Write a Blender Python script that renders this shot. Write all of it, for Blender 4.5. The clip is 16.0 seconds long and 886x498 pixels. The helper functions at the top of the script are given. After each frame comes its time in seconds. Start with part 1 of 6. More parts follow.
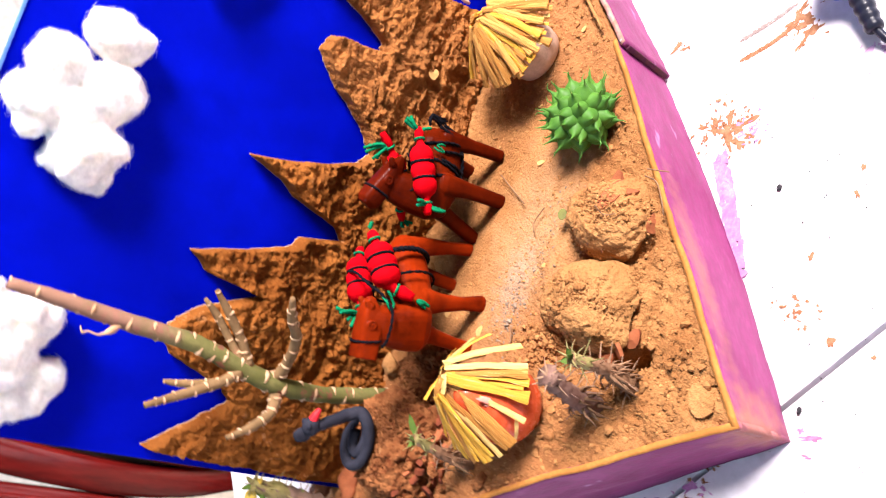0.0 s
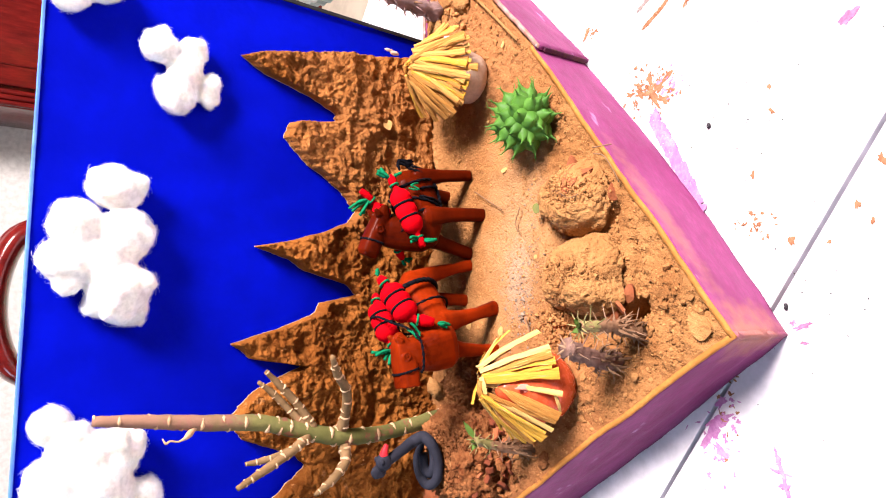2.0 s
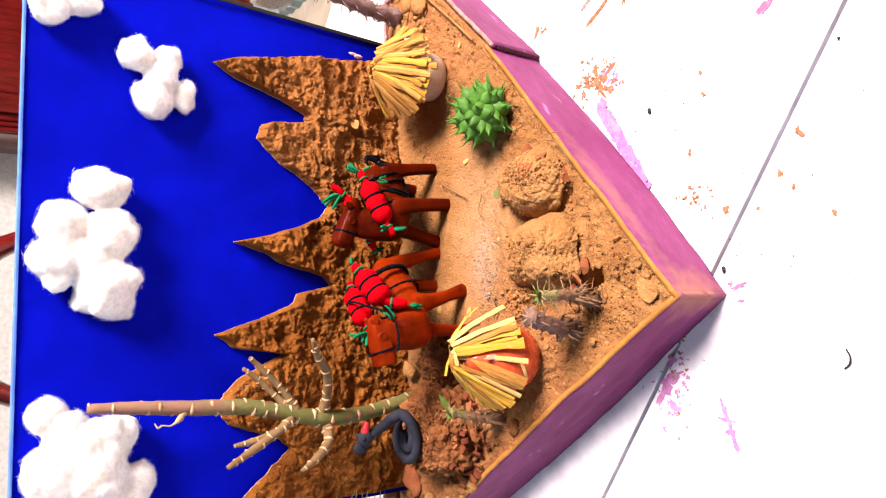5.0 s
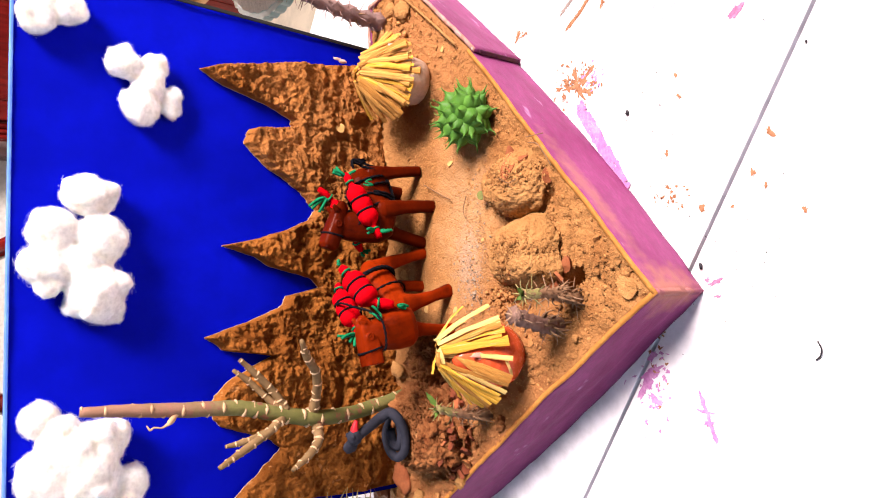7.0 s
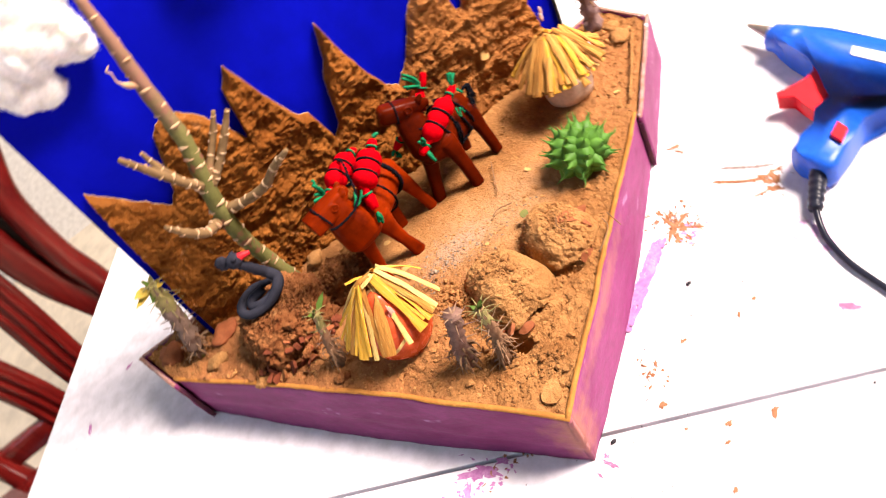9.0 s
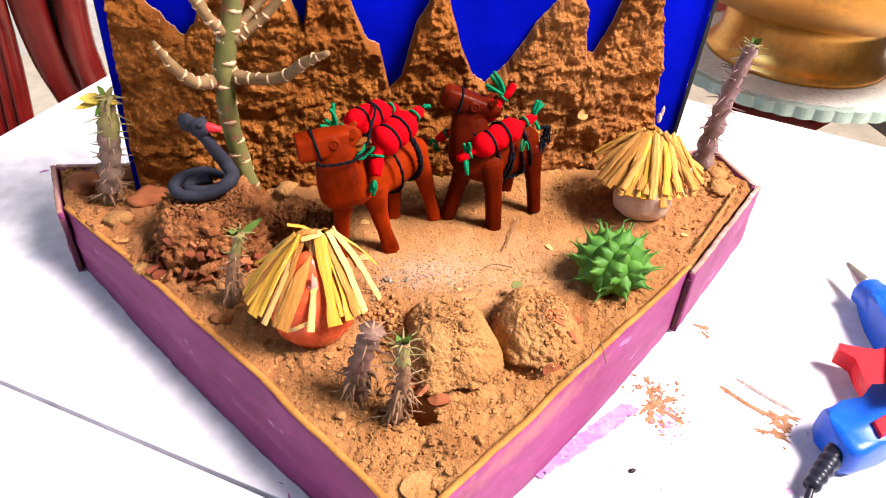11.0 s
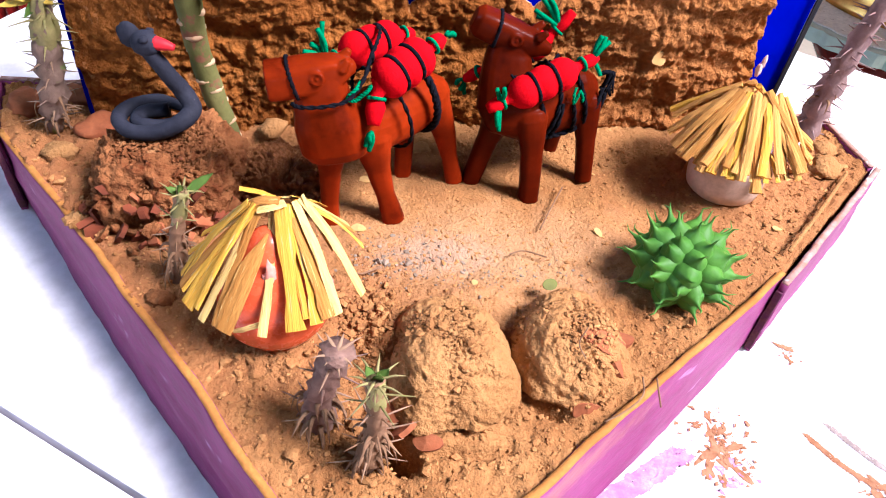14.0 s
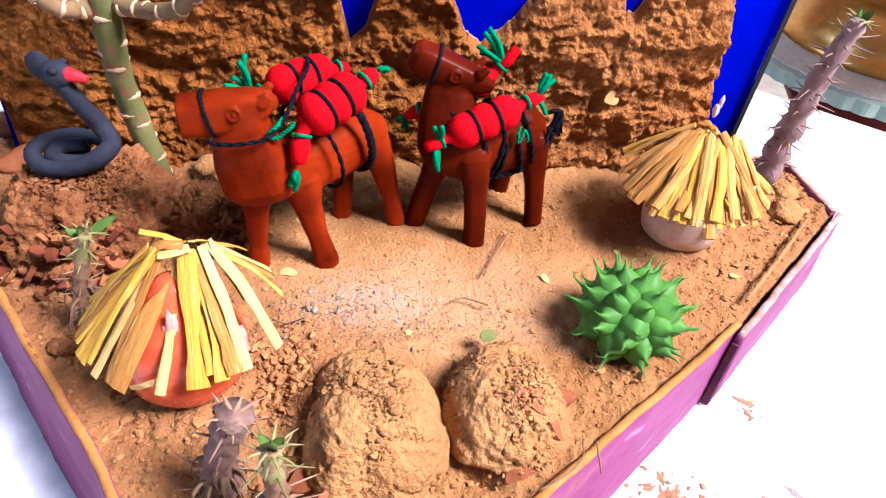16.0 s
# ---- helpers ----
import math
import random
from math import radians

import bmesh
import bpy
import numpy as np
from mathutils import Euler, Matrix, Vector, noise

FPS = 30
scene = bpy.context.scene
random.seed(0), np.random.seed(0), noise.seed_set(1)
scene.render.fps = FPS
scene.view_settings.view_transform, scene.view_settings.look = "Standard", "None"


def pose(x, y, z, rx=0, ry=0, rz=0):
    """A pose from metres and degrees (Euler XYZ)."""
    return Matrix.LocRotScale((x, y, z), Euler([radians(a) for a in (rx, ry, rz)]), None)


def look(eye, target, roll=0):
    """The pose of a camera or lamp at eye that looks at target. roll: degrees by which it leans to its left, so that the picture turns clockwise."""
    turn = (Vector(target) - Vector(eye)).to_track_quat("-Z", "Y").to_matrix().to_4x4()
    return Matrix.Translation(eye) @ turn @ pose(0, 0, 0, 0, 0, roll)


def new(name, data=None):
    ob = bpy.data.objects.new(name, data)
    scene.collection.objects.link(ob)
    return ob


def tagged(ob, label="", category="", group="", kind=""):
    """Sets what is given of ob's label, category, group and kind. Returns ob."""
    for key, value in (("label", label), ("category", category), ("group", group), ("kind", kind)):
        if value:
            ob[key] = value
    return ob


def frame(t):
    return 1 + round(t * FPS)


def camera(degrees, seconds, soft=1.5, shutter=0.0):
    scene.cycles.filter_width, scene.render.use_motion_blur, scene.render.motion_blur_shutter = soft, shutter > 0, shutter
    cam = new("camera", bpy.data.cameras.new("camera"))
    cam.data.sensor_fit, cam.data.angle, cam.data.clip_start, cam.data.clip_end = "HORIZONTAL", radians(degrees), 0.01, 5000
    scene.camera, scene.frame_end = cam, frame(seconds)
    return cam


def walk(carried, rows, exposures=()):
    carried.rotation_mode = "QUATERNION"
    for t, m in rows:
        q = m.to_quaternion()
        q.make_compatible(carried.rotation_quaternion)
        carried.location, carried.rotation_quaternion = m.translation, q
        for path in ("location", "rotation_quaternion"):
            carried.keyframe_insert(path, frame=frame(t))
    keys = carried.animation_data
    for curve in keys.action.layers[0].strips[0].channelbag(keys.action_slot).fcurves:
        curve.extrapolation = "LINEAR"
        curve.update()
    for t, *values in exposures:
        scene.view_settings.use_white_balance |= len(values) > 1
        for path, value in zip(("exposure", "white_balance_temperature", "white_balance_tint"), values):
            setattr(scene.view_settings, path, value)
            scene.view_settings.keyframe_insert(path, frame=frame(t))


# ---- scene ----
cam = camera(65.27, 16.0, 1.1, 0.25)
PATH = [
    (0, (0.0200, -0.1559, 0.3503), (0.0377, 0.2458, 0.0530), -69.05),
    (0.5, (0.0344, -0.1609, 0.3420), (0.0574, 0.2536, 0.0634), -80.97),
    (1, (0.0254, -0.1644, 0.3363), (0.0312, 0.2304, 0.0296), -85.32),
    (1.5, (0.0197, -0.1817, 0.3561), (0.0438, 0.2170, 0.0554), -85.81),
    (2, (0.0186, -0.1979, 0.3762), (0.0524, 0.2069, 0.0846), -86.38),
    (2.5, (0.0189, -0.2025, 0.3776), (0.0574, 0.1937, 0.0750), -86.22),
    (3, (0.0091, -0.2042, 0.3791), (0.0491, 0.1840, 0.0665), -86.91),
    (3.5, (0.0059, -0.2089, 0.3908), (0.0519, 0.1805, 0.0805), -87.09),
    (4, (0.0033, -0.2141, 0.3943), (0.0493, 0.1772, 0.0865), -87.37),
    (6.5, (-0.0015, -0.2324, 0.3982), (0.0334, 0.1544, 0.0832), -89.43),
    (7, (-0.0011, -0.2330, 0.3995), (0.0393, 0.1528, 0.0840), -88.99),
    (7.5, (0.0002, -0.2329, 0.3950), (0.0432, 0.1551, 0.0826), -86.54),
    (8, (-0.0085, -0.2266, 0.3951), (0.0436, 0.1529, 0.0737), -76.16),
    (8.2, (-0.0144, -0.2215, 0.3918), (0.0310, 0.1461, 0.0560), -71.10),
    (8.3, (-0.0173, -0.2190, 0.3902), (0.0398, 0.1488, 0.0563), -66.38),
    (8.5, (-0.0232, -0.2139, 0.3869), (0.0409, 0.1499, 0.0500), -55.74),
    (8.7, (-0.0281, -0.2083, 0.3850), (0.0379, 0.1532, 0.0460), -47.71),
    (9, (-0.0355, -0.2000, 0.3821), (0.0221, 0.1708, 0.0517), -34.10),
    (9.2, (-0.0384, -0.1904, 0.3727), (0.0150, 0.1826, 0.0442), -24.83),
    (11.3, (-0.0212, -0.1485, 0.3106), (0.0531, 0.2378, 0.0019), 3.04),
    (11.5, (-0.0223, -0.1462, 0.3044), (0.0485, 0.2341, -0.0124), 2.99),
    (11.8, (-0.0190, -0.1380, 0.2970), (0.2470, 1.2900, -1.0770), 4.00),
    (12, (-0.0156, -0.1273, 0.2958), (0.0476, 0.2291, -0.0491), 3.78),
    (12.2, (-0.0160, -0.1150, 0.2940), (0.2230, 1.3150, -1.0840), 4.50),
    (12.5, (-0.0119, -0.1001, 0.2926), (0.0477, 0.2652, -0.0435), 4.59),
    (13, (-0.0020, -0.0854, 0.2918), (0.0566, 0.2837, -0.0404), 5.24),
    (13.5, (0.0013, -0.0723, 0.2853), (0.0519, 0.2888, -0.0569), 4.87),
    (14, (0.0047, -0.0635, 0.2755), (0.0489, 0.2934, -0.0718), 5.01),
    (14.5, (0.0047, -0.0581, 0.2728), (0.0492, 0.2986, -0.0748), 5.34),
    (15, (0.0077, -0.0571, 0.2737), (0.0565, 0.3147, -0.0571), 5.42),
    (15.5, (0.0180, -0.0519, 0.2707), (0.0676, 0.3217, -0.0579), 5.47),
    (16, (0.0293, -0.0471, 0.2674), (0.0821, 0.3260, -0.0611), 6.18),
]
walk(cam, [(t, look(eye, target, roll)) for t, eye, target, roll in PATH],
     [(t, stops, kelvin, green) for t, stops, kelvin, green in (
         (0.0, 0.08, 6450, 18), (2.0, 0.05, 6600, 19), (3.0, -0.03, 6750, 20), (4.0, -0.06, 6850, 20), (6.5, -0.17, 6900, 20), (8.0, -0.15, 6950, 20), (9.0, -0.1, 7300, 19),
         (11.5, 0.0, 6500, 16), (12.5, -0.15, 6500, 18), (13.0, -0.06, 6050, 17), (15.0, 0.03, 5600, 17), (16.0, 0.08, 5500, 17))])

# ---- light ----
world = bpy.data.worlds.new("room_air")
scene.world = world
world.use_nodes = True
wn = world.node_tree.nodes
sky = wn.new("ShaderNodeTexSky")
sky.sky_type, sky.sun_disc, sky.sun_elevation, sky.sun_rotation = "NISHITA", False, radians(38), radians(100)
world.node_tree.links.new(sky.outputs[0], wn["Background"].inputs[0])
wn["Background"].inputs[1].default_value = 0.06


def area_light(name, eye, target, width, height, power, colour):
    """A rectangular area lamp set in a wall opening."""
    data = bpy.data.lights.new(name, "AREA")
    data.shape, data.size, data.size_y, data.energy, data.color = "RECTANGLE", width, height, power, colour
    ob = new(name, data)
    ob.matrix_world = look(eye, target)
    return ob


area_light("daylight_side", (1.66, -0.5, 2.2), (0.0, 0.15, 0.0), 0.95, 0.95, 344, (1.0, 0.94, 0.885))
# faint fill lamp added in front; no window is known there
area_light("fill_front", (-0.7, -2.35, 1.9), (0.0, 0.2, 0.0), 1.3, 1.0, 3, (0.84, 0.92, 1.0))
# bluish fill lamp added for light from the left; no window seen
area_light("fill_left", (-2.36, 0.1, 1.7), (-0.2, 0.2, 0.0), 1.0, 1.0, 32, (0.48, 0.74, 1.0))


# ---- materials ----
def material(name, a, b, scale=40, rough=0.8, bump=0.3, grain=400, metal=0.0, depth=0.001, c=None, spots=0.0, spot_scale=120, sheen=0.0, vary=0.0, coat=0.0, sub=0.0, stretch=None, spec=0.2):
    """Two mixed tones at a coarse scale, fine grain in tone and relief, optional spots of a third tone."""
    m = bpy.data.materials.new(name)
    m.use_nodes = True
    n, k = m.node_tree.nodes, m.node_tree.links.new
    bsdf = n["Principled BSDF"]
    at = n.new("ShaderNodeTexCoord").outputs["Object"]
    if stretch:
        mp = n.new("ShaderNodeMapping")
        mp.inputs["Scale"].default_value = stretch
        k(at, mp.inputs[0])
        at = mp.outputs[0]

    def tex(s, detail=6.0, r=0.6):
        t = n.new("ShaderNodeTexNoise")
        t.inputs["Scale"].default_value, t.inputs["Detail"].default_value, t.inputs["Roughness"].default_value = s, detail, r
        k(at, t.inputs["Vector"])
        return t.outputs[0]

    def ramp(v, lo, hi):
        r = n.new("ShaderNodeMapRange")
        r.inputs[1].default_value, r.inputs[2].default_value = lo, hi
        k(v, r.inputs[0])
        return r.outputs[0]

    def mix(f, x, y, mode="MIX"):
        t = n.new("ShaderNodeMix")
        t.data_type, t.blend_type = "RGBA", mode
        for v, s in ((f, t.inputs[0]), (x, t.inputs[6]), (y, t.inputs[7])):
            if isinstance(v, (int, float)):
                s.default_value = v
            elif isinstance(v, tuple):
                s.default_value = (*v, 1)
            else:
                k(v, s)
        return t.outputs[2]

    coarse, fine = tex(scale), tex(grain, 4)
    col = mix(ramp(coarse, 0.35, 0.65), a, b)
    dark = tuple(v * 0.62 for v in a)
    col = mix(ramp(fine, 0.62, 0.36), col, mix(0.55, col, dark))
    if c:
        col = mix(ramp(tex(spot_scale, 3), 0.62 - spots, 0.68 - spots), col, c)
    if vary:
        info = n.new("ShaderNodeObjectInfo")
        geo = n.new("ShaderNodeNewGeometry")
        add = n.new("ShaderNodeMath")
        add.operation = "ADD"
        k(info.outputs["Random"], add.inputs[0])
        k(geo.outputs["Random Per Island"], add.inputs[1])
        hsv = n.new("ShaderNodeHueSaturation")
        k(ramp(add.outputs[0], 0.0, 2.0), hsv.inputs["Value"])
        r = hsv.inputs["Value"].links[0].from_node
        r.inputs[3].default_value, r.inputs[4].default_value = 1 - vary, 1 + vary
        k(col, hsv.inputs["Color"])
        col = hsv.outputs[0]
    k(col, bsdf.inputs["Base Color"])
    bsdf.inputs["Metallic"].default_value = metal
    k(ramp(fine, 0.0, 1.0), bsdf.inputs["Roughness"])
    r = bsdf.inputs["Roughness"].links[0].from_node
    r.inputs[3].default_value, r.inputs[4].default_value = max(0.02, rough - 0.12), min(1.0, rough + 0.12)
    bsdf.inputs["Specular IOR Level"].default_value = spec
    bsdf.inputs["Coat Weight"].default_value = coat
    bsdf.inputs["Coat Roughness"].default_value = 0.15
    bsdf.inputs["Sheen Weight"].default_value = sheen
    if sub:
        bsdf.inputs["Subsurface Weight"].default_value = sub
        bsdf.inputs["Subsurface Radius"].default_value = (1, 0.8, 0.6)
        bsdf.inputs["Subsurface Scale"].default_value = 0.009
    if bump:
        bp = n.new("ShaderNodeBump")
        bp.inputs["Strength"].default_value, bp.inputs["Distance"].default_value = bump, depth
        add = n.new("ShaderNodeMath")
        add.operation = "ADD"
        k(fine, add.inputs[0])
        k(coarse, add.inputs[1])
        k(add.outputs[0], bp.inputs["Height"])
        k(bp.outputs[0], bsdf.inputs["Normal"])
    return m


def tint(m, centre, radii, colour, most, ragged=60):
    """Another tone mixed over a patch of the surface, with a ragged edge."""
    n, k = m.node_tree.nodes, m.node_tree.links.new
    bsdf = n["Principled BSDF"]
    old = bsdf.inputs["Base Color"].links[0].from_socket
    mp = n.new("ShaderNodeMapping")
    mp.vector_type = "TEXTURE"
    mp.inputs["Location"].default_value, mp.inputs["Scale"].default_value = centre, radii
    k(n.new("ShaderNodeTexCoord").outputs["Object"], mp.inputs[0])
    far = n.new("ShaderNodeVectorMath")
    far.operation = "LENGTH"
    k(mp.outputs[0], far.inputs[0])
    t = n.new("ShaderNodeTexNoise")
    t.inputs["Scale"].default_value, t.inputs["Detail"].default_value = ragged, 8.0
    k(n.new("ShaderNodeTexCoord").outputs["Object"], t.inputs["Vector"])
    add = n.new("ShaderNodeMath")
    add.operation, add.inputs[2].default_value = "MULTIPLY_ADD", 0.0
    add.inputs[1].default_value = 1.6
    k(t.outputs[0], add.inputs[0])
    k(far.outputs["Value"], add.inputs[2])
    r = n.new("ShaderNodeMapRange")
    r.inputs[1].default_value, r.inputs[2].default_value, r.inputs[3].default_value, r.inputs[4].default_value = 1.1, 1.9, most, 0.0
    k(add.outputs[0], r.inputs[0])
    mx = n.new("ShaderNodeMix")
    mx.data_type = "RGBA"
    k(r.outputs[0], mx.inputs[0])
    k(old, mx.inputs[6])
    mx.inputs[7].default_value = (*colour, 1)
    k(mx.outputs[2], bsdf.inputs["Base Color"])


SOIL = material("dry_soil", (0.40, 0.19, 0.07), (0.25, 0.101, 0.034), 28, 0.95, 1.0, 560, depth=0.0018, c=(0.19, 0.07, 0.028), spots=-0.06, spot_scale=330, spec=0.04)
tint(SOIL, (0.055, 0.165, 0.05), (0.085, 0.04, 0.1), (0.43, 0.245, 0.125), 0.65)
tint(SOIL, (0.03, 0.165, 0.05), (0.03, 0.016, 0.1), (0.38, 0.29, 0.24), 0.4, 160)
tint(SOIL, (-0.09, 0.13, 0.05), (0.13, 0.08, 0.1), (0.30, 0.12, 0.046), 0.7)
tint(SOIL, (0.22, 0.22, 0.05), (0.08, 0.06, 0.1), (0.33, 0.135, 0.055), 0.6)
tint(SOIL, (0.19, 0.17, 0.05), (0.085, 0.07, 0.1), (0.33, 0.14, 0.055), 0.6)
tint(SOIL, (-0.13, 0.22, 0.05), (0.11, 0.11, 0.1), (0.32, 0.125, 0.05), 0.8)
# the hollow's shade, with its dark red earth, painted into the soil colour
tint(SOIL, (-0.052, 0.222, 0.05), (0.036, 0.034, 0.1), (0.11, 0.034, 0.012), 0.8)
MOUND = material("packed_soil", (0.45, 0.225, 0.085), (0.32, 0.145, 0.05), 40, 0.95, 1.0, 420, depth=0.0024, c=(0.21, 0.08, 0.03), spots=-0.07, spot_scale=290, spec=0.04)
REDROCK = material("red_earth_lump", (0.35, 0.14, 0.052), (0.11, 0.027, 0.0095), 62, 0.95, 1.0, 380, depth=0.003, c=(0.33, 0.15, 0.06), spots=-0.03, spot_scale=90, spec=0.04)
MUD = material("dried_mud", (0.37, 0.13, 0.028), (0.17, 0.048, 0.009), 30, 0.95, 1.0, 420, depth=0.004, c=(0.42, 0.18, 0.062), spots=-0.02, spot_scale=100, spec=0.03)
CLOD = material("clods", (0.42, 0.202, 0.075), (0.26, 0.107, 0.037), 60, 0.95, 0.8, 700, vary=0.4, spec=0.04)
PINK = material("pink_paint", (0.265, 0.053, 0.162), (0.185, 0.03, 0.1), 30, 0.6, 0.35, 180, depth=0.0008, c=(0.34, 0.16, 0.3), spots=-0.03, spot_scale=25, stretch=(1, 1, 3), spec=0.12)
# a paler orange tone over the right-hand part of the mud
tint(MUD, (0.12, 0.0, 0.07), (0.085, 0.1, 0.1), (0.45, 0.185, 0.062), 0.6, 40)
tint(PINK, (0.0, 0.0, 0.03), (0.022, 0.022, 0.03), (0.46, 0.22, 0.08), 0.45, 110)
tint(PINK, (0.07, 0.05, 0.04), (0.08, 0.06, 0.008), (0.42, 0.2, 0.1), 0.35, 140)
EDGE = material("raw_cardboard", (0.46, 0.20, 0.05), (0.34, 0.13, 0.03), 80, 0.85, 0.5, 500, spec=0.1)
CUT = material("frayed_cardboard", (0.56, 0.42, 0.31), (0.36, 0.19, 0.09), 200, 0.9, 0.5, 600, spec=0.08)
PALE_EDGE = material("worn_pink_cardboard", (0.5, 0.3, 0.27), (0.33, 0.13, 0.08), 150, 0.85, 0.5, 500, c=(0.7, 0.6, 0.6), spots=0.0, spot_scale=90, spec=0.1)
DARKEDGE = material("torn_cardboard", (0.09, 0.022, 0.06), (0.11, 0.045, 0.035), 120, 0.9, 0.5, 500, spec=0.1)
BLUE = material("blue_paper", (0.0, 0.0045, 0.48), (0.0, 0.003, 0.34), 9, 0.6, 0.3, 26, depth=0.003, spec=0.018)
PALEBLUE = material("worn_blue_fold", (0.12, 0.28, 0.72), (0.06, 0.16, 0.66), 60, 0.7, 0.2, 200)
BLACKTRIM = material("black_tape", (0.01, 0.01, 0.012), (0.02, 0.02, 0.02), 60, 0.5, 0.1, 200)
COTTON = material("cotton_wool", (0.86, 0.84, 0.82), (0.82, 0.80, 0.78), 60, 1.0, 0.1, 300, depth=0.0006, sheen=0.1, sub=0.8, spec=0.0)
WHITE = material("white_tabletop", (0.82, 0.79, 0.85), (0.78, 0.755, 0.815), 5, 0.4, 0.03, 60, spec=0.3)
CREAM = material("cream_floor", (0.78, 0.69, 0.55), (0.74, 0.65, 0.515), 3, 0.35, 0.01, 15)
# unseen walls and ceiling, kept dark to hold down bounced light
WALL = material("unseen_dark_wall", (0.12, 0.11, 0.10), (0.10, 0.09, 0.085), 2, 0.9, 0.1, 60)
PALEWALL = material("white_wall_paint", (0.74, 0.73, 0.71), (0.68, 0.67, 0.65), 2, 0.9, 0.1, 60)
BLACKWOOD = material("near_black_wood", (0.012, 0.005, 0.005), (0.006, 0.003, 0.003), 12, 0.3, 0.1, 60, stretch=(6, 6, 1))
REDWOOD = material("red_varnished_wood", (0.17, 0.010, 0.008), (0.07, 0.004, 0.004), 12, 0.22, 0.1, 60, coat=0.5, stretch=(6, 6, 1))


# ---- building tools ----
def part(name, bm, mat, parent, label="", smooth=True):
    """Links a bmesh as one mesh object under a thing or under a part."""
    me = bpy.data.meshes.new(name)
    bmesh.ops.recalc_face_normals(bm, faces=bm.faces)
    bm.to_mesh(me)
    bm.free()
    if smooth:
        me.shade_smooth()
    me.materials.append(mat)
    ob = new(name, me)
    ob.parent = parent
    if label:
        ob["label"] = label
    return ob


def thing(name, at, label, category, turn=0.0, group="", kind=""):
    """An Empty at the base of a thing, which parents its parts."""
    ob = new(name)
    ob.empty_display_size = 0.01
    ob.matrix_world = pose(*at, 0, 0, turn)
    return tagged(ob, label, category, group, kind)


def solo(name, bm, mat, at, label, category, smooth=True, group="", kind="", turn=0.0):
    """A thing that is one mesh."""
    ob = part(name, bm, mat, None, "", smooth)
    ob.matrix_world = pose(*at, 0, 0, turn)
    return tagged(ob, label, category, group, kind)


def sweep(bm, points, radii, seg=10, flat=1.0, caps=True, wob=0.0, seed=0, box=1.0):
    """A tube along points with its own radius at each; flat squeezes it along the second axis, box below 1 squares its section."""
    pts = [Vector(p) for p in points]
    if isinstance(radii, (int, float)):
        radii = [radii] * len(pts)
    rings, side = [], None
    for i, p in enumerate(pts):
        d = (pts[min(i + 1, len(pts) - 1)] - pts[max(i - 1, 0)]).normalized()
        if side is None:
            side = d.cross(Vector((0, 0, 1)) if abs(d.z) < 0.9 else Vector((1, 0, 0))).normalized()
        side = (side - d * side.dot(d)).normalized()
        up = d.cross(side)
        ring = []
        for j in range(seg):
            a = 2 * math.pi * j / seg
            r = radii[i] * (1 + wob * noise.noise(p * 300 + Vector((seed, j * 1.7, 0))))
            ca, sa = math.cos(a), math.sin(a)
            ca, sa = math.copysign(abs(ca) ** box, ca), math.copysign(abs(sa) ** box, sa)
            ring.append(bm.verts.new(p + side * (r * ca) + up * (r * flat * sa)))
        rings.append(ring)
    for u, v in zip(rings, rings[1:]):
        for j in range(seg):
            bm.faces.new((u[j], u[(j + 1) % seg], v[(j + 1) % seg], v[j]))
    if caps:
        bm.faces.new(rings[0][::-1])
        bm.faces.new(rings[-1])
    return bm


def smooth_path(points, steps=6):
    """Catmull-Rom points through the given ones."""
    p = [Vector(q) for q in points]
    p = [2 * p[0] - p[1], *p, 2 * p[-1] - p[-2]]
    out = []
    for a, b, c, d in zip(p, p[1:], p[2:], p[3:]):
        for i in range(steps):
            t = i / steps
            out.append(0.5 * (2 * b + (c - a) * t + (2 * a - 5 * b + 4 * c - d) * t * t + (3 * b - a - 3 * c + d) * t ** 3))
    return [*out, p[-2]]


def lerp_list(values, count):
    return list(np.interp(np.linspace(0, len(values) - 1, count), range(len(values)), values))


def blob(bm, centre, radii, level=3, amp=0.15, freq=3.0, seed=0.0, octaves=4, turn=0.0):
    """A lumpy ball."""
    got = bmesh.ops.create_icosphere(bm, subdivisions=level, radius=1.0)["verts"]
    spin = Matrix.Rotation(turn, 3, "Z")
    for v in got:
        d = v.co.normalized()
        k = 1 + amp * noise.fractal(d * freq + Vector((seed, seed * 0.7, -seed)), 1.0, 2.0, octaves)
        v.co = Vector(centre) + spin @ Vector((d.x * radii[0] * k, d.y * radii[1] * k, d.z * radii[2] * k))
    return bm


def lathe(bm, profile, seg=24, centre=(0, 0, 0), close=True):
    """Turns (radius, height) pairs round the z axis."""
    cx, cy, cz = centre
    rings = [[bm.verts.new((cx + r * math.cos(2 * math.pi * j / seg), cy + r * math.sin(2 * math.pi * j / seg), cz + z)) for j in range(seg)] for r, z in profile]
    for u, v in zip(rings, rings[1:]):
        for j in range(seg):
            bm.faces.new((u[j], u[(j + 1) % seg], v[(j + 1) % seg], v[j]))
    if close:
        bm.faces.new(rings[0][::-1])
        bm.faces.new(rings[-1])
    return bm


def block(bm, lo, hi, bevel=0.0):
    """A box between two corners, with bevelled edges."""
    lo, hi = Vector(lo), Vector(hi)
    got = bmesh.ops.create_cube(bm, size=1.0)["verts"]
    for v in got:
        v.co = Vector(((lo[i] + hi[i]) / 2 + v.co[i] * (hi[i] - lo[i]) for i in range(3)))
    if bevel:
        edges = list({e for v in got for e in v.link_edges})
        bmesh.ops.bevel(bm, geom=edges, offset=bevel, segments=2, affect="EDGES", profile=0.5)
    return bm


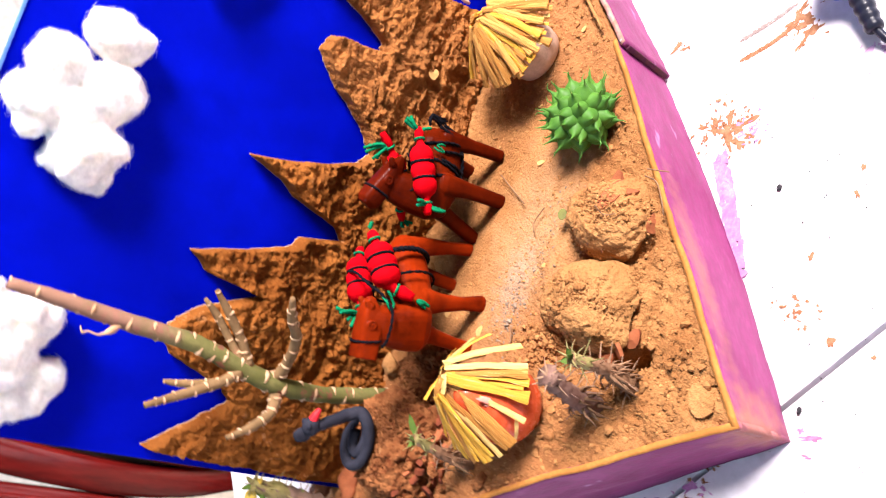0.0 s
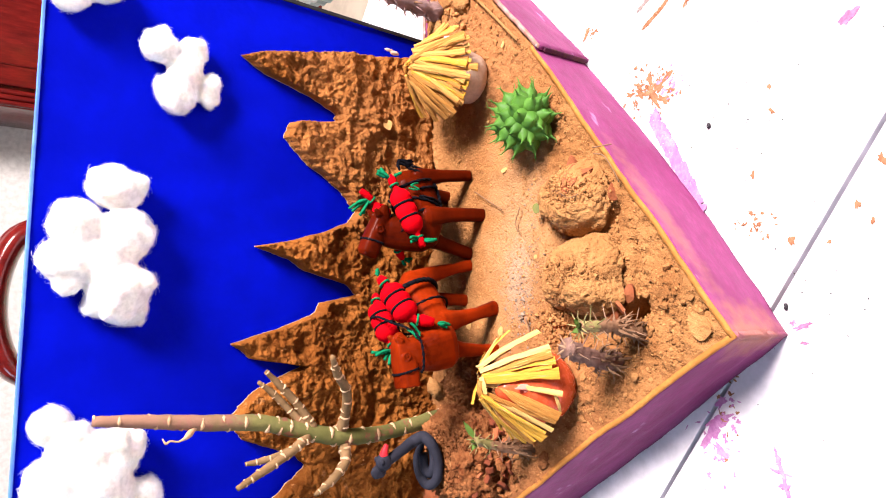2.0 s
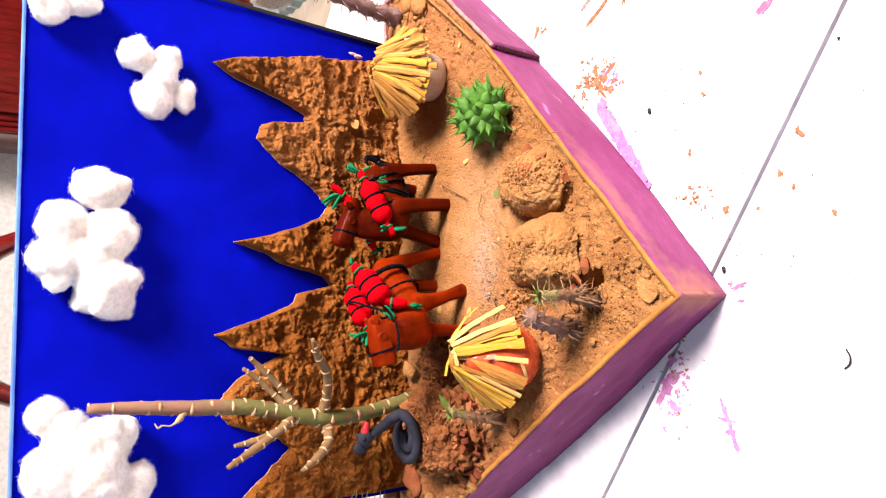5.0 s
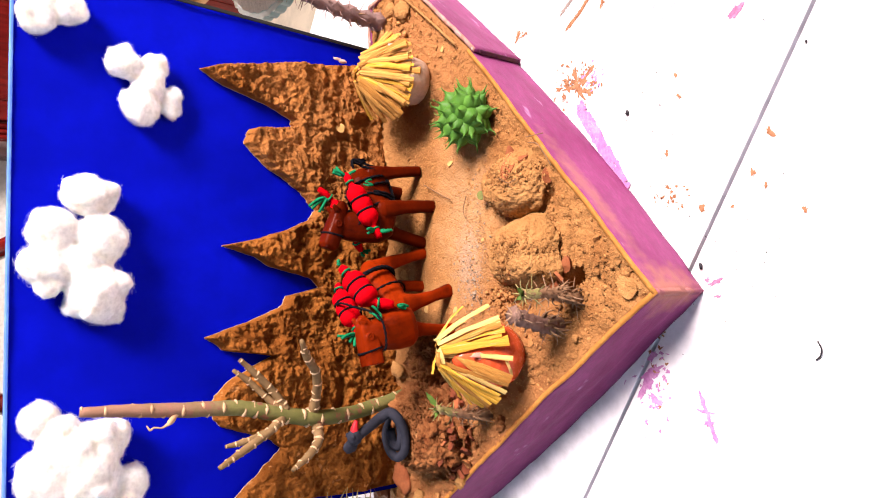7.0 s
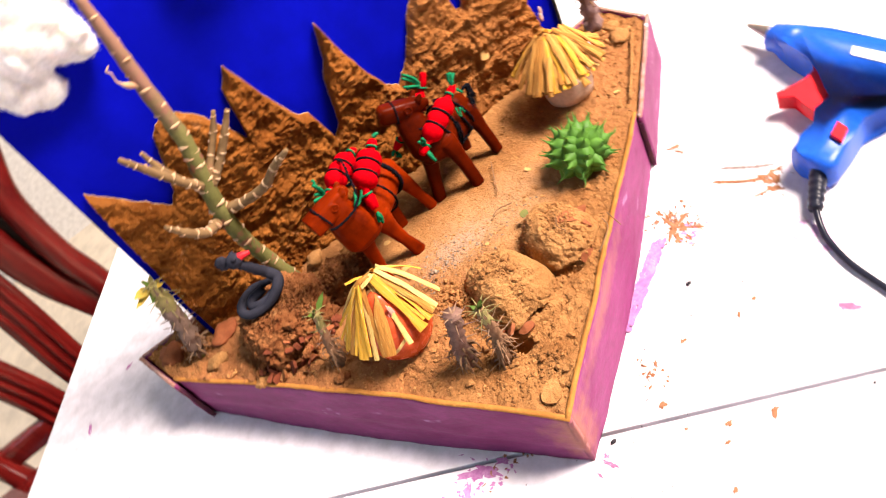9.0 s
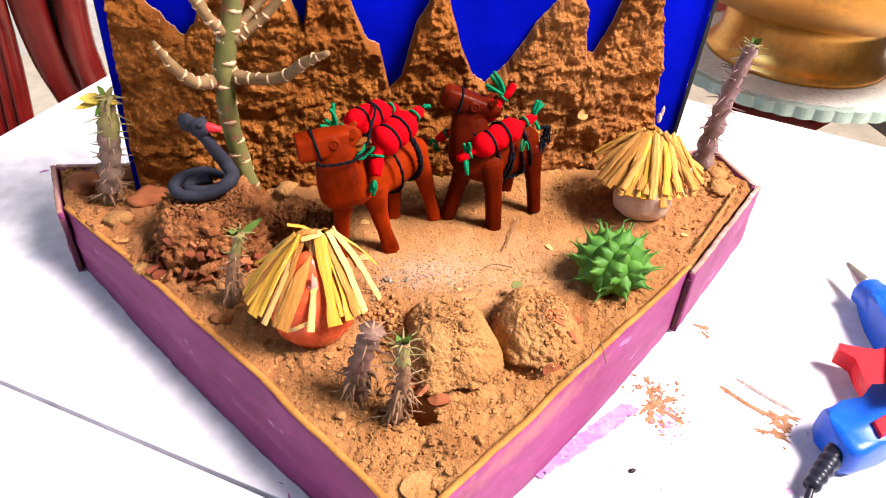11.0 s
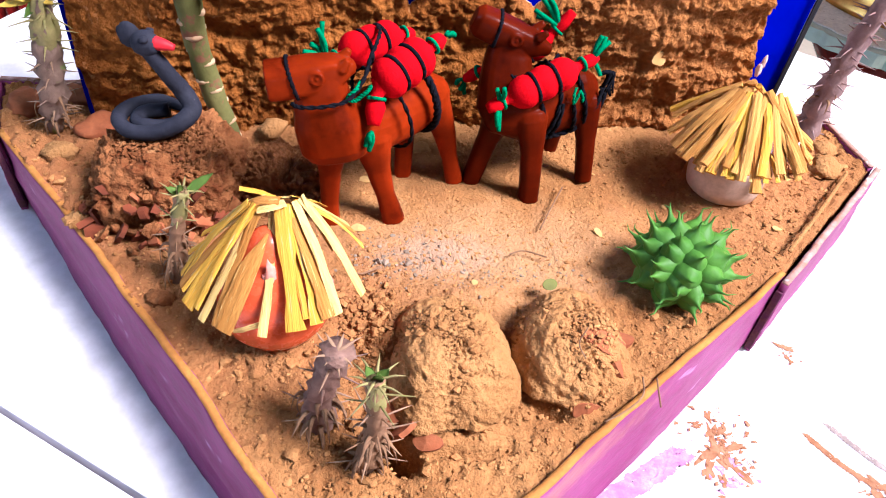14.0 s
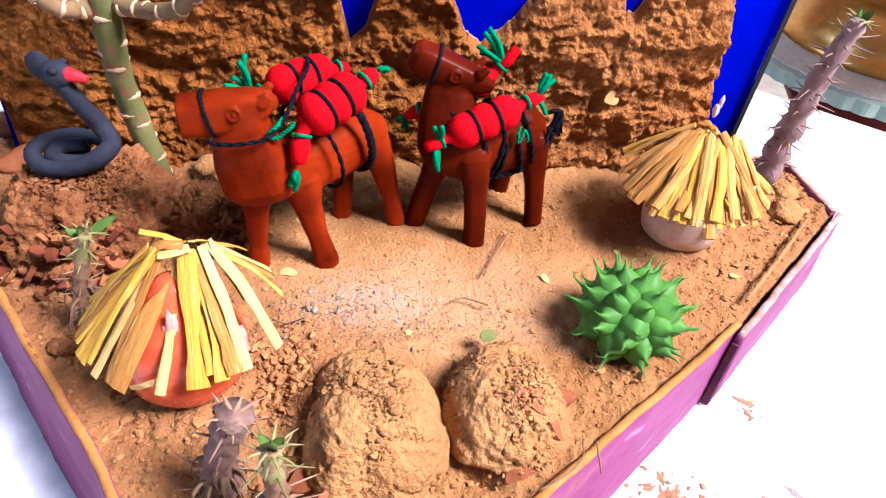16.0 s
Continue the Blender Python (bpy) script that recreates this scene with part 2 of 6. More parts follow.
def prism(bm, outline, z0, z1):
    """A flat shape raised between two heights."""
    low = [bm.verts.new((x, y, z0)) for x, y in outline]
    top = [bm.verts.new((x, y, z1)) for x, y in outline]
    n = len(low)
    bm.faces.new(low[::-1])
    bm.faces.new(top)
    for i in range(n):
        bm.faces.new((low[i], low[(i + 1) % n], top[(i + 1) % n], top[i]))
    return bm


def wavy(p, s, seed=0.0, o=4):
    return noise.fractal(Vector(p) * s + Vector((seed, seed * 1.3, seed * 0.3)), 1.0, 2.0, o)


# ---- the room and the table ----
FLOOR_Z = -0.75


def room():
    bm = bmesh.new()
    block(bm, (-2.6, -2.6, FLOOR_Z - 0.1), (1.9, 2.6, FLOOR_Z))
    solo("floor", bm, CREAM, (0, 0, 0), "cream polished stone floor", "floor", False, kind="structure")
    bm = bmesh.new()
    block(bm, (-2.6, -2.6, 3.0), (1.9, 2.6, 3.1))
    solo("ceiling", bm, WALL, (0, 0, 0), "unseen dark ceiling", "ceiling", False, kind="structure")
    bm = bmesh.new()
    block(bm, (-2.5, 2.5, FLOOR_Z), (1.8, 2.6, 3.0))
    solo("wall_north", bm, PALEWALL, (0, 0, 0), "plain pale painted room wall", "wall", False, kind="structure")
    # the three unseen walls, each with an opening added for a lamp
    bm = bmesh.new()
    for lo, hi in (((-2.6, -2.6, FLOOR_Z), (-2.5, -0.5, 3.0)), ((-2.6, 0.7, FLOOR_Z), (-2.5, 2.6, 3.0)), ((-2.6, -0.5, FLOOR_Z), (-2.5, 0.7, 1.1)), ((-2.6, -0.5, 2.3), (-2.5, 0.7, 3.0))):
        block(bm, lo, hi)
    solo("wall_west", bm, WALL, (0, 0, 0), "unseen dark wall with an opening added for a lamp", "wall", False, kind="structure")
    bm = bmesh.new()
    for lo, hi in (((1.8, -2.6, FLOOR_Z), (1.9, -0.95, 3.0)), ((1.8, 0.05, FLOOR_Z), (1.9, 2.6, 3.0)), ((1.8, -0.95, FLOOR_Z), (1.9, 0.05, 1.7)), ((1.8, -0.95, 2.7), (1.9, 0.05, 3.0))):
        block(bm, lo, hi)
    solo("wall_east", bm, WALL, (0, 0, 0), "unseen dark wall with an assumed high window opening", "wall", False, kind="structure")
    bm = bmesh.new()
    for lo, hi in (((-2.5, -2.6, FLOOR_Z), (-1.75, -2.5, 3.0)), ((-0.25, -2.6, FLOOR_Z), (1.8, -2.5, 3.0)), ((-1.75, -2.6, FLOOR_Z), (-0.25, -2.5, 1.3)), ((-1.75, -2.6, 2.5), (-0.25, -2.5, 3.0))):
        block(bm, lo, hi)
    solo("wall_south", bm, WALL, (0, 0, 0), "unseen dark wall with an opening added for a lamp", "wall", False, kind="structure")


room()

# the table: its far corner, and the ways along its two edges
CORNER = Vector((-0.116, 0.834))
ALONG = Vector((-0.465, -0.885))
ACROSS = Vector((0.795, -0.607))


def white_table():
    table = thing("table", (0, 0, FLOOR_Z), "white painted wooden table with pink and brown paint smears", "table")
    # the joint between the two leaves of the top
    j0, jd = Vector((-0.219, 0.152)), Vector((0.3805, -0.234)).normalized()

    def on_joint(p, d):
        k = (j0 - p).cross(jd) / d.cross(jd)
        return p + d * k

    far = CORNER + ACROSS * 1.25
    a, b = on_joint(CORNER, ALONG), on_joint(far, ALONG)
    gap = ALONG * 0.0013
    z0, z1 = -FLOOR_Z - 0.028, -FLOOR_Z
    for p in ((CORNER, a - gap, b - gap, far), (a + gap, CORNER + ALONG * 1.45, far + ALONG * 1.45, b + gap)):
        bm = prism(bmesh.new(), [tuple(q) for q in p], z0, z1)
        bmesh.ops.bevel(bm, geom=bm.edges[:], offset=0.0004, segments=1, affect="EDGES")
        part("tabletop", bm, WHITE, table, "", False)
    for s, t in ((0.08, 0.08), (1.35, 0.08), (0.08, 1.15), (1.35, 1.15)):
        p = CORNER + ALONG * s + ACROSS * t
        bm = bmesh.new()
        sweep(bm, [(p.x, p.y, 0), (p.x, p.y, 0.35), (p.x, p.y, z0)], [0.02, 0.026, 0.03], 16)
        part("leg", bm, WHITE, table)
    for s0, t0, s1, t1 in ((0.08, 0.08, 1.35, 0.08), (0.08, 1.15, 1.35, 1.15), (0.08, 0.08, 0.08, 1.15), (1.35, 0.08, 1.35, 1.15)):
        p, q = CORNER + ALONG * s0 + ACROSS * t0, CORNER + ALONG * s1 + ACROSS * t1
        side = (q - p).normalized().orthogonal() * 0.009
        bm = prism(bmesh.new(), [tuple(p + side), tuple(q + side), tuple(q - side), tuple(p - side)], z0 - 0.08, z0)
        part("apron", bm, WHITE, table, "", False)


white_table()

# ---- the tray ----
RIM = 0.0495


def bulge(i, k, up):
    """How far a tray panel stands outwards at k of its length and up of its height: the two long front panels lean in at the rim."""
    if i == 5:
        return math.sin(math.pi * k) * (0.0042 - 0.0082 * up)
    if i == 0:
        return math.sin(math.pi * k) * (0.0045 - 0.0045 * up)
    return 0.0


OUTLINE = [(0.0, 0.0), (0.195, 0.151), (0.285, 0.236), (0.279, 0.287), (-0.217, 0.312), (-0.199, 0.257)]
SKIN = 0.0035


def tray():
    box = thing("tray", (0, 0, 0), "pink painted cardboard tray filled with soil", "tray")
    n = len(OUTLINE)
    middle = Vector((0.05, 0.2))
    for i in range(n):
        p, q = Vector(OUTLINE[i]), Vector(OUTLINE[(i + 1) % n])
        d = (q - p).normalized()
        out = Vector((d.y, -d.x))
        if out.dot(p - middle) < 0:
            out = -out
        proud = 0.004 if i in (1, 4) else 0.0
        p0 = p - d * (0.006 if i == 1 else 0.0)
        q0 = q + d * (0.005 if i == 4 else 0.0)
        steps = max(2, int((q - p).length / 0.006))
        for name, mat, z0, z1, thick, label in (("side_panel", PINK, 0.0, RIM, SKIN, ""), ("rim", EDGE if i in (0, 5) else PALE_EDGE, RIM, RIM + 0.0012, SKIN * 0.9, "raw cardboard rim")):
            bm = bmesh.new()
            rows = 23 if name == "side_panel" else 2
            grid = []
            for s in range(steps + 1):
                c = p0 + (q0 - p0) * (s / steps)
                column = []
                for face in (0, 1):
                    for r in range(rows):
                        z = z0 + (z1 - z0) * (r / (rows - 1) if face == 0 else 1 - r / (rows - 1))
                        w = wavy((c.x, c.y, z), 22, 3.0) * 0.0009 + wavy((c.x, c.y, z), 120, 9.0) * 0.0004
                        e = (wavy((c.x, c.y, 0), 35, 5.0) * 0.0005 + wavy((c.x, c.y, 0), 170, 2.0) * 0.0003) if z > RIM - 0.0001 else 0.0
                        w += bulge(i, s / steps, min(1.0, z / RIM))
                        if i == 5:
                            # a long crease where the panel has been folded
                            fold = 0.019 + 0.004 * math.sin(5 * s / steps) + 0.0012 * wavy((c.x, c.y, 0), 60, 8.0)
                            w += (0.0012 if z > fold else -0.0004) * min(1.0, abs(z - fold) / 0.0025) * math.exp(-abs(z - fold) / 0.007)
                        o = out * (w + proud - (thick if face else 0.0))
                        column.append(bm.verts.new((c.x + o.x, c.y + o.y, max(z + e, 0.0002))))
                grid.append(column)
            for u, v in zip(grid, grid[1:]):
                m = len(u)
                for r in range(m):
                    bm.faces.new((u[r], u[(r + 1) % m], v[(r + 1) % m], v[r]))
            bm.faces.new(grid[0][::-1])
            bm.faces.new(grid[-1])
            ob = part(name, bm, mat, box if name == "side_panel" else ob, label)
        if i in (1, 4):
            # the torn dark end of a panel that laps over the next
            at = p0 if i == 1 else q0
            bm = bmesh.new()
            a = at + out * 0.0025
            lay = d * (-0.0012 if i == 1 else 0.0012)
            block(bm, (-0.0006, -0.0022, 0.003), (0.0006, 0.0012, RIM - 0.0045), 0.0003)
            ang = math.atan2(out.y, out.x) - math.pi / 2
            for v in bm.verts:
                w = Matrix.Rotation(ang, 3, "Z") @ v.co
                v.co = w + Vector((a.x + lay.x, a.y + lay.y, 0))
            part("torn_end", bm, DARKEDGE, ob.parent, "dark torn cardboard end")
    bm = prism(bmesh.new(), [tuple(middle + (Vector(p) - middle) * 0.985) for p in OUTLINE], 0.001, 0.004)
    part("bottom", bm, EDGE, box, "", False)


tray()


def soil_height(x, y):
    """The height of the soil surface."""
    p = (x, y, 0)
    h = 0.0485 + 0.0022 * wavy(p, 14, 1.0) + 0.0016 * wavy(p, 60, 4.0, 5)
    # level middle where the figures stand, a rise behind
    level = math.exp(-(((x - 0.06) / 0.11) ** 2 + ((y - 0.19) / 0.06) ** 2))
    h = h * (1 - 0.6 * level) + 0.0512 * 0.6 * level
    h += 0.004 * math.exp(-(((x + 0.1) / 0.06) ** 2 + ((y - 0.22) / 0.06) ** 2))
    # small clods everywhere but in the trodden middle
    c = noise.fractal(Vector((x * 230, y * 230, 0.3)), 1.0, 2.0, 3)
    h += 0.0016 * max(0.0, c) * (1 - 0.75 * level)
    v = Vector((x + 0.002 * wavy(p, 80, 3.0), y + 0.002 * wavy(p, 80, 6.0), 0.0))
    loose = (1 - level) * min(1.0, max(0.1, 0.5 + 1.6 * wavy(p, 30, 17.0, 3)))
    h += loose * (0.0024 * (0.42 - noise.voronoi(v * 120)[0][0]) + 0.0014 * (0.42 - noise.voronoi(v * 300)[0][0]))
    rough = 1 - max(0.0, min(1.0, (x + 0.12) / 0.09))
    h += rough * (0.0028 * wavy(p, 110, 8.0, 4) + 0.002 * abs(wavy(p, 45, 3.0, 4)))
    crack = abs(noise.fractal(Vector((x * 75, y * 75, 4.1)), 1.0, 2.0, 4))
    h -= 0.0022 * max(0.0, 1 - crack / 0.07) * (1 - level)
    # the hollow before the mound, and a ledge along the foot of the board
    h -= 0.013 * math.exp(-(((x + 0.05) / 0.015) ** 2 + ((y - 0.219) / 0.019) ** 2))
    u, v = (x - 0.0095) * 0.54 - (y - 0.068) * 0.84, (x - 0.0095) * 0.84 + (y - 0.068) * 0.54
    h -= 0.028 * math.exp(-((u / 0.0098) ** 4 + (v / 0.0046) ** 4))
    h -= 0.010 * math.exp(-(((y - 0.0635 - 0.0014 * wavy(p, 90, 7.0)) / 0.0017) ** 2 + ((x - 0.037) / 0.016) ** 4))
    h -= 0.009 * math.exp(-(((x - 0.069) / 0.007) ** 2 + ((y - 0.0805 + (x - 0.069) * 0.5) / 0.0022) ** 2))
    h += (0.0085 + 0.002 * wavy(p, 90, 5.0)) * math.exp(-(((x - 0.011) / 0.012) ** 2 + ((y - 0.117) / 0.019) ** 2))
    h += 0.005 * math.exp(-(((x - 0.04) / 0.02) ** 2 + ((y - 0.137) / 0.008) ** 2))
    h += 0.0022 / (1 + math.exp(-(y - 0.254 - 0.003 * wavy(p, 40, 6.0)) / 0.0009)) * (1 if -0.06 < x < 0.2 else 0)
    return h


def inside(x, y, shape, shrink=0.0):
    for i in range(len(shape)):
        (x0, y0), (x1, y1) = shape[i], shape[(i + 1) % len(shape)]
        length = math.hypot(x1 - x0, y1 - y0)
        k = ((x - x0) * (x1 - x0) + (y - y0) * (y1 - y0)) / length ** 2
        lean = max(0.0, -bulge(i, min(1.0, max(0.0, k)), 1.0))
        if ((x1 - x0) * (y - y0) - (y1 - y0) * (x - x0)) / length < shrink + lean:
            return False
    return True


def soil():
    bm = bmesh.new()
    step = 0.0013
    # rows run along the first edge and its normal, so that the sheet meets the walls
    verts = {}
    for i in range(-172, 222):
        for j in range(0, 243):
            x, y = i * step, j * step
            if inside(x, y, OUTLINE, 0.0008):
                verts[i, j] = bm.verts.new((x, y, soil_height(x, y)))
    for (i, j), v in verts.items():
        q = [verts.get(k) for k in ((i + 1, j), (i + 1, j + 1), (i, j + 1))]
        if all(q):
            bm.faces.new((v, *q))
    # a skirt down to the bottom of the tray
    rim = [e for e in bm.edges if e.is_boundary]
    low = {}
    for e in rim:
        for v in e.verts:
            if v not in low:
                low[v] = bm.verts.new((v.co.x, v.co.y, 0.0045))
    for e in rim:
        a, b = e.verts
        bm.faces.new((a, b, low[b], low[a]))
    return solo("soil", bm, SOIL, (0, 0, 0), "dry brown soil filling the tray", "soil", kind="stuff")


soil()

# ---- the board, its mountains and clouds ----
BOARD_Y = 0.276


def board():
    b = thing("backdrop_board", (0.04, BOARD_Y, 0.045), "upright board covered in glossy royal blue paper", "board")
    bm = bmesh.new()
    nx, nz = 60, 44
    front = []
    for i in range(nx + 1):
        col = []
        for j in range(nz + 1):
            k = j / nz
            left, right = -0.197 + 0.0125 * k, 0.1897 + 0.0103 * k
            x = left + (right - left) * i / nx
            z = (0.2937 - 0.0045 * i / nx) * k
            y = 0.0009 * wavy((x, 0, z), 14, 6.0) + 0.0006 * wavy((x * 2.2, 0, z), 45, 8.0)
            col.append(bm.verts.new((x, y, z)))
        front.append(col)
    for u, v in zip(front, front[1:]):
        for j in range(nz):
            bm.faces.new((u[j], v[j], v[j + 1], u[j + 1]))
    part("paper", bm, BLUE, b, "glossy royal blue paper with faint creases")

    def lean(bm):
        for v in bm.verts:
            k = v.co.z / 0.294
            v.co.x += (0.0125 if v.co.x < 0 else 0.0103) * k
            v.co.z -= 0.0045 * k * (v.co.x + 0.197) / 0.39
        return bm

    part("backing", lean(block(bmesh.new(), (-0.198, 0.0014, 0.0), (0.1907, 0.0075, 0.2937), 0.0008)), BLACKTRIM, b, "dark cardboard backing", False)
    part("edge_tape", lean(block(bmesh.new(), (0.1885, -0.0028, 0.0), (0.1915, -0.0016, 0.294), 0.0004)), BLACKTRIM, b, "black tape along the upright edge", False)
    part("paper_fold", lean(block(bmesh.new(), (-0.1985, -0.0012, 0.2935), (0.191, 0.0055, 0.2952), 0.0004)), PALEBLUE, b, "worn pale blue fold along the top", False)

board()

PEAKS = [(-0.153, 0.04), (-0.152, 0.08), (-0.1455, 0.165), (-0.1415, 0.203), (-0.128, 0.185), (-0.105, 0.158), (-0.098, 0.163), (-0.082, 0.205), (-0.068, 0.214), (-0.05, 0.199), (-0.034, 0.162), (-0.027, 0.2),
         (-0.0165, 0.2145), (-0.008, 0.186), (0.003, 0.155), (0.012, 0.149), (0.0185, 0.119), (0.026, 0.127), (0.036, 0.164), (0.044, 0.176), (0.0515, 0.2018), (0.058, 0.17), (0.066, 0.143), (0.074, 0.126), (0.083, 0.122), (0.098, 0.136),
         (0.115, 0.164), (0.132, 0.182), (0.144, 0.176), (0.1495, 0.14), (0.156, 0.1385), (0.165, 0.158), (0.176, 0.196), (0.186, 0.2155), (0.1915, 0.198), (0.201, 0.152), (0.212, 0.083), (0.217, 0.04)]


def ridge_line(x, ragged=True):
    xs, zs = zip(*PEAKS)
    top = float(np.interp(x, xs, zs))
    return top + (0.0022 * wavy((x, 0, 0), 130, 2.0) + 0.001 * wavy((x, 0, 0), 500, 5.0) if ragged else 0.0)


def mountains():
    at = (0.03, BOARD_Y - 0.0012, 0.042)
    range_ = thing("mountain_cutout", at, "jagged cardboard mountain range plastered with brown mud", "mountain")
    x0, x1 = PEAKS[0][0], PEAKS[-1][0]
    # the cut cardboard
    bm = bmesh.new()
    cols, rows = 560, 250
    line = [(x0 + (x1 - x0) * i / cols) for i in range(cols + 1)]
    tops = [max(0.046, ridge_line(x)) for x in line]
    strips = []
    for x, top in zip(line, tops):
        strips.append([bm.verts.new((x - at[0], y, z - at[2])) for y, z in ((-0.0012, 0.042), (-0.0012, top), (0.0, top), (0.0, 0.042))])
    for a, b in zip(strips, strips[1:]):
        for k in range(4):
            bm.faces.new((a[k], b[k], b[(k + 1) % 4], a[(k + 1) % 4]))
    bm.faces.new(strips[0][::-1])
    bm.faces.new(strips[-1])
    part("cardboard", bm, CUT, range_, "cut brown cardboard edge", False)
    # the mud on its face, in lumps, holes and seams
    bm = bmesh.new()
    grid, free = [], []
    for x, top in zip(line, tops):
        column, loose = [], []
        for j in range(rows + 1):
            z = 0.042 + (0.22 - 0.042) * j / rows
            loose.append(z < top)
            z = min(z, top)
            p = (x, 0, z)
            q = Vector((x + 0.003 * wavy(p, 60, 3.0), 0.0, z + 0.003 * wavy(p, 60, 6.0)))
            big = wavy(p, 26, 12.0, 5)
            ridge = abs(wavy((x * 1.2, 3.0, z * 0.9), 55, 7.0, 4))
            hole = max(0.0, wavy(p, 48, 51.0, 3) - 0.26)
            calm = min(1.0, max(0.1, 0.5 + 1.7 * wavy(p, 19, 61.0, 3)))
            clump = 0.45 - noise.voronoi(q * 105)[0][0]
            grit = 0.45 - noise.voronoi(q * 290)[0][0]
            ledge = wavy((x * 0.5, 7.0, z * 1.5), 46, 81.0, 3)
            step = 1.0 if ledge > 0.0 else max(-1.0, ledge / 0.05)
            stroke = wavy((x * 0.35 + z * 0.5, 5.0, z * 1.3 - x * 0.6), 160, 71.0, 3)
            deep = 0.0068 + 0.0046 * big + 0.0024 * ridge + 0.0013 * stroke * (1.1 - calm) + 0.0011 * step + calm * (0.003 * clump + 0.0025 * grit) - 0.012 * hole + 0.0012 * wavy(p, 300, 1.0, 3)
            edge = min(1.0, (top - z) / 0.004, (x - x0) / 0.003, (x1 - x) / 0.003)
            column.append(bm.verts.new((x - at[0], -0.0013 - max(0.0004, deep) * max(0.0, edge), z - at[2])))
        grid.append(column)
        free.append(loose)
    for i in range(cols):
        for j in range(rows):
            if free[i][j] or free[i + 1][j]:
                bm.faces.new((grid[i][j], grid[i + 1][j], grid[i + 1][j + 1], grid[i][j + 1]))
    bmesh.ops.remove_doubles(bm, verts=bm.verts, dist=0.00001)
    lonely = [v for v in bm.verts if not v.link_faces]
    bmesh.ops.delete(bm, geom=lonely, context="VERTS")
    part("mud_plaster", bm, MUD, range_, "lumpy dried brown mud")


mountains()


def cloud(puffs, seed):
    """A cloud of cotton wool pulled into soft tufts: puffs are x, z and the half sizes along x and z."""
    cx, cz = sum(p[0] for p in puffs) / len(puffs), sum(p[1] for p in puffs) / len(puffs)
    c = thing("cotton_cloud", (cx, BOARD_Y - 0.001, cz), "white cotton wool cloud glued to the blue board", "cloud", group="cotton clouds")
    rnd = random.Random(int(seed))
    core, ends, balls = bmesh.new(), [], []
    for i, (x, z, rx, rz) in enumerate(puffs):
        r = min(rx, rz)
        mid = Vector((x - cx, -r * 0.42, z - cz))
        tuft = blob(bmesh.new(), mid, (rx * 0.96, r * 0.72, rz * 0.96), 4, 0.16, 1.3, seed + i * 3.1, 3)
        # smaller lumps pulled out of the tuft
        for n in range(6):
            a, k = n * 1.05 + rnd.uniform(-0.4, 0.4), rnd.uniform(0.35, 0.72)
            q = rnd.uniform(0.38, 0.56)
            blob(tuft, mid + Vector((math.cos(a) * rx * k, -r * rnd.uniform(0.0, 0.42) * (1.2 - k), math.sin(a) * rz * k)), (rx * q, r * q * 0.9, rz * q), 3, 0.25, 1.6, seed + i * 5.3 + n, 3)
        for v in tuft.verts:
            n = (v.co - mid).normalized()
            v.co += n * (0.0007 * wavy(v.co, 150, seed, 3) + 0.0004 * wavy(v.co, 480, seed, 2))
            v.co.y = min(v.co.y, -0.0002)
            ends.append((v.co.copy(), mid, r))
        me = bpy.data.meshes.new("tuft")
        tuft.to_mesh(me)
        tuft.free()
        core.from_mesh(me)
        bpy.data.meshes.remove(me)
        balls.append((mid, rx, r * 0.72, rz))
    wool = remeshed(part("wool", core, COTTON, c), 0.0011, 12)
    bm = bmesh.new()
    made = 0
    while made < 2600 * len(puffs):
        p, mid, r = ends[rnd.randrange(len(ends))]
        # only where no other tuft covers the spot
        if any(m is not mid and ((p.x - m.x) / a) ** 2 + ((p.y - m.y) / b) ** 2 + ((p.z - m.z) / q) ** 2 < 0.8 for m, a, b, q in balls):
            made += 0.3
            continue
        made += 1
        d = (p - mid).normalized()
        w = d.cross(Vector((rnd.random() - 0.5, rnd.random() - 0.5, rnd.random() - 0.5))).normalized()
        reach = r * rnd.uniform(0.02, 0.08) * (1.7 if rnd.random() < 0.06 else 1.0)
        swing = r * rnd.uniform(0.04, 0.3)
        path = [p - d * reach * 0.4, p + d * reach * 0.7 + w * swing * 0.5, p + d * reach * rnd.uniform(0.3, 1.1) + w * swing]
        for q in path:
            q.y = min(q.y, 0.0)
        sweep(bm, path, [0.00006, 0.00005, 0.00002], 3, 1.0, False)
    part("fuzz", bm, COTTON, wool, "loose cotton fuzz")


def remeshed(ob, size, smooth=6):
    m = ob.modifiers.new("fuse", "REMESH")
    m.mode, m.voxel_size, m.use_smooth_shade = "VOXEL", size, True
    s = ob.modifiers.new("sand", "SMOOTH")
    s.factor, s.iterations = 0.5, smooth
    return ob


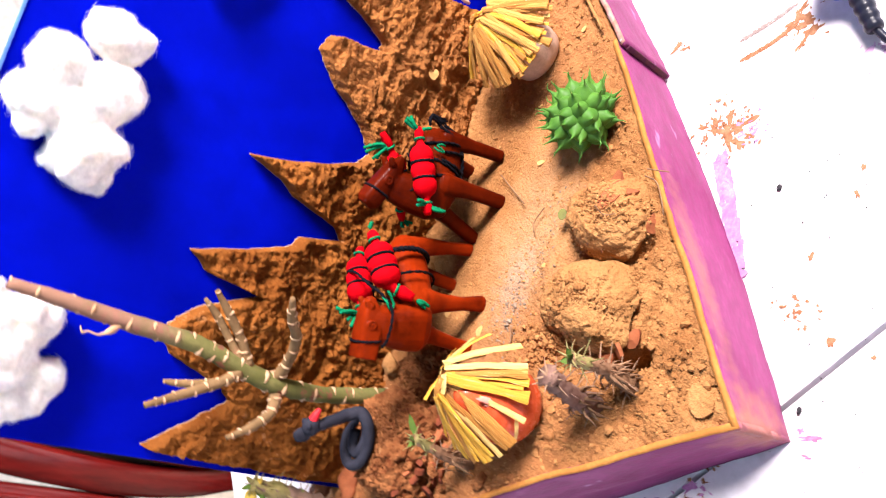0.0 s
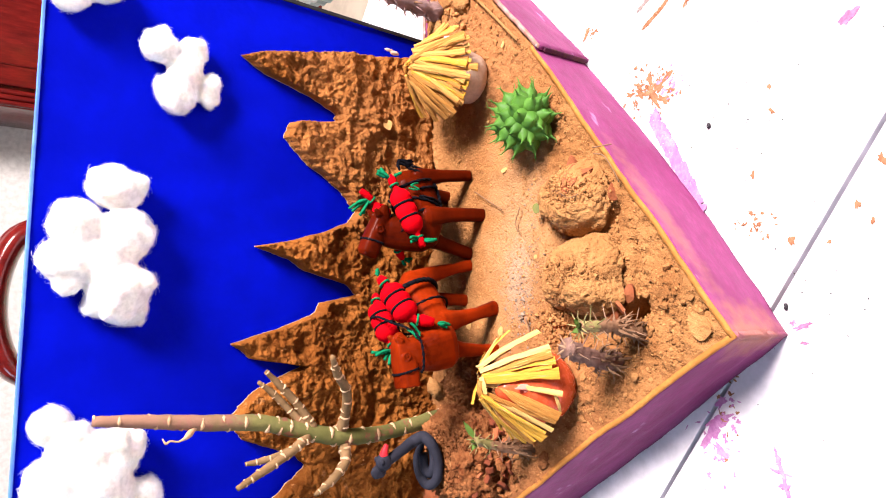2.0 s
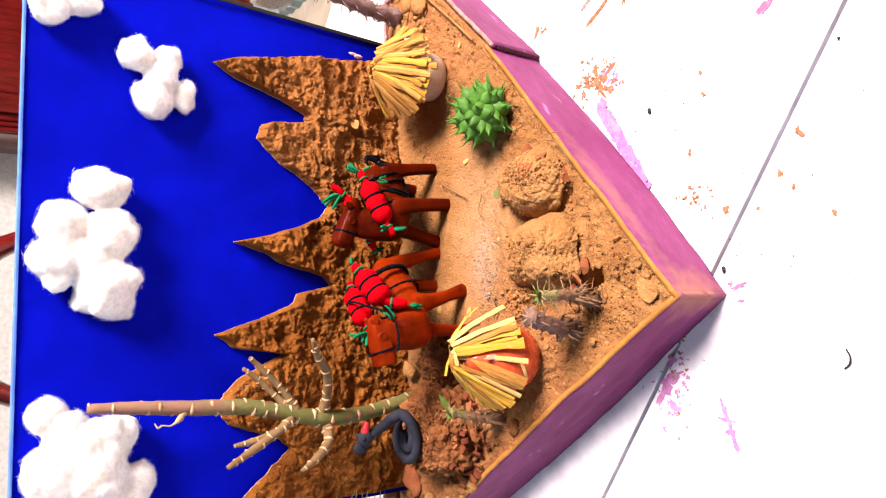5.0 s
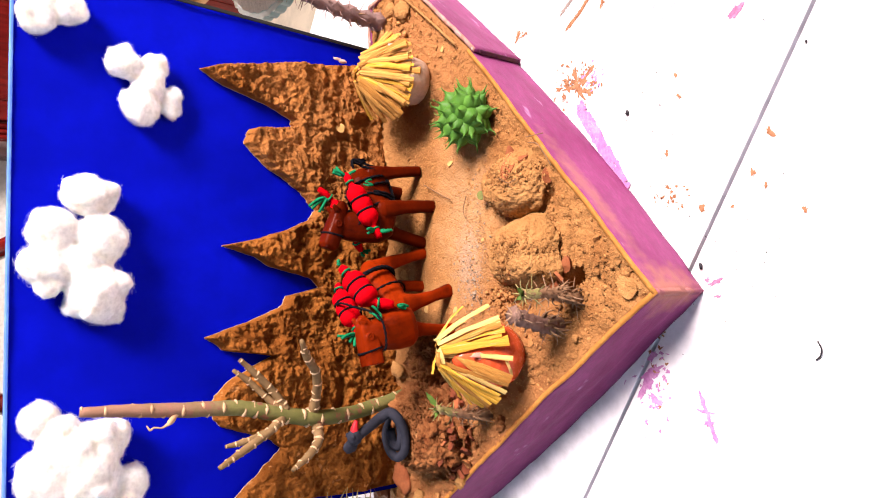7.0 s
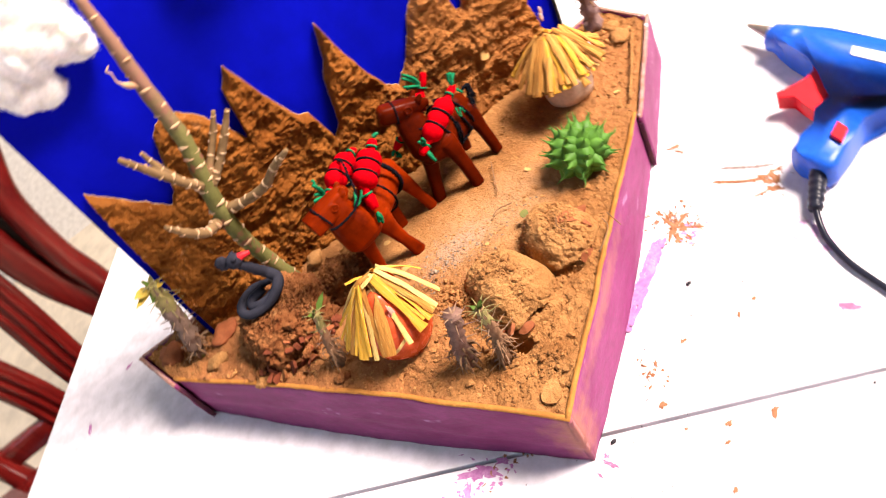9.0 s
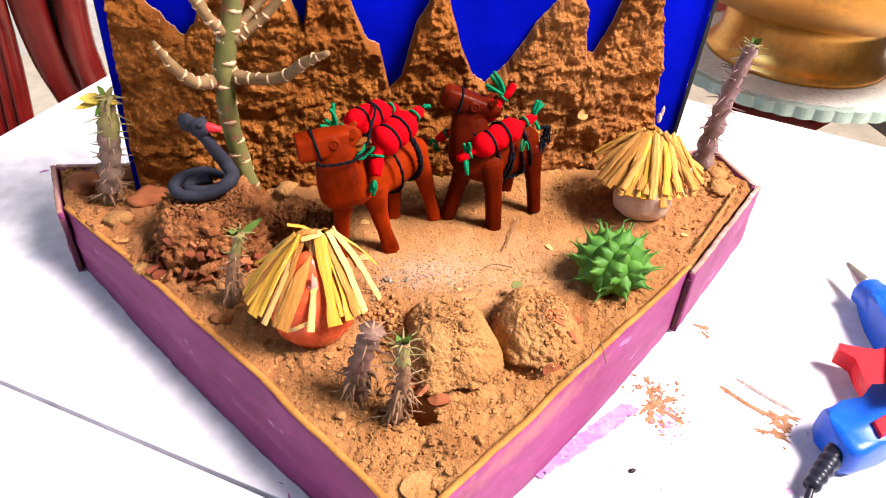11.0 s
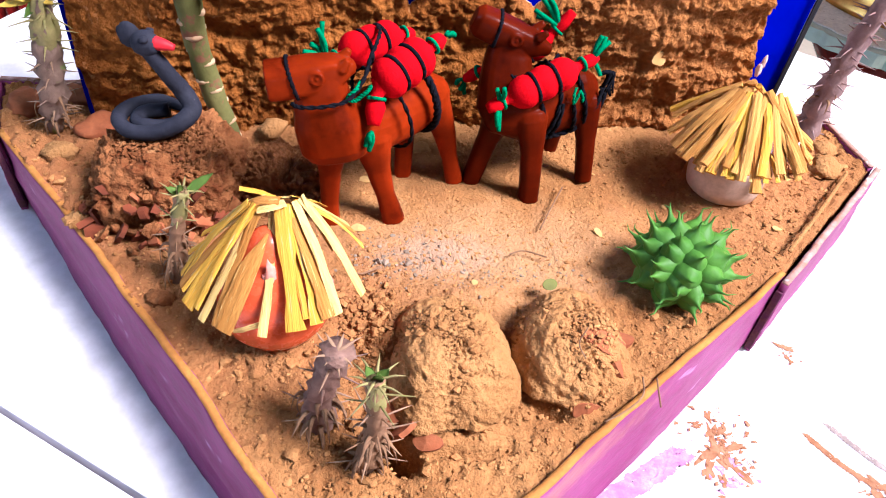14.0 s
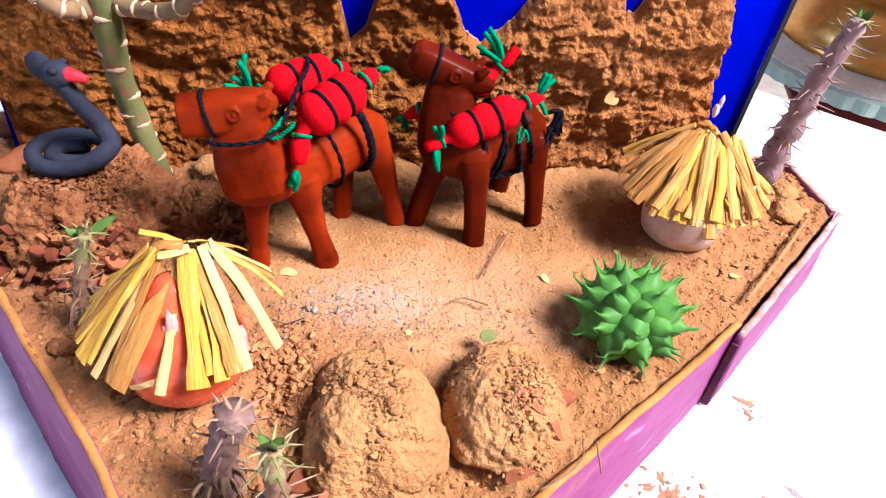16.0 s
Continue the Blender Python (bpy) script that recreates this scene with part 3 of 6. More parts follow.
cloud([(0.179, 0.27, 0.0118, 0.0116), (0.179, 0.2485, 0.0112, 0.0098), (0.15, 0.258, 0.0152, 0.0135), (0.155, 0.2365, 0.0118, 0.0082), (0.165, 0.253, 0.0115, 0.012)], 1.0)
cloud([(0.083, 0.291, 0.0138, 0.0178), (0.059, 0.3135, 0.0158, 0.0158), (0.036, 0.316, 0.0165, 0.016), (0.053, 0.285, 0.0175, 0.0182), (0.02, 0.2875, 0.0185, 0.0192), (0.0065, 0.281, 0.0105, 0.0115), (0.011, 0.2975, 0.01, 0.01), (0.036, 0.299, 0.016, 0.017)], 20.0)
cloud([(-0.0605, 0.321, 0.0118, 0.0118), (-0.074, 0.309, 0.0155, 0.0152), (-0.08, 0.2865, 0.0168, 0.0168), (-0.096, 0.317, 0.0195, 0.0185), (-0.1, 0.294, 0.0205, 0.02), (-0.109, 0.268, 0.0128, 0.0122), (-0.119, 0.2745, 0.0135, 0.0135), (-0.126, 0.294, 0.0165, 0.0175), (-0.121, 0.314, 0.0165, 0.016), (-0.087, 0.302, 0.019, 0.019)], 40.0)
cloud([(0.201, 0.3225, 0.0135, 0.0125), (0.21, 0.3035, 0.0125, 0.0125), (0.218, 0.316, 0.012, 0.012)], 60.0)

# ---- materials of the things ----
WOOD = material("carved_reddish_wood", (0.265, 0.022, 0.0018), (0.06, 0.004, 0.0005), 30, 0.4, 0.25, 160, depth=0.0008, coat=0.03, spec=0.025)
DARKWOOD = material("dark_carved_wood", (0.105, 0.0082, 0.0009), (0.022, 0.0015, 0.0003), 30, 0.4, 0.25, 160, depth=0.0008, coat=0.03, spec=0.025)
RED = material("red_felt", (0.52, 0.002, 0.006), (0.42, 0.001, 0.004), 90, 0.9, 0.3, 900, spec=0.03)
GREEN_YARN = material("green_yarn", (0.0, 0.21, 0.085), (0.0, 0.14, 0.06), 300, 0.9, 0.4, 900, spec=0.05)
BLACK_YARN = material("black_yarn", (0.008, 0.008, 0.012), (0.003, 0.003, 0.005), 300, 0.9, 0.5, 900, spec=0.05)
STRAW = material("yellow_straw", (0.77, 0.425, 0.06), (0.65, 0.31, 0.036), 700, 0.75, 0.9, 2200, vary=0.3, depth=0.0008, c=(0.60, 0.42, 0.17), spots=0.02, spot_scale=900, spec=0.06, stretch=(1, 1, 0.04))
PALESTRAW = material("bleached_straw", (0.78, 0.54, 0.2), (0.64, 0.4, 0.11), 700, 0.75, 0.9, 2200, vary=0.25, depth=0.0008, c=(0.42, 0.25, 0.08), spots=-0.02, spot_scale=900, spec=0.06, stretch=(1, 1, 0.04))
TANSTRAW = material("tan_straw", (0.54, 0.245, 0.058), (0.38, 0.15, 0.03), 700, 0.75, 0.9, 2200, vary=0.25, depth=0.0008, c=(0.58, 0.38, 0.14), spots=0.0, spot_scale=900, spec=0.06, stretch=(1, 1, 0.04))
GOLDSTRAW = material("golden_straw", (0.70, 0.35, 0.095), (0.52, 0.225, 0.05), 700, 0.75, 0.9, 2200, vary=0.25, depth=0.0008, c=(0.36, 0.18, 0.05), spots=-0.02, spot_scale=900, spec=0.06, stretch=(1, 1, 0.04))
TERRACOTTA = material("orange_clay", (0.70, 0.105, 0.036), (0.58, 0.078, 0.026), 50, 0.26, 0.1, 250, coat=0.2, spec=0.2)
CHIP = material("dark_red_chip", (0.17, 0.04, 0.016), (0.07, 0.016, 0.007), 70, 0.85, 0.4, 400, vary=0.4)
SHARD = material("terracotta_shard", (0.33, 0.105, 0.042), (0.22, 0.058, 0.022), 70, 0.85, 0.4, 400, vary=0.3)
PALECLAY = material("white_clay", (0.64, 0.47, 0.37), (0.56, 0.39, 0.29), 50, 0.6, 0.2, 300, c=(0.25, 0.14, 0.08), spots=-0.08, spot_scale=200)
PINKGLUE = material("hot_glue_on_clay", (0.74, 0.3, 0.24), (0.66, 0.2, 0.14), 60, 0.15, 0.1, 200, sub=0.2)
GLUE = material("hot_glue", (0.72, 0.52, 0.47), (0.62, 0.36, 0.31), 60, 0.2, 0.1, 200, sub=0.2)
SUCCULENT = material("green_succulent", (0.08, 0.215, 0.028), (0.03, 0.115, 0.013), 60, 0.55, 0.15, 300, c=(0.12, 0.33, 0.075), spots=-0.04, spot_scale=90, sub=0.03)
STEM = material("green_branch", (0.18, 0.165, 0.06), (0.095, 0.1, 0.028), 45, 0.65, 0.5, 260, c=(0.20, 0.085, 0.05), spots=0.05, spot_scale=95, spec=0.06)
tint(STEM, (0.018, 0.0, 0.225), (0.08, 0.08, 0.075), (0.27, 0.135, 0.10), 0.85)
BARK = material("brown_twig_bark", (0.25, 0.155, 0.075), (0.145, 0.085, 0.04), 60, 0.75, 0.5, 260, c=(0.26, 0.125, 0.07), spots=0.02, spot_scale=70, spec=0.06)
SCAR = material("leaf_scar", (0.6, 0.42, 0.25), (0.42, 0.21, 0.11), 90, 0.8, 0.3, 300)
TWIG = material("thorny_stem", (0.25, 0.16, 0.12), (0.155, 0.098, 0.075), 80, 0.75, 0.8, 300, c=(0.16, 0.19, 0.06), spots=0.02, spot_scale=70)
DRIED = material("withered_root", (0.28, 0.155, 0.085), (0.145, 0.07, 0.038), 90, 0.9, 0.6, 400, vary=0.25)
GREYSTEM = material("grey_purple_stem", (0.16, 0.078, 0.058), (0.25, 0.148, 0.115), 60, 0.8, 0.6, 300, c=(0.10, 0.06, 0.05), spots=0.0)
LILAC = material("lilac_grey_stem", (0.31, 0.20, 0.19), (0.19, 0.105, 0.09), 70, 0.75, 0.7, 300, c=(0.36, 0.27, 0.27), spots=0.0, spot_scale=60)
SHOOT = material("yellow_green_shoot", (0.29, 0.235, 0.095), (0.17, 0.16, 0.05), 140, 0.6, 0.4, 400, c=(0.34, 0.2, 0.11), spots=0.0, spot_scale=160, vary=0.25)
THORN = material("thorn", (0.31, 0.19, 0.115), (0.2, 0.11, 0.075), 90, 0.7, 0.2, 300)
LEAF = material("young_leaf", (0.10, 0.17, 0.03), (0.05, 0.1, 0.014), 90, 0.5, 0.2, 300)
YELLOWLEAF = material("yellow_leaf", (0.55, 0.39, 0.06), (0.42, 0.27, 0.045), 90, 0.5, 0.2, 300)
CLAY_GREY = material("grey_modelling_clay", (0.026, 0.027, 0.04), (0.013, 0.014, 0.023), 70, 0.75, 0.5, 350, c=(0.09, 0.085, 0.09), spots=-0.06, spot_scale=140, spec=0.12)
CLAY_RED = material("red_modelling_clay", (0.6, 0.02, 0.03), (0.52, 0.012, 0.02), 70, 0.5, 0.2, 350)
SEED = material("pale_flake", (0.62, 0.37, 0.14), (0.52, 0.28, 0.09), 90, 0.7, 0.3, 300, vary=0.2)
STONE = material("pale_gravel", (0.30, 0.225, 0.165), (0.2, 0.135, 0.095), 60, 0.9, 0.4, 300, vary=0.4)


def shifted(points, base):
    return [tuple(Vector(p) - Vector(base)) for p in points]


# ---- carved camels, each one plain carved shape ----
def carved_camel(base, limbs, eyes, label, wood):
    """limbs: rows of points, radii, flatness and squareness."""
    bm = bmesh.new()
    for points, radii, flat, box in limbs:
        path = smooth_path(shifted(points, base), 5)
        rr = lerp_list(radii, len(path))
        back = (path[0] - path[1]).normalized()
        path = [path[0] + back * rr[0] * k for k in (0.85, 0.7, 0.45)] + path
        rr = [rr[0] * k for k in (0.25, 0.6, 0.88)] + rr
        sweep(bm, path, rr, 24, flat, box=box)
    for centre, out in eyes:
        c = Vector(centre) - Vector(base)
        side = Vector(out).normalized()
        u = side.orthogonal().normalized()
        v = side.cross(u)
        ring = [c + u * (0.0024 * math.cos(a)) + v * (0.0024 * math.sin(a)) for a in np.linspace(0, 2 * math.pi, 15)]
        sweep(bm, ring, 0.0007, 8)
        blob(bm, c - side * 0.0003, (0.0011, 0.0011, 0.0011), 2, 0.0)
    ob = solo("carved_camel", bm, wood, base, label, "figurine", group="carved camels")
    return remeshed(ob, 0.00055, 2)


CAMEL_A = (0.01, 0.206, 0.0512)
carved_camel(CAMEL_A, [
    ([(-0.018, 0.188, 0.1015), (-0.004, 0.196, 0.1005), (0.012, 0.21, 0.0995), (0.025, 0.221, 0.0995), (0.033, 0.2265, 0.099)], [0.0108, 0.0138, 0.0136, 0.0118, 0.0072], 1.05, 0.9),
    ([(-0.0155, 0.188, 0.097), (-0.0178, 0.1865, 0.108), (-0.0195, 0.1858, 0.119), (-0.0205, 0.1855, 0.131)], [0.0112, 0.0104, 0.0086, 0.0066], 1.4, 0.7),
    ([(-0.008, 0.1868, 0.1335), (-0.013, 0.1862, 0.1325), (-0.023, 0.1848, 0.1308), (-0.033, 0.1832, 0.1296), (-0.041, 0.182, 0.129)], [0.003, 0.0058, 0.0072, 0.0073, 0.0072], 0.98, 0.45),
    ([(-0.0112, 0.1828, 0.135), (-0.0082, 0.1825, 0.1388)], [0.0028, 0.0014], 1.0, 1.0),
    ([(-0.0112, 0.1905, 0.135), (-0.0082, 0.191, 0.1388)], [0.0028, 0.0014], 1.0, 1.0),
    ([(-0.017, 0.1885, 0.097), (-0.0186, 0.1888, 0.080), (-0.0196, 0.189, 0.062), (-0.0203, 0.189, 0.049)], [0.0084, 0.0052, 0.0041, 0.005], 1.0, 0.7),
    ([(0.000, 0.193, 0.097), (0.003, 0.1925, 0.079), (0.0065, 0.1915, 0.064), (0.0105, 0.1903, 0.049)], [0.009, 0.0055, 0.0042, 0.0052], 1.05, 0.7),
    ([(0.027, 0.222, 0.1), (0.0345, 0.2225, 0.082), (0.039, 0.222, 0.064), (0.0425, 0.2215, 0.049)], [0.0095, 0.0061, 0.0041, 0.0046], 1.0, 0.7),
    ([(0.018, 0.229, 0.098), (0.0165, 0.229, 0.08), (0.0155, 0.226, 0.049)], [0.0085, 0.0052, 0.0045], 1.0, 0.7),
], [((-0.0205, 0.1775, 0.1328), (-0.1, -1, 0.1)), ((-0.0205, 0.1922, 0.1328), (-0.1, 1, 0.1))], "reddish-brown carved wooden camel figurine carrying two red bundles", WOOD)

CAMEL_B = (0.082, 0.226, 0.0512)
carved_camel(CAMEL_B, [
    ([(0.060, 0.216, 0.096), (0.07, 0.22, 0.0955), (0.085, 0.227, 0.0945), (0.099, 0.2335, 0.094), (0.109, 0.238, 0.0935)], [0.009, 0.0126, 0.0132, 0.0128, 0.0075], 1.36, 0.9),
    ([(0.064, 0.219, 0.097), (0.063, 0.223, 0.107), (0.0635, 0.2275, 0.118), (0.0645, 0.2285, 0.125)], [0.011, 0.0098, 0.0084, 0.0066], 1.3, 0.75),
    ([(0.0805, 0.2265, 0.1225), (0.0745, 0.2274, 0.1243), (0.064, 0.2285, 0.1278), (0.0545, 0.2295, 0.1315), (0.0485, 0.2301, 0.1338), (0.0458, 0.2304, 0.1349)], [0.003, 0.0057, 0.0071, 0.0072, 0.0068, 0.0046], 1.0, 0.65),
    ([(0.0755, 0.223, 0.1295), (0.079, 0.2225, 0.1325)], [0.0025, 0.0014], 1.0, 1.0),
    ([(0.0755, 0.232, 0.1295), (0.079, 0.2325, 0.1325)], [0.0025, 0.0014], 1.0, 1.0),
    ([(0.0755, 0.2135, 0.094), (0.078, 0.2095, 0.076), (0.0797, 0.2062, 0.049)], [0.008, 0.0054, 0.005], 1.0, 0.7),
    ([(0.062, 0.219, 0.094), (0.0575, 0.221, 0.076), (0.051, 0.2215, 0.049)], [0.0078, 0.0052, 0.0047], 1.0, 0.7),
    ([(0.106, 0.231, 0.092), (0.1095, 0.2265, 0.072), (0.112, 0.2232, 0.049)], [0.008, 0.0048, 0.0043], 1.0, 0.7),
    ([(0.1, 0.242, 0.096), (0.0985, 0.2475, 0.08), (0.0975, 0.252, 0.049)], [0.009, 0.0056, 0.0052], 1.0, 0.7),
], [((0.0648, 0.2211, 0.1288), (0.0, -1, 0.1)), ((0.0648, 0.2358, 0.1288), (0.0, 1, 0.1))], "dark reddish-brown carved wooden camel figurine with its head raised", DARKWOOD)


# ---- red cloth bundles tied on the camels ----
def bundle(a, b, r, tail_a, tail_b, yarn_a, yarn_b, label):
    a, b = Vector(a), Vector(b)
    base = a.lerp(b, 0.5) - Vector((0, 0, r))
    th = thing("cloth_bundle", base, label, "bundle", group="red bundles")
    d = (b - a).normalized()
    path = [a + (b - a) * t - base for t in np.linspace(0, 1, 15)]
    prof = [0.35, 0.75, 0.95, 1.02, 1.0, 0.84, 1.0, 1.06, 1.02, 0.84, 1.0, 1.02, 0.95, 0.75, 0.35]
    part("roll", sweep(bmesh.new(), path, [r * k for k in prof], 20, 1.0, True, 0.03, a.x * 99), RED, th)
    side = d.cross(Vector((0, 0, 1))).normalized()
    up = side.cross(d)
    for t in (0.36, 0.66):
        c = a + (b - a) * t - base
        ring = [c + side * (r * 0.9 * math.cos(q)) + up * (r * 0.9 * math.sin(q)) for q in np.linspace(0, 2 * math.pi, 25)]
        part("band", sweep(bmesh.new(), ring, 0.0009, 6), BLACK_YARN, th, "black yarn band")
    for at, end, sign in ((a, tail_a, -1), (b, tail_b, 1)):
        if end:
            e = Vector(end)
            flare = smooth_path([at + d * sign * r * -0.3 - base, at.lerp(e, 0.35) - base, e - base], 4)
            knot = part("tied_end", sweep(bmesh.new(), flare, lerp_list([r * 0.6, r * 0.28, r * 0.5, r * 0.32], len(flare)), 12, 0.8, True, 0.2, e.x * 77), RED, th)
            c = at.lerp(e, 0.3) - base
            q = (e - at).normalized()
            u = q.orthogonal().normalized()
            w = q.cross(u)
            ring = [c + u * (r * 0.4 * math.cos(k)) + w * (r * 0.4 * math.sin(k)) for k in np.linspace(0, 2 * math.pi, 13)]
            part("tie", sweep(bmesh.new(), ring, 0.0008, 6), GREEN_YARN, knot, "green yarn tie")
    for ends in (yarn_a, yarn_b):
        if not ends:
            continue
        root = Vector(ends[0])
        for n, e in enumerate(ends[1:]):
            e = Vector(e)
            mid = root.lerp(e, 0.5) + Vector((0.0012 * math.sin(n * 2.1), 0.0012 * math.cos(n * 1.7), 0.001))
            p = smooth_path([root - base, mid - base, e - base], 5)
            part("yarn_end", sweep(bmesh.new(), p, lerp_list([0.0009, 0.0012, 0.0011], len(p)), 6), GREEN_YARN, th, "green yarn end")


bundle((-0.0125, 0.2085, 0.1265), (0.0125, 0.2265, 0.1275), 0.0082, (-0.0195, 0.2035, 0.1245), (0.0185, 0.231, 0.126),
       [(-0.0185, 0.2045, 0.1255), (-0.0245, 0.2025, 0.1345), (-0.0215, 0.203, 0.141), (-0.0195, 0.2055, 0.143), (-0.0275, 0.2005, 0.132)], None, "red felt bundle with green yarn tied on the camel's back")
bundle((0.003, 0.1885, 0.1235), (0.0245, 0.2065, 0.1315), 0.0088, (0.0012, 0.1795, 0.1105), (0.0305, 0.2115, 0.1345),
       [(0.0005, 0.1785, 0.108), (-0.0022, 0.178, 0.101), (-0.0008, 0.1785, 0.0985), (0.0005, 0.179, 0.1015)], [(0.032, 0.2125, 0.135), (0.0345, 0.2145, 0.133), (0.036, 0.2145, 0.134)], "red felt bundle hanging at the camel's side")
bundle((0.0625, 0.2065, 0.1078), (0.0935, 0.2175, 0.1185), 0.0076, (0.0525, 0.2035, 0.1045), (0.1035, 0.2225, 0.1215),
       [(0.058, 0.2045, 0.106), (0.0555, 0.2025, 0.115), (0.0585, 0.202, 0.116), (0.0575, 0.2005, 0.097), (0.0583, 0.2005, 0.0945)],
       [(0.1015, 0.221, 0.12), (0.1045, 0.224, 0.131), (0.1065, 0.2245, 0.1305), (0.1085, 0.2235, 0.1285), (0.1065, 0.2195, 0.1135)], "red felt bundle with two black bands on the camel's flank")
bundle((0.055, 0.2385, 0.1045), (0.0845, 0.24, 0.1215), 0.0075, (0.046, 0.2425, 0.097), (0.0945, 0.2425, 0.1335),
       [(0.0455, 0.2425, 0.0965), (0.0465, 0.242, 0.088), (0.044, 0.242, 0.0905), (0.042, 0.243, 0.0935)],
       [(0.0885, 0.2405, 0.1265), (0.0785, 0.2435, 0.1395), (0.0805, 0.2445, 0.1415), (0.076, 0.243, 0.1335), (0.0775, 0.244, 0.130), (0.083, 0.2465, 0.137)], "red felt bundle tied behind the camel's neck")


def cord(name, points, r, mat, label, category, steps=8, group="", strands=2):
    """A twisted yarn along points."""
    base = Vector(points[0])
    path = smooth_path(shifted(points, base), steps)
    bm = bmesh.new()
    for s in range(strands):
        twist = []
        for i, p in enumerate(path):
            d = (path[min(i + 1, len(path) - 1)] - path[max(i - 1, 0)]).normalized()
            u = d.cross(Vector((0.3, 0.2, 1))).normalized()
            w = d.cross(u)
            a = i * 0.9 + s * 2 * math.pi / strands
            twist.append(p + (u * math.cos(a) + w * math.sin(a)) * r * 0.38)
        sweep(bm, twist, r * 0.54, 6)
    return solo(name, bm, mat, base, label, category, group=group)


BOW = "green yarn bow tied to the camel's load"
cord("yarn_bow", [(-0.0035, 0.1845, 0.1285), (-0.0055, 0.1795, 0.1275), (-0.0085, 0.1785, 0.1250), (-0.0088, 0.1800, 0.1225), (-0.0060, 0.1800, 0.1220), (-0.0035, 0.1805, 0.1240), (-0.0010, 0.1805, 0.1262), (0.0005, 0.1815, 0.1282)], 0.0011, GREEN_YARN, BOW, "yarn bow")
cord("yarn_bow", [(0.0955, 0.2165, 0.1085), (0.0945, 0.2145, 0.1060), (0.0950, 0.2140, 0.1015), (0.0962, 0.2142, 0.1045), (0.0972, 0.2150, 0.1075), (0.0990, 0.2152, 0.1045), (0.0996, 0.2158, 0.1012)], 0.0009, GREEN_YARN, BOW, "yarn bow")


def girth(c, axis, rx, rz, r, label, tilt=0.0, strands=2, name="girth", category="strap", group="girths", box=1.0):
    """A yarn loop round a body."""
    d = Vector(axis).normalized()
    side = d.cross(Vector((0, 0, 1))).normalized()
    up = side.cross(d)
    pts = []
    for q in np.linspace(0.3, 0.3 + 2 * math.pi, 29):
        a, b = math.cos(q), math.sin(q)
        a, b = math.copysign(abs(a) ** box, a), math.copysign(abs(b) ** box, b)
        pts.append(Vector(c) + side * (rx * a) + up * (rz * b) + d * (tilt * b))
    cord(name, [tuple(p) for p in pts], r, BLACK_YARN, label, category, 3, group, strands)


HALTER = "black yarn halter round the camel's muzzle"
girth((-0.0308, 0.1835, 0.1299), (-0.0325, -0.005, -0.004), 0.0078, 0.0078, 0.0010, HALTER, 0.0008, 2, "halter", "halter", "halters", 0.74)
girth((0.0568, 0.2293, 0.1306), (-0.0295, 0.003, 0.0105), 0.0076, 0.0076, 0.0010, HALTER, 0.0008, 2, "halter", "halter", "halters", 0.74)
REIN = "black yarn rein from the muzzle to the bundles"
cord("rein", [(-0.0310, 0.1762, 0.1225), (-0.0275, 0.1752, 0.1215), (-0.018, 0.1748, 0.1222), (-0.0085, 0.1765, 0.1245), (-0.0025, 0.184, 0.1295), (0.0, 0.1935, 0.1335), (0.0025, 0.201, 0.1362), (0.004, 0.21, 0.1368), (0.003, 0.2175, 0.136)], 0.0011, BLACK_YARN, REIN, "rein")
cord("rein", [(0.0572, 0.2215, 0.1195), (0.0605, 0.2185, 0.1155), (0.066, 0.2155, 0.1135), (0.0725, 0.2138, 0.1135), (0.0795, 0.2165, 0.117), (0.086, 0.2235, 0.1215)], 0.0011, BLACK_YARN, REIN, "rein")


AXIS_A, AXIS_B = (0.033, 0.0325, 0.003), (0.048, 0.022, 0.003)
girth((0.0045, 0.2035, 0.1035), AXIS_A, 0.0186, 0.0206, 0.0011, "black yarn girth round the wooden camel", -0.003)
girth((0.0175, 0.215, 0.105), AXIS_A, 0.0172, 0.0198, 0.0021, "broad black yarn girth round the wooden camel", -0.002, 3)
for k, tilt in ((0.012, 0.005), (0.0275, -0.004)):
    girth((0.070 + k, 0.2205 + k * 0.46, 0.0952), AXIS_B, 0.0142, 0.0188, 0.0013, "black yarn lashed round the camel's belly", tilt)


def on_belly(k, deg):
    """A point on the darker camel's flank: k along its body, deg round it from the near side up."""
    a = math.radians(deg)
    c = Vector((0.060, 0.216, 0.0958)).lerp(Vector((0.109, 0.238, 0.0937)), k)
    r = (0.0112 + 0.0032 * math.sin(math.pi * min(1.0, max(0.0, k))) ** 0.7) * 1.02
    return tuple(c + (Vector((0.416, -0.909, 0)) * math.cos(a) + Vector((0, 0, 1.33 * math.sin(a)))) * r)


for k0, k1, lift in ((0.28, 0.46, 25), (0.5, 0.42, 18), (0.62, 0.8, 14), (0.98, 0.72, 30), (1.02, 0.86, 20)):
    cord("lashing", [on_belly(k0 + (k1 - k0) * q, lift - (lift + 95) * q) for q in (0, 0.25, 0.5, 0.75, 1)], 0.0013, BLACK_YARN, "black yarn crossing the camel's flank", "strap", 6, "lashings")
for n, deg in enumerate((-48, -62, -76, -90, -104)):
    cord("lashing", [on_belly(0.3 + 0.12 * q + 0.02 * (n % 2), deg + 5 * math.sin(q * 2 + n)) for q in range(5)], 0.0017, BLACK_YARN, "black yarn bunched under the camel's belly", "strap", 5, "lashings")


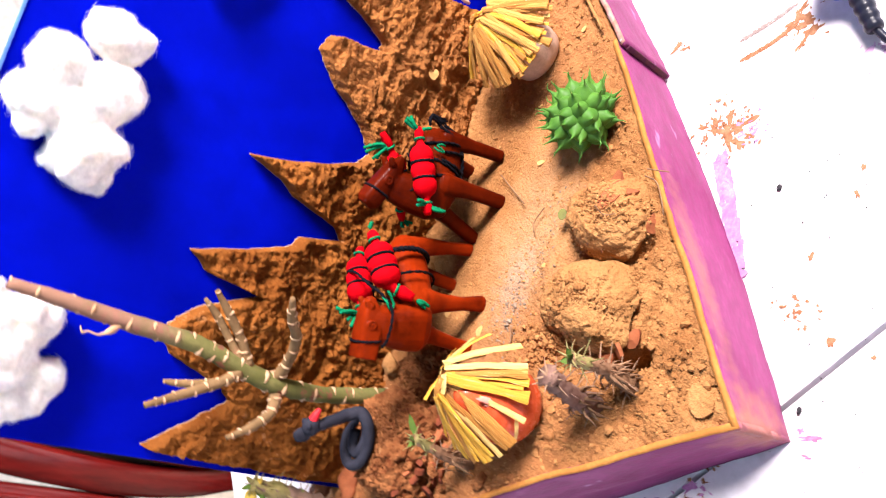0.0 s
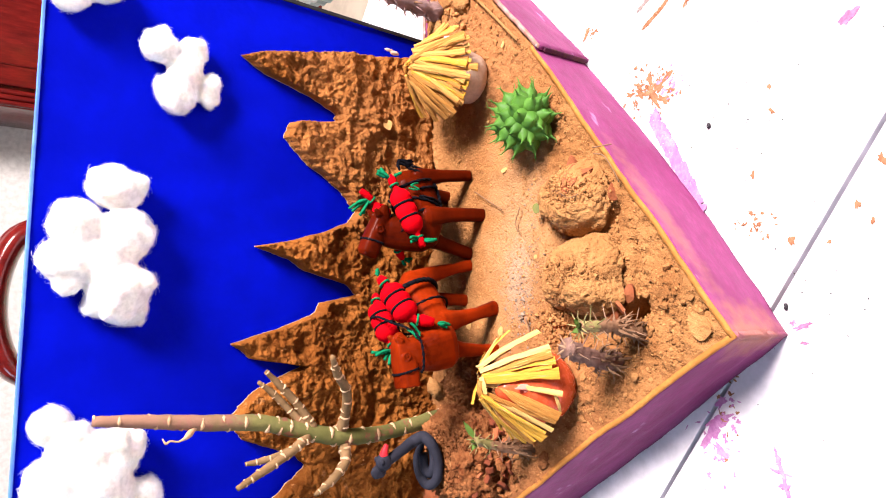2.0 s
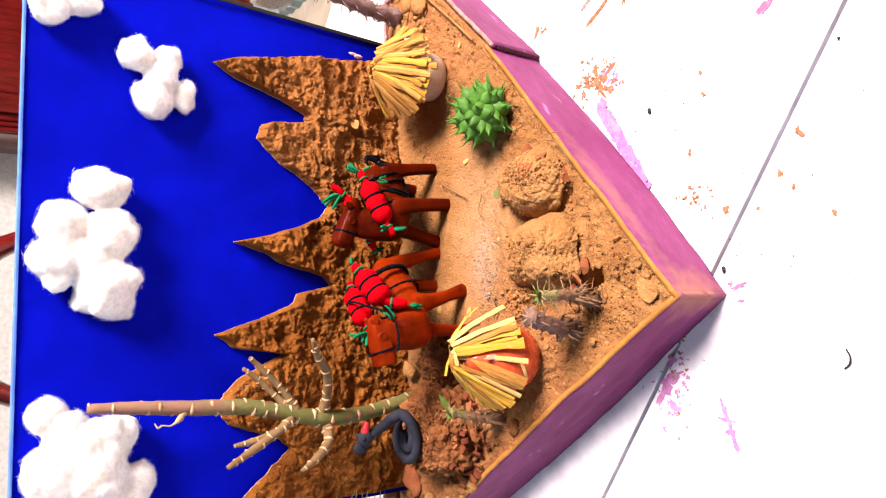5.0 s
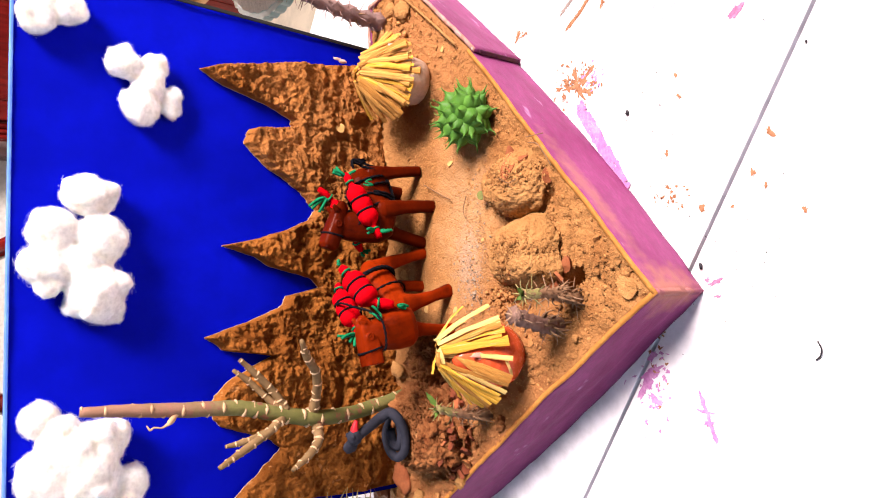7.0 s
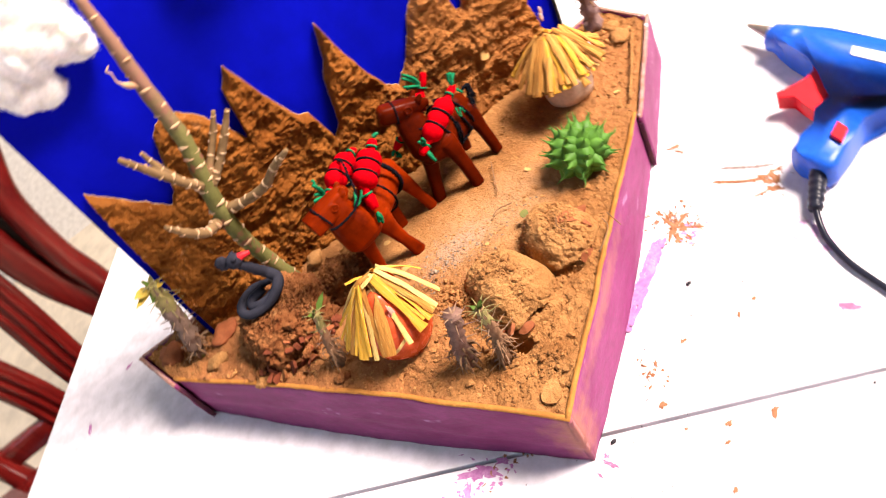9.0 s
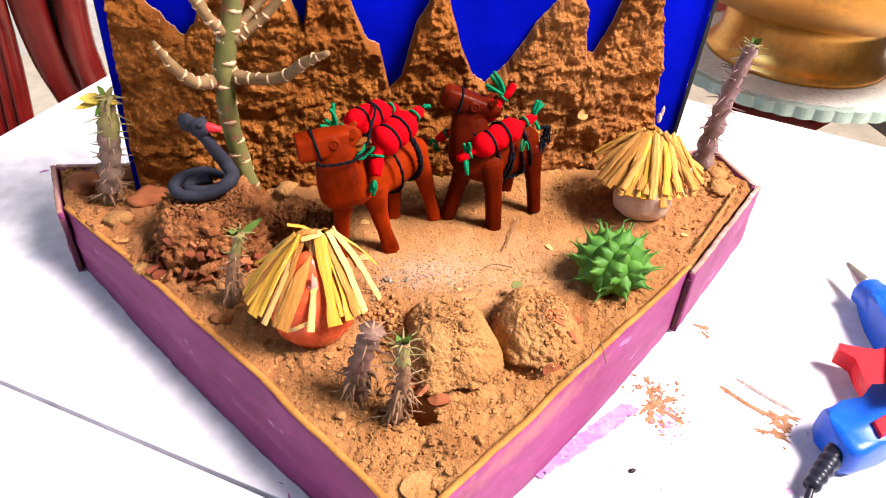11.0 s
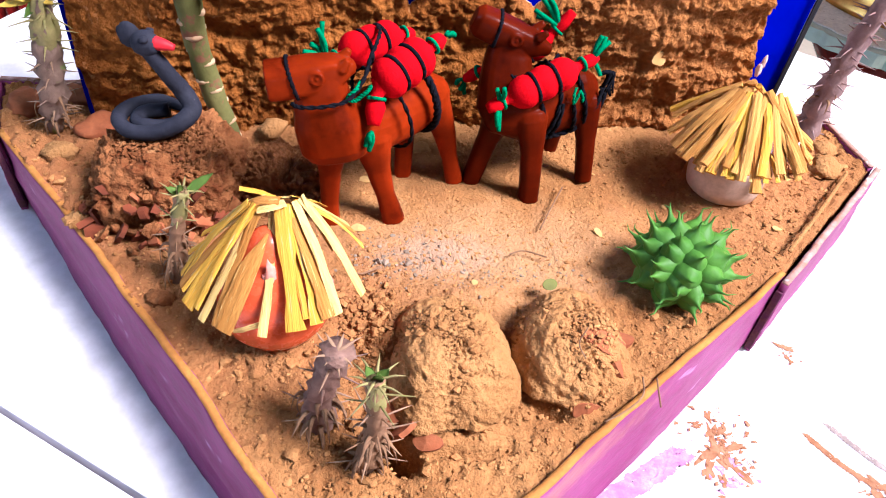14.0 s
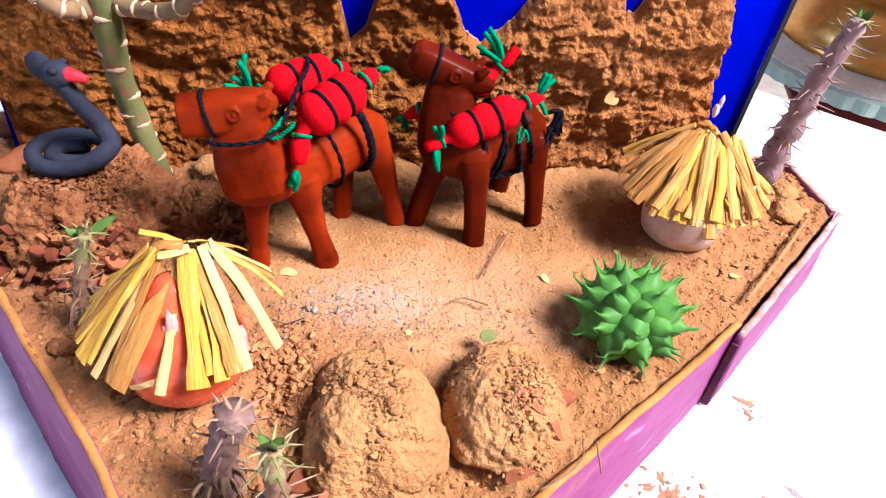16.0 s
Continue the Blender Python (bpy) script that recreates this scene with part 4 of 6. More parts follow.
def yarn_tail():
    base = Vector((0.1115, 0.2365, 0.104))
    bm = bmesh.new()
    for n in range(16):
        a = n * 2.4
        e = Vector((0.006 + 0.003 * math.sin(a), 0.002 * math.cos(a * 1.3), -0.006 - 0.006 * random.random()))
        m = Vector((0.006 + 0.002 * math.cos(a), 0.001 * math.sin(a), 0.0015))
        p = smooth_path([Vector((0, 0, 0)), m, e], 5)
        sweep(bm, p, 0.0006, 5)
    solo("yarn_tail", bm, BLACK_YARN, base, "frayed black yarn tail of the wooden camel", "tail")


yarn_tail()


# ---- huts: clay pots under a roof of straw ----
def straw(parent, a, b, width, out, bulge, seed, stout=(0.14, 0.3), tones=None, pointed=False):
    """One flattened straw, creased along its length and cut off square; out is the way its broad side faces."""
    a, b = Vector(a), Vector(b)
    rnd = random.Random(seed)
    z = (b - a).normalized()
    x = (Vector(out) - z * Vector(out).dot(z)).normalized()
    y = z.cross(x)
    length, start = (b - a).length, rnd.random()
    path = smooth_path([(0, 0, start), (bulge, (rnd.random() - 0.5) * 0.0025, start + length * 0.5), (0, 0, start + length)], 4)
    if pointed:
        w = [width * k for k in (0.12, 0.7, 1.0, 1.05, 1.1, 1.0)]
    elif seed % 5 == 0:
        w = [width * k for k in (0.85, 1.05, 0.95, 0.62, 0.72, 1.25)]
    else:
        w = [width * rnd.uniform(0.72, 0.95), width * rnd.uniform(0.85, 1.1), width * rnd.uniform(0.85, 1.15), width * rnd.uniform(0.9, 1.25)]
    bm = bmesh.new()
    sweep(bm, path, lerp_list(w, len(path)), 7, rnd.uniform(*stout), True, 0.3, seed)
    ob = part("straw", bm, (tones or (STRAW, PALESTRAW, STRAW, TANSTRAW, PALESTRAW, STRAW))[seed % 6], parent, "", False)
    m = Matrix((x, y, z)).transposed().to_4x4()
    m.translation = a - z * start
    ob.matrix_local = m
    return ob


def hut(base, body, body_mat, label, lean=(0, 0, 0)):
    h = thing("straw_hut", base, label, "hut", group="straw huts")
    part("pot", lathe(bmesh.new(), body, 36, lean), body_mat, h, "smooth orange clay pot" if body_mat is TERRACOTTA else "chalky white clay pot")
    return h


def thatch(h, top, ridge, foot, rim_r, rim_z, angles, widths, seed, sag=0.0014, crown=0.004):
    """Straws fanned from a short ridge down to the rim."""
    rnd = random.Random(seed)
    n = len(angles)
    for i, deg in enumerate(angles):
        a = math.radians(deg + rnd.uniform(-3, 3))
        d = Vector((math.cos(a), math.sin(a), 0))
        t = Vector(top) + Vector(ridge) * ((i + 0.5) / n - 0.5) + d * crown * rnd.uniform(0.5, 1.0) + Vector((0, 0, rnd.uniform(-0.003, 0.003)))
        e = Vector((foot[0], foot[1], rim_z + rnd.uniform(-0.004, 0.003))) + d * rim_r * rnd.uniform(0.92, 1.1)
        straw(h, t, e, rnd.uniform(*widths), d + Vector((0, 0, 0.9)), rnd.uniform(-0.3, 1.0) * sag, seed + i * 13 + rnd.randrange(6), (0.35, 0.7), (TANSTRAW, GOLDSTRAW, TANSTRAW, GOLDSTRAW, STRAW, GOLDSTRAW))


HUT_A = (-0.036, 0.129, 0.0475)
hut_a = hut(HUT_A, [(0.004, 0.0), (0.0105, 0.0012), (0.0178, 0.0055), (0.0218, 0.0125), (0.0229, 0.0195), (0.0212, 0.028), (0.0172, 0.036), (0.012, 0.044), (0.006, 0.052), (0.002, 0.055)], TERRACOTTA, "orange clay hut with a sparse roof of yellow straw", (-0.0015, -0.0035, -0.001))
# straws of the roof: angle, half width, reach of the foot, height of the foot, kind
FRONT_A = [
    (184, 0.0017, 0.0365, 0.029, 36), (189, 0.0019, 0.0350, 0.030, 12), (195, 0.0023, 0.0365, 0.030, 3), (202, 0.0014, 0.0360, 0.031, 14), (208, 0.0016, 0.0370, 0.029, 8),
    (214, 0.0025, 0.0365, 0.029, 24), (220, 0.0014, 0.0350, 0.031, 42), (226, 0.0018, 0.0360, 0.028, 7), (236, 0.0020, 0.0345, 0.028, 21), (242, 0.0039, 0.0350, 0.028, 9),
    (266, 0.0018, 0.0330, 0.027, 4), (287, 0.0032, 0.0325, 0.028, 60), (301, 0.0021, 0.0335, 0.029, 30), (309, 0.0027, 0.0340, 0.030, 27),
    (296, 0.0013, 0.0310, 0.031, 18), (316, 0.0019, 0.0345, 0.029, 16), (343, 0.0026, 0.0350, 0.025, 22), (352, 0.0013, 0.0225, 0.042, 13), (358, 0.0017, 0.0235, 0.044, 24),
]
rnd = random.Random(31)
for deg, wide, reach, foot_z, kind in FRONT_A + [(377 + 15 * n + rnd.uniform(-4, 4), rnd.uniform(0.0014, 0.0028), rnd.uniform(0.032, 0.037), rnd.uniform(0.030, 0.036), 50 + 7 * n) for n in range(12)]:
    a = math.radians(deg)
    d = Vector((math.cos(a), math.sin(a), 0))
    along = math.cos(a - 0.23)
    top = Vector((0.0035, 0.0035, 0.0605 + rnd.uniform(-0.002, 0.003))) + Vector((0.0078, 0.0018, 0)) * along + d * rnd.uniform(0.0, 0.003)
    split = deg == 242
    if split:
        top = Vector((0.0, -0.0075, 0.0555))
    straw(hut_a, top, d * reach + Vector((0, 0.001, foot_z)), wide, d + Vector((0, 0, 0.9)), rnd.uniform(-0.0004, 0.002), kind, pointed=split)
# short ends crossing the top
straw(hut_a, (0.002, 0.007, 0.060), (-0.0105, 0.0055, 0.0658), 0.0015, (0, 0, 1), 0.001, 77)
straw(hut_a, (-0.009, 0.002, 0.0590), (0.004, 0.001, 0.0635), 0.0021, (0, -0.3, 1), 0.002, 87)
straw(hut_a, (-0.004, -0.001, 0.0610), (0.006, 0.001, 0.0630), 0.0018, (0, -0.3, 1), 0.001, 76)
straw(hut_a, (-0.0145, -0.025, 0.0220), (-0.003, -0.0275, 0.0290), 0.0010, (0, -1, 0.5), 0.001, 82)
bm = bmesh.new()
blob(bm, (0.000, -0.0155, 0.0345), (0.0028, 0.0022, 0.0125), 4, 0.35, 1.6, 4.0)
blob(bm, (-0.002, -0.0205, 0.0225), (0.0032, 0.0022, 0.0085), 4, 0.35, 1.6, 9.0)
blob(bm, (0.019, -0.008, 0.026), (0.0035, 0.004, 0.008), 3, 0.4, 2.0, 2.0)
part("glue", bm, PINKGLUE, hut_a, "pinkish smear of hot glue")

HUT_B = (0.186, 0.2165, 0.0475)
hut_b = hut(HUT_B, [(0.006, 0.0), (0.014, 0.001), (0.0187, 0.005), (0.0198, 0.011), (0.019, 0.02), (0.0178, 0.0275)], PALECLAY, "white clay hut under a dense roof of dry yellow straw")
part("dome", lathe(bmesh.new(), [(0.0178, 0.027), (0.017, 0.033), (0.014, 0.038), (0.009, 0.046), (0.004, 0.05), (0.001, 0.051)], 30), TERRACOTTA, hut_b, "orange clay dome under the straw")
thatch(hut_b, (0.0005, 0.006, 0.0575), (0.016, 0.002, 0.0), (0.0, 0.002), 0.0345, 0.0335, [-30 + 8.4 * i for i in range(43)], (0.0016, 0.0027), 11, 0.0014, 0.0085)
thatch(hut_b, (0.0, 0.004, 0.0595), (0.012, 0.0, 0.0), (0.0, 0.002), 0.0355, 0.0318, [175 + 11 * i for i in range(17) if i not in (9, 10)], (0.0017, 0.0028), 211, 0.0022, 0.007)
bm = bmesh.new()
blob(bm, (0.0182, -0.0178, 0.0385), (0.0048, 0.0016, 0.005), 3, 0.5, 2.0, 4.0, 4, 0.8)
part("glue", bm, GLUE, hut_b, "milky smear of hot glue")
for n in range(6):
    a = math.radians(238 + n * 11)
    straw(hut_b, (0.02 * math.cos(a), 0.004 + 0.02 * math.sin(a), 0.042 - 0.003 * (n % 3)), (0.0345 * math.cos(a), 0.033 * math.sin(a), 0.0315), 0.0014, (math.cos(a), math.sin(a), 0.9), 0.002, 500 + n)


# ---- the spiny green succulent ----
def succulent(base):
    s = thing("succulent", base, "round green succulent covered in pointed knobs", "succulent")
    bm = bmesh.new()
    blob(bm, (0, 0, 0.0165), (0.019, 0.018, 0.0162), 4, 0.06, 2.0, 3.0)
    part("body", bm, SUCCULENT, s)
    rings = [(-0.45, 8, 0.2), (-0.1, 10, 0.5), (0.25, 10, 0.0), (0.55, 9, 0.35), (0.85, 7, 0.1), (1.15, 4, 0.3), (1.5, 1, 0.0)]
    rnd = random.Random(8)
    for lat, count, off in rings:
        for n in range(count):
            a = 2 * math.pi * (n + off) / count + rnd.uniform(-0.12, 0.12)
            la = lat + rnd.uniform(-0.08, 0.08)
            d = Vector((math.cos(a) * math.cos(la), math.sin(a) * math.cos(la), math.sin(la)))
            tip = (d + Vector((0, 0, 0.35))).normalized()
            c = Vector((0, 0, 0.0165))
            side = Vector((-math.sin(a), math.cos(a), 0)) * rnd.uniform(-0.5, 0.5)
            d.z *= 0.88
            p = [c + d * 0.0125, c + d * 0.0172, c + d * 0.0205, c + d * 0.0222 + tip * 0.0004, c + d * 0.0232 + tip * 0.0018, c + d * 0.0237 + tip * 0.0042, c + d * 0.0236 + (tip + side) * 0.0063]
            k = rnd.uniform(0.85, 1.15)
            part("knob", sweep(bmesh.new(), p, [0.0066 * k, 0.0061 * k, 0.0040 * k, 0.0015 * k, 0.0006, 0.00036, 0.0001], 10), SUCCULENT, s)


succulent((0.1385, 0.1465, 0.0455))


# ---- the bare branch standing for a tree ----
def branch_tree():
    base = Vector((-0.0755, 0.244, 0.056))
    t = thing("branch_tree", base, "upright green branch with pale leaf scars and side twigs", "branch")
    rnd = random.Random(4)

    def limb(points, radii, parent, scars, name):
        path = smooth_path(shifted(points, base), 7)
        rr = lerp_list(radii, len(path))
        ob = part(name, sweep(bmesh.new(), path, rr, 12, 1.0, True, 0.16, len(path)), STEM if name == "trunk" else BARK, parent)
        bm = bmesh.new()
        for s in range(scars):
            i = min(len(path) - 2, int((s + rnd.random() * 0.8) / scars * (len(path) - 1)))
            d = (path[i + 1] - path[i]).normalized()
            u = d.orthogonal().normalized()
            a = s * 2.4 + rnd.random()
            n = u * math.cos(a) + d.cross(u) * math.sin(a)
            w = d.cross(n)
            c = path[i].lerp(path[i + 1], rnd.random()) + n * rr[i] * 0.86
            k = rr[i] * (1.2 if name == "trunk" else 1.5)
            arc = [c + w * (k * 0.64 * q) - n * (k * 0.28 * q * q) for q in (-1, -0.5, 0, 0.5, 1)]
            sweep(bm, arc, [k * 0.08, k * 0.18, k * 0.26, k * 0.18, k * 0.08], 6)
        part("leaf_scar", bm, SCAR, ob, "pale raised leaf scars")
        return ob

    trunk = limb([(-0.0745, 0.2445, 0.056), (-0.078, 0.244, 0.08), (-0.082, 0.2435, 0.112), (-0.0805, 0.243, 0.148), (-0.072, 0.2435, 0.18), (-0.066, 0.244, 0.205), (-0.063, 0.244, 0.238), (-0.059, 0.244, 0.272), (-0.056, 0.244, 0.303)], [0.0058, 0.0056, 0.0056, 0.0064, 0.0057, 0.0054, 0.005, 0.0043, 0.003], t, 50, "trunk")
    limb([(-0.0765, 0.2425, 0.145), (-0.063, 0.233, 0.1465), (-0.046, 0.2205, 0.153), (-0.033, 0.209, 0.166), (-0.0205, 0.2, 0.1745)], [0.0042, 0.0033, 0.0033, 0.003, 0.0015], trunk, 16, "twig")
    limb([(-0.0725, 0.2425, 0.166), (-0.059, 0.2425, 0.1755), (-0.0455, 0.242, 0.188), (-0.0325, 0.2415, 0.2015)], [0.0034, 0.0028, 0.0028, 0.0016], trunk, 13, "twig")
    limb([(-0.0705, 0.2435, 0.172), (-0.059, 0.246, 0.183), (-0.048, 0.247, 0.194), (-0.04, 0.248, 0.204)], [0.003, 0.0024, 0.0024, 0.0013], trunk, 11, "twig")
    limb([(-0.0865, 0.241, 0.143), (-0.0965, 0.2355, 0.1445), (-0.1045, 0.2265, 0.158), (-0.11, 0.217, 0.1755)], [0.0042, 0.0034, 0.003, 0.0014], trunk, 13, "twig")
    limb([(-0.0775, 0.2405, 0.171), (-0.0845, 0.236, 0.183), (-0.093, 0.231, 0.203), (-0.1015, 0.2265, 0.2235)], [0.0036, 0.003, 0.003, 0.0017], trunk, 15, "twig")
    limb([(-0.0845, 0.237, 0.183), (-0.088, 0.2395, 0.193), (-0.0905, 0.242, 0.204), (-0.0915, 0.244, 0.2125)], [0.0028, 0.0024, 0.0022, 0.0012], trunk, 10, "twig")
    shoot = smooth_path(shifted([(-0.0635, 0.2425, 0.2455), (-0.068, 0.2415, 0.2492), (-0.0705, 0.241, 0.252), (-0.072, 0.241, 0.256), (-0.0712, 0.241, 0.2605), (-0.0722, 0.24, 0.2632), (-0.0692, 0.241, 0.265)], base), 4)
    part("dead_shoot", sweep(bmesh.new(), shoot, lerp_list([0.0024, 0.0022, 0.0011, 0.0005, 0.0006, 0.0008, 0.0003], len(shoot)), 8, 1.0, True, 0.35), SCAR, trunk, "withered tan side shoot")


branch_tree()


# ---- the coiled clay snake, one plain modelled shape ----
def clay_snake():
    base = Vector((-0.1, 0.2145, 0.0795))
    bm = bmesh.new()
    coil = [(-0.086, 0.2235, 0.0905), (-0.1, 0.2285, 0.0915), (-0.1135, 0.2245, 0.0905), (-0.1185, 0.2165, 0.0885), (-0.112, 0.2085, 0.0865), (-0.098, 0.2055, 0.0875), (-0.0845, 0.207, 0.0925), (-0.0795, 0.213, 0.0965), (-0.0845, 0.2165, 0.1035), (-0.0905, 0.214, 0.113), (-0.0965, 0.2125, 0.1225), (-0.1005, 0.2125, 0.1275)]
    coil = [(-0.0985 + (x + 0.0985) * 0.9, 0.2165 + (y - 0.2165) * 0.9, z - 0.0012 * (z < 0.1)) for x, y, z in coil]
    coil = coil[:-4] + [(x + d, y, z - e) for (x, y, z), d, e in zip(coil[-4:], (0.001, 0.003, 0.005, 0.006), (0.001, 0.002, 0.003, 0.003))]
    path = smooth_path(shifted(coil, base), 6)
    sweep(bm, path, lerp_list([0.0022, 0.0031, 0.0034, 0.0035, 0.0035, 0.0036, 0.004, 0.0042, 0.0041, 0.0038, 0.0036, 0.0038], len(path)), 14, 1.0, True, 0.06)
    inner = smooth_path(shifted([(-0.0865, 0.215, 0.0865), (-0.098, 0.2125, 0.0855), (-0.108, 0.2155, 0.086), (-0.106, 0.2215, 0.0875), (-0.095, 0.2225, 0.0885)], base), 5)
    sweep(bm, inner, 0.0034, 12)
    blob(bm, Vector((-0.0945, 0.2125, 0.1275)) - base, (0.006, 0.005, 0.0056), 3, 0.08, 2.0, 1.0)
    blob(bm, Vector((-0.1015, 0.2155, 0.1295)) - base, (0.0046, 0.0024, 0.0058), 3, 0.15, 2.0, 5.0)
    blob(bm, Vector((-0.0935, 0.2085, 0.1310)) - base, (0.002, 0.0016, 0.0015), 2, 0.1, 2.0, 5.0)
    blob(bm, Vector((-0.0930, 0.2165, 0.1310)) - base, (0.002, 0.0016, 0.0015), 2, 0.1, 2.0, 6.0)
    count = len(bm.faces)
    tongue = smooth_path(shifted([(-0.0905, 0.212, 0.128), (-0.0865, 0.2115, 0.1275), (-0.0825, 0.211, 0.1265)], base), 4)
    sweep(bm, tongue, lerp_list([0.0032, 0.0024, 0.0014], len(tongue)), 12)
    bm.faces.ensure_lookup_table()
    for f in bm.faces[count:]:
        f.material_index = 1
    ob = solo("clay_snake", bm, CLAY_GREY, base, "coiled grey modelling clay snake with a red mouth", "figurine")
    ob.data.materials.append(CLAY_RED)


clay_snake()


# ---- mounds, shards and crumbs ----
def mound(base, radii, height, mat, label, seed, square=2.6, steep=0.55, lean=(0.0, 0.0), rough=1.0, grit=1.0, soft=0.62, undercut=0.0):
    """A heap of packed earth with a lumpy, crumbling skin."""
    rings, seg = 84, 190
    ks = np.linspace(0, 1, rings + 1)[:, None]
    a = np.linspace(0, 2 * math.pi, seg, endpoint=False)[None, :]
    r = (np.abs(np.cos(a)) ** square + np.abs(np.sin(a)) ** square) ** (-1 / square)
    wave = 1 + 0.05 * np.sin(a * 3 + seed) + 0.035 * np.sin(a * 7 + seed * 2)
    z = height * np.clip(1 - ks ** (2 / steep), 0, 1) ** soft + 0 * a
    # the front foot is hollowed out under a lip
    front = np.clip(-np.sin(a) * 1.6, 0, 1)
    reach = ks - undercut * front * np.clip((ks - 0.96) / 0.04, 0, 1)
    x = radii[0] * r * wave * np.cos(a) * reach + lean[0] * z
    y = radii[1] * r * wave * np.sin(a) * reach + lean[1] * z
    p = np.stack([x, y, z], -1)
    du = np.gradient(p, axis=0)
    dv = (np.roll(p, -1, 1) - np.roll(p, 1, 1)) / 2
    n = np.cross(du, dv)
    n /= np.linalg.norm(n, axis=-1, keepdims=True) + 1e-12
    n[0] = (0, 0, 1)
    bm = bmesh.new()
    grid = []
    for i in range(rings + 1):
        row = []
        for j in range(seg if i else 1):
            q = Vector(p[i, j]) + Vector((base[0], base[1], 0))
            patch = min(1.0, max(0.12, 0.5 + 1.5 * wavy(q, 55, seed + 4, 3)))
            clump = 0.45 - noise.voronoi(q * 125 + Vector((0.5 * wavy(q, 90, 2.0), 0.5 * wavy(q, 90, 5.0), seed)))[0][0]
            crumb = 0.45 - noise.voronoi(q * 340 + Vector((seed, 0, 0)))[0][0]
            d = rough * (0.0020 * wavy(q, 42, seed, 3) + 0.0026 * clump * patch + 0.0013 * grit * crumb * patch + 0.0008 * wavy(q, 330, seed, 4) - 0.0022 * max(0.0, wavy(q, 120, seed + 9, 4)) ** 2)
            d -= 0.0022 * rough * max(0.0, 1 - abs(wavy(q, 38, seed + 7, 3)) / 0.03)
            row.append(bm.verts.new(Vector(p[i, j]) + Vector(n[i, j]) * d - Vector((0, 0, 0.004 if i == rings else 0))))
        grid.append(row)
    for j in range(seg):
        bm.faces.new((grid[0][0], grid[1][j], grid[1][(j + 1) % seg]))
    for u, v in zip(grid[1:], grid[2:]):
        for j in range(seg):
            bm.faces.new((u[j], v[j], v[(j + 1) % seg], u[(j + 1) % seg]))
    bm.faces.new(grid[-1])
    return solo("earth_mound", bm, mat, base, label, "mound", group="earth mounds")


def shard(bm, centre, size, turn, thick=0.0016, curve=0.2, seed=0, n=14):
    """A broken curved piece of pot."""
    rnd = random.Random(seed)
    uneven = 0.05 if n > 9 else 0.32
    a0, b0, c0 = rnd.uniform(0, 6), rnd.uniform(0, 6), rnd.uniform(0.62, 0.85)
    outline = []
    for i in range(n):
        a = 2 * math.pi * i / n
        k = 1 + 0.12 * math.sin(2 * a + a0) + 0.1 * math.sin(3 * a + b0) + rnd.uniform(-uneven, uneven)
        outline.append((math.cos(a) * size * k, math.sin(a) * size * k * c0))
    m = turn if isinstance(turn, Matrix) else Euler([radians(a) for a in turn]).to_matrix()
    layers = []
    for z in (0.0, thick):
        ring = [bm.verts.new(Vector(centre) + m @ Vector((x, y, z - curve * (x * x) / size))) for x, y in outline]
        layers.append((ring, bm.verts.new(Vector(centre) + m @ Vector((0, 0, z)))))
    for i in range(n):
        j = (i + 1) % n
        bm.faces.new((layers[1][0][i], layers[1][0][j], layers[1][1]))
        bm.faces.new((layers[0][0][j], layers[0][0][i], layers[0][1]))
        bm.faces.new((layers[0][0][i], layers[0][0][j], layers[1][0][j], layers[1][0][i]))
    return bm


def piece(name, centre, size, turn, mat, label, category, seed, thick=0.0016, curve=0.2, group="", n=14):
    bm = shard(bmesh.new(), (0, 0, 0), size, turn, thick, curve, seed, n)
    return solo(name, bm, mat, centre, label, category, False, group)


mound((0.0325, 0.0975, 0.0475), (0.0265, 0.0315), 0.0278, MOUND, "rounded mound of packed brown soil over a potsherd", 2.0, 2.9, 0.62, (-0.05, 0.1), 0.8, 0.9, 0.85, 0.24)
mound((0.0805, 0.1055, 0.0475), (0.0248, 0.0285), 0.0245, MOUND, "small rounded mound of crumbly soil with red potsherds", 9.0, 2.3, 0.62, (0.0, 0.05), 0.95, 1.1, 0.8, 0.2)
mound((-0.098, 0.209, 0.048), (0.0365, 0.036), 0.0325, REDROCK, "broken lump of red earth with crumbling sides", 15.0, 2.6, 0.36, (0.04, 0.04), 2.4, 1.7, 0.5, 0.1)
mound((-0.046, 0.212, 0.0475), (0.0195, 0.0235), 0.019, REDROCK, "low rugged heap of dark red earth beside the branch", 23.0, 2.2, 0.5, (0.0, 0.15), 3.0, 2.2, 0.6, 0.2)
piece("potsherd", (0.0215, 0.0675, 0.0496), 0.0052, (24, -8, -14), SHARD, "reddish potsherd roofing the mound", "potsherd", 4, 0.0026, 0.25, "potsherds")
piece("potsherd", (0.0140, 0.0735, 0.0515), 0.0082, (16, -58, -58), SHARD, "reddish potsherd leaning on the mound", "potsherd", 5, 0.002, 0.2, "potsherds")
piece("potsherd", (0.0085, 0.0785, 0.0515), 0.0055, (6, -20, 20), SHARD, "small potsherd propped over a dark hollow", "potsherd", 6, 0.0018, 0.2, "potsherds")
piece("potsherd", (0.0985, 0.0965, 0.0575), 0.0105, (12, 62, -8), SHARD, "curved reddish potsherd set in the mound", "potsherd", 7, 0.0024, 0.35, "potsherds")
piece("potsherd", (0.0905, 0.0985, 0.0672), 0.0088, (8, 30, -10), SHARD, "reddish potsherd half covered in soil", "potsherd", 8, 0.002, 0.3, "potsherds")
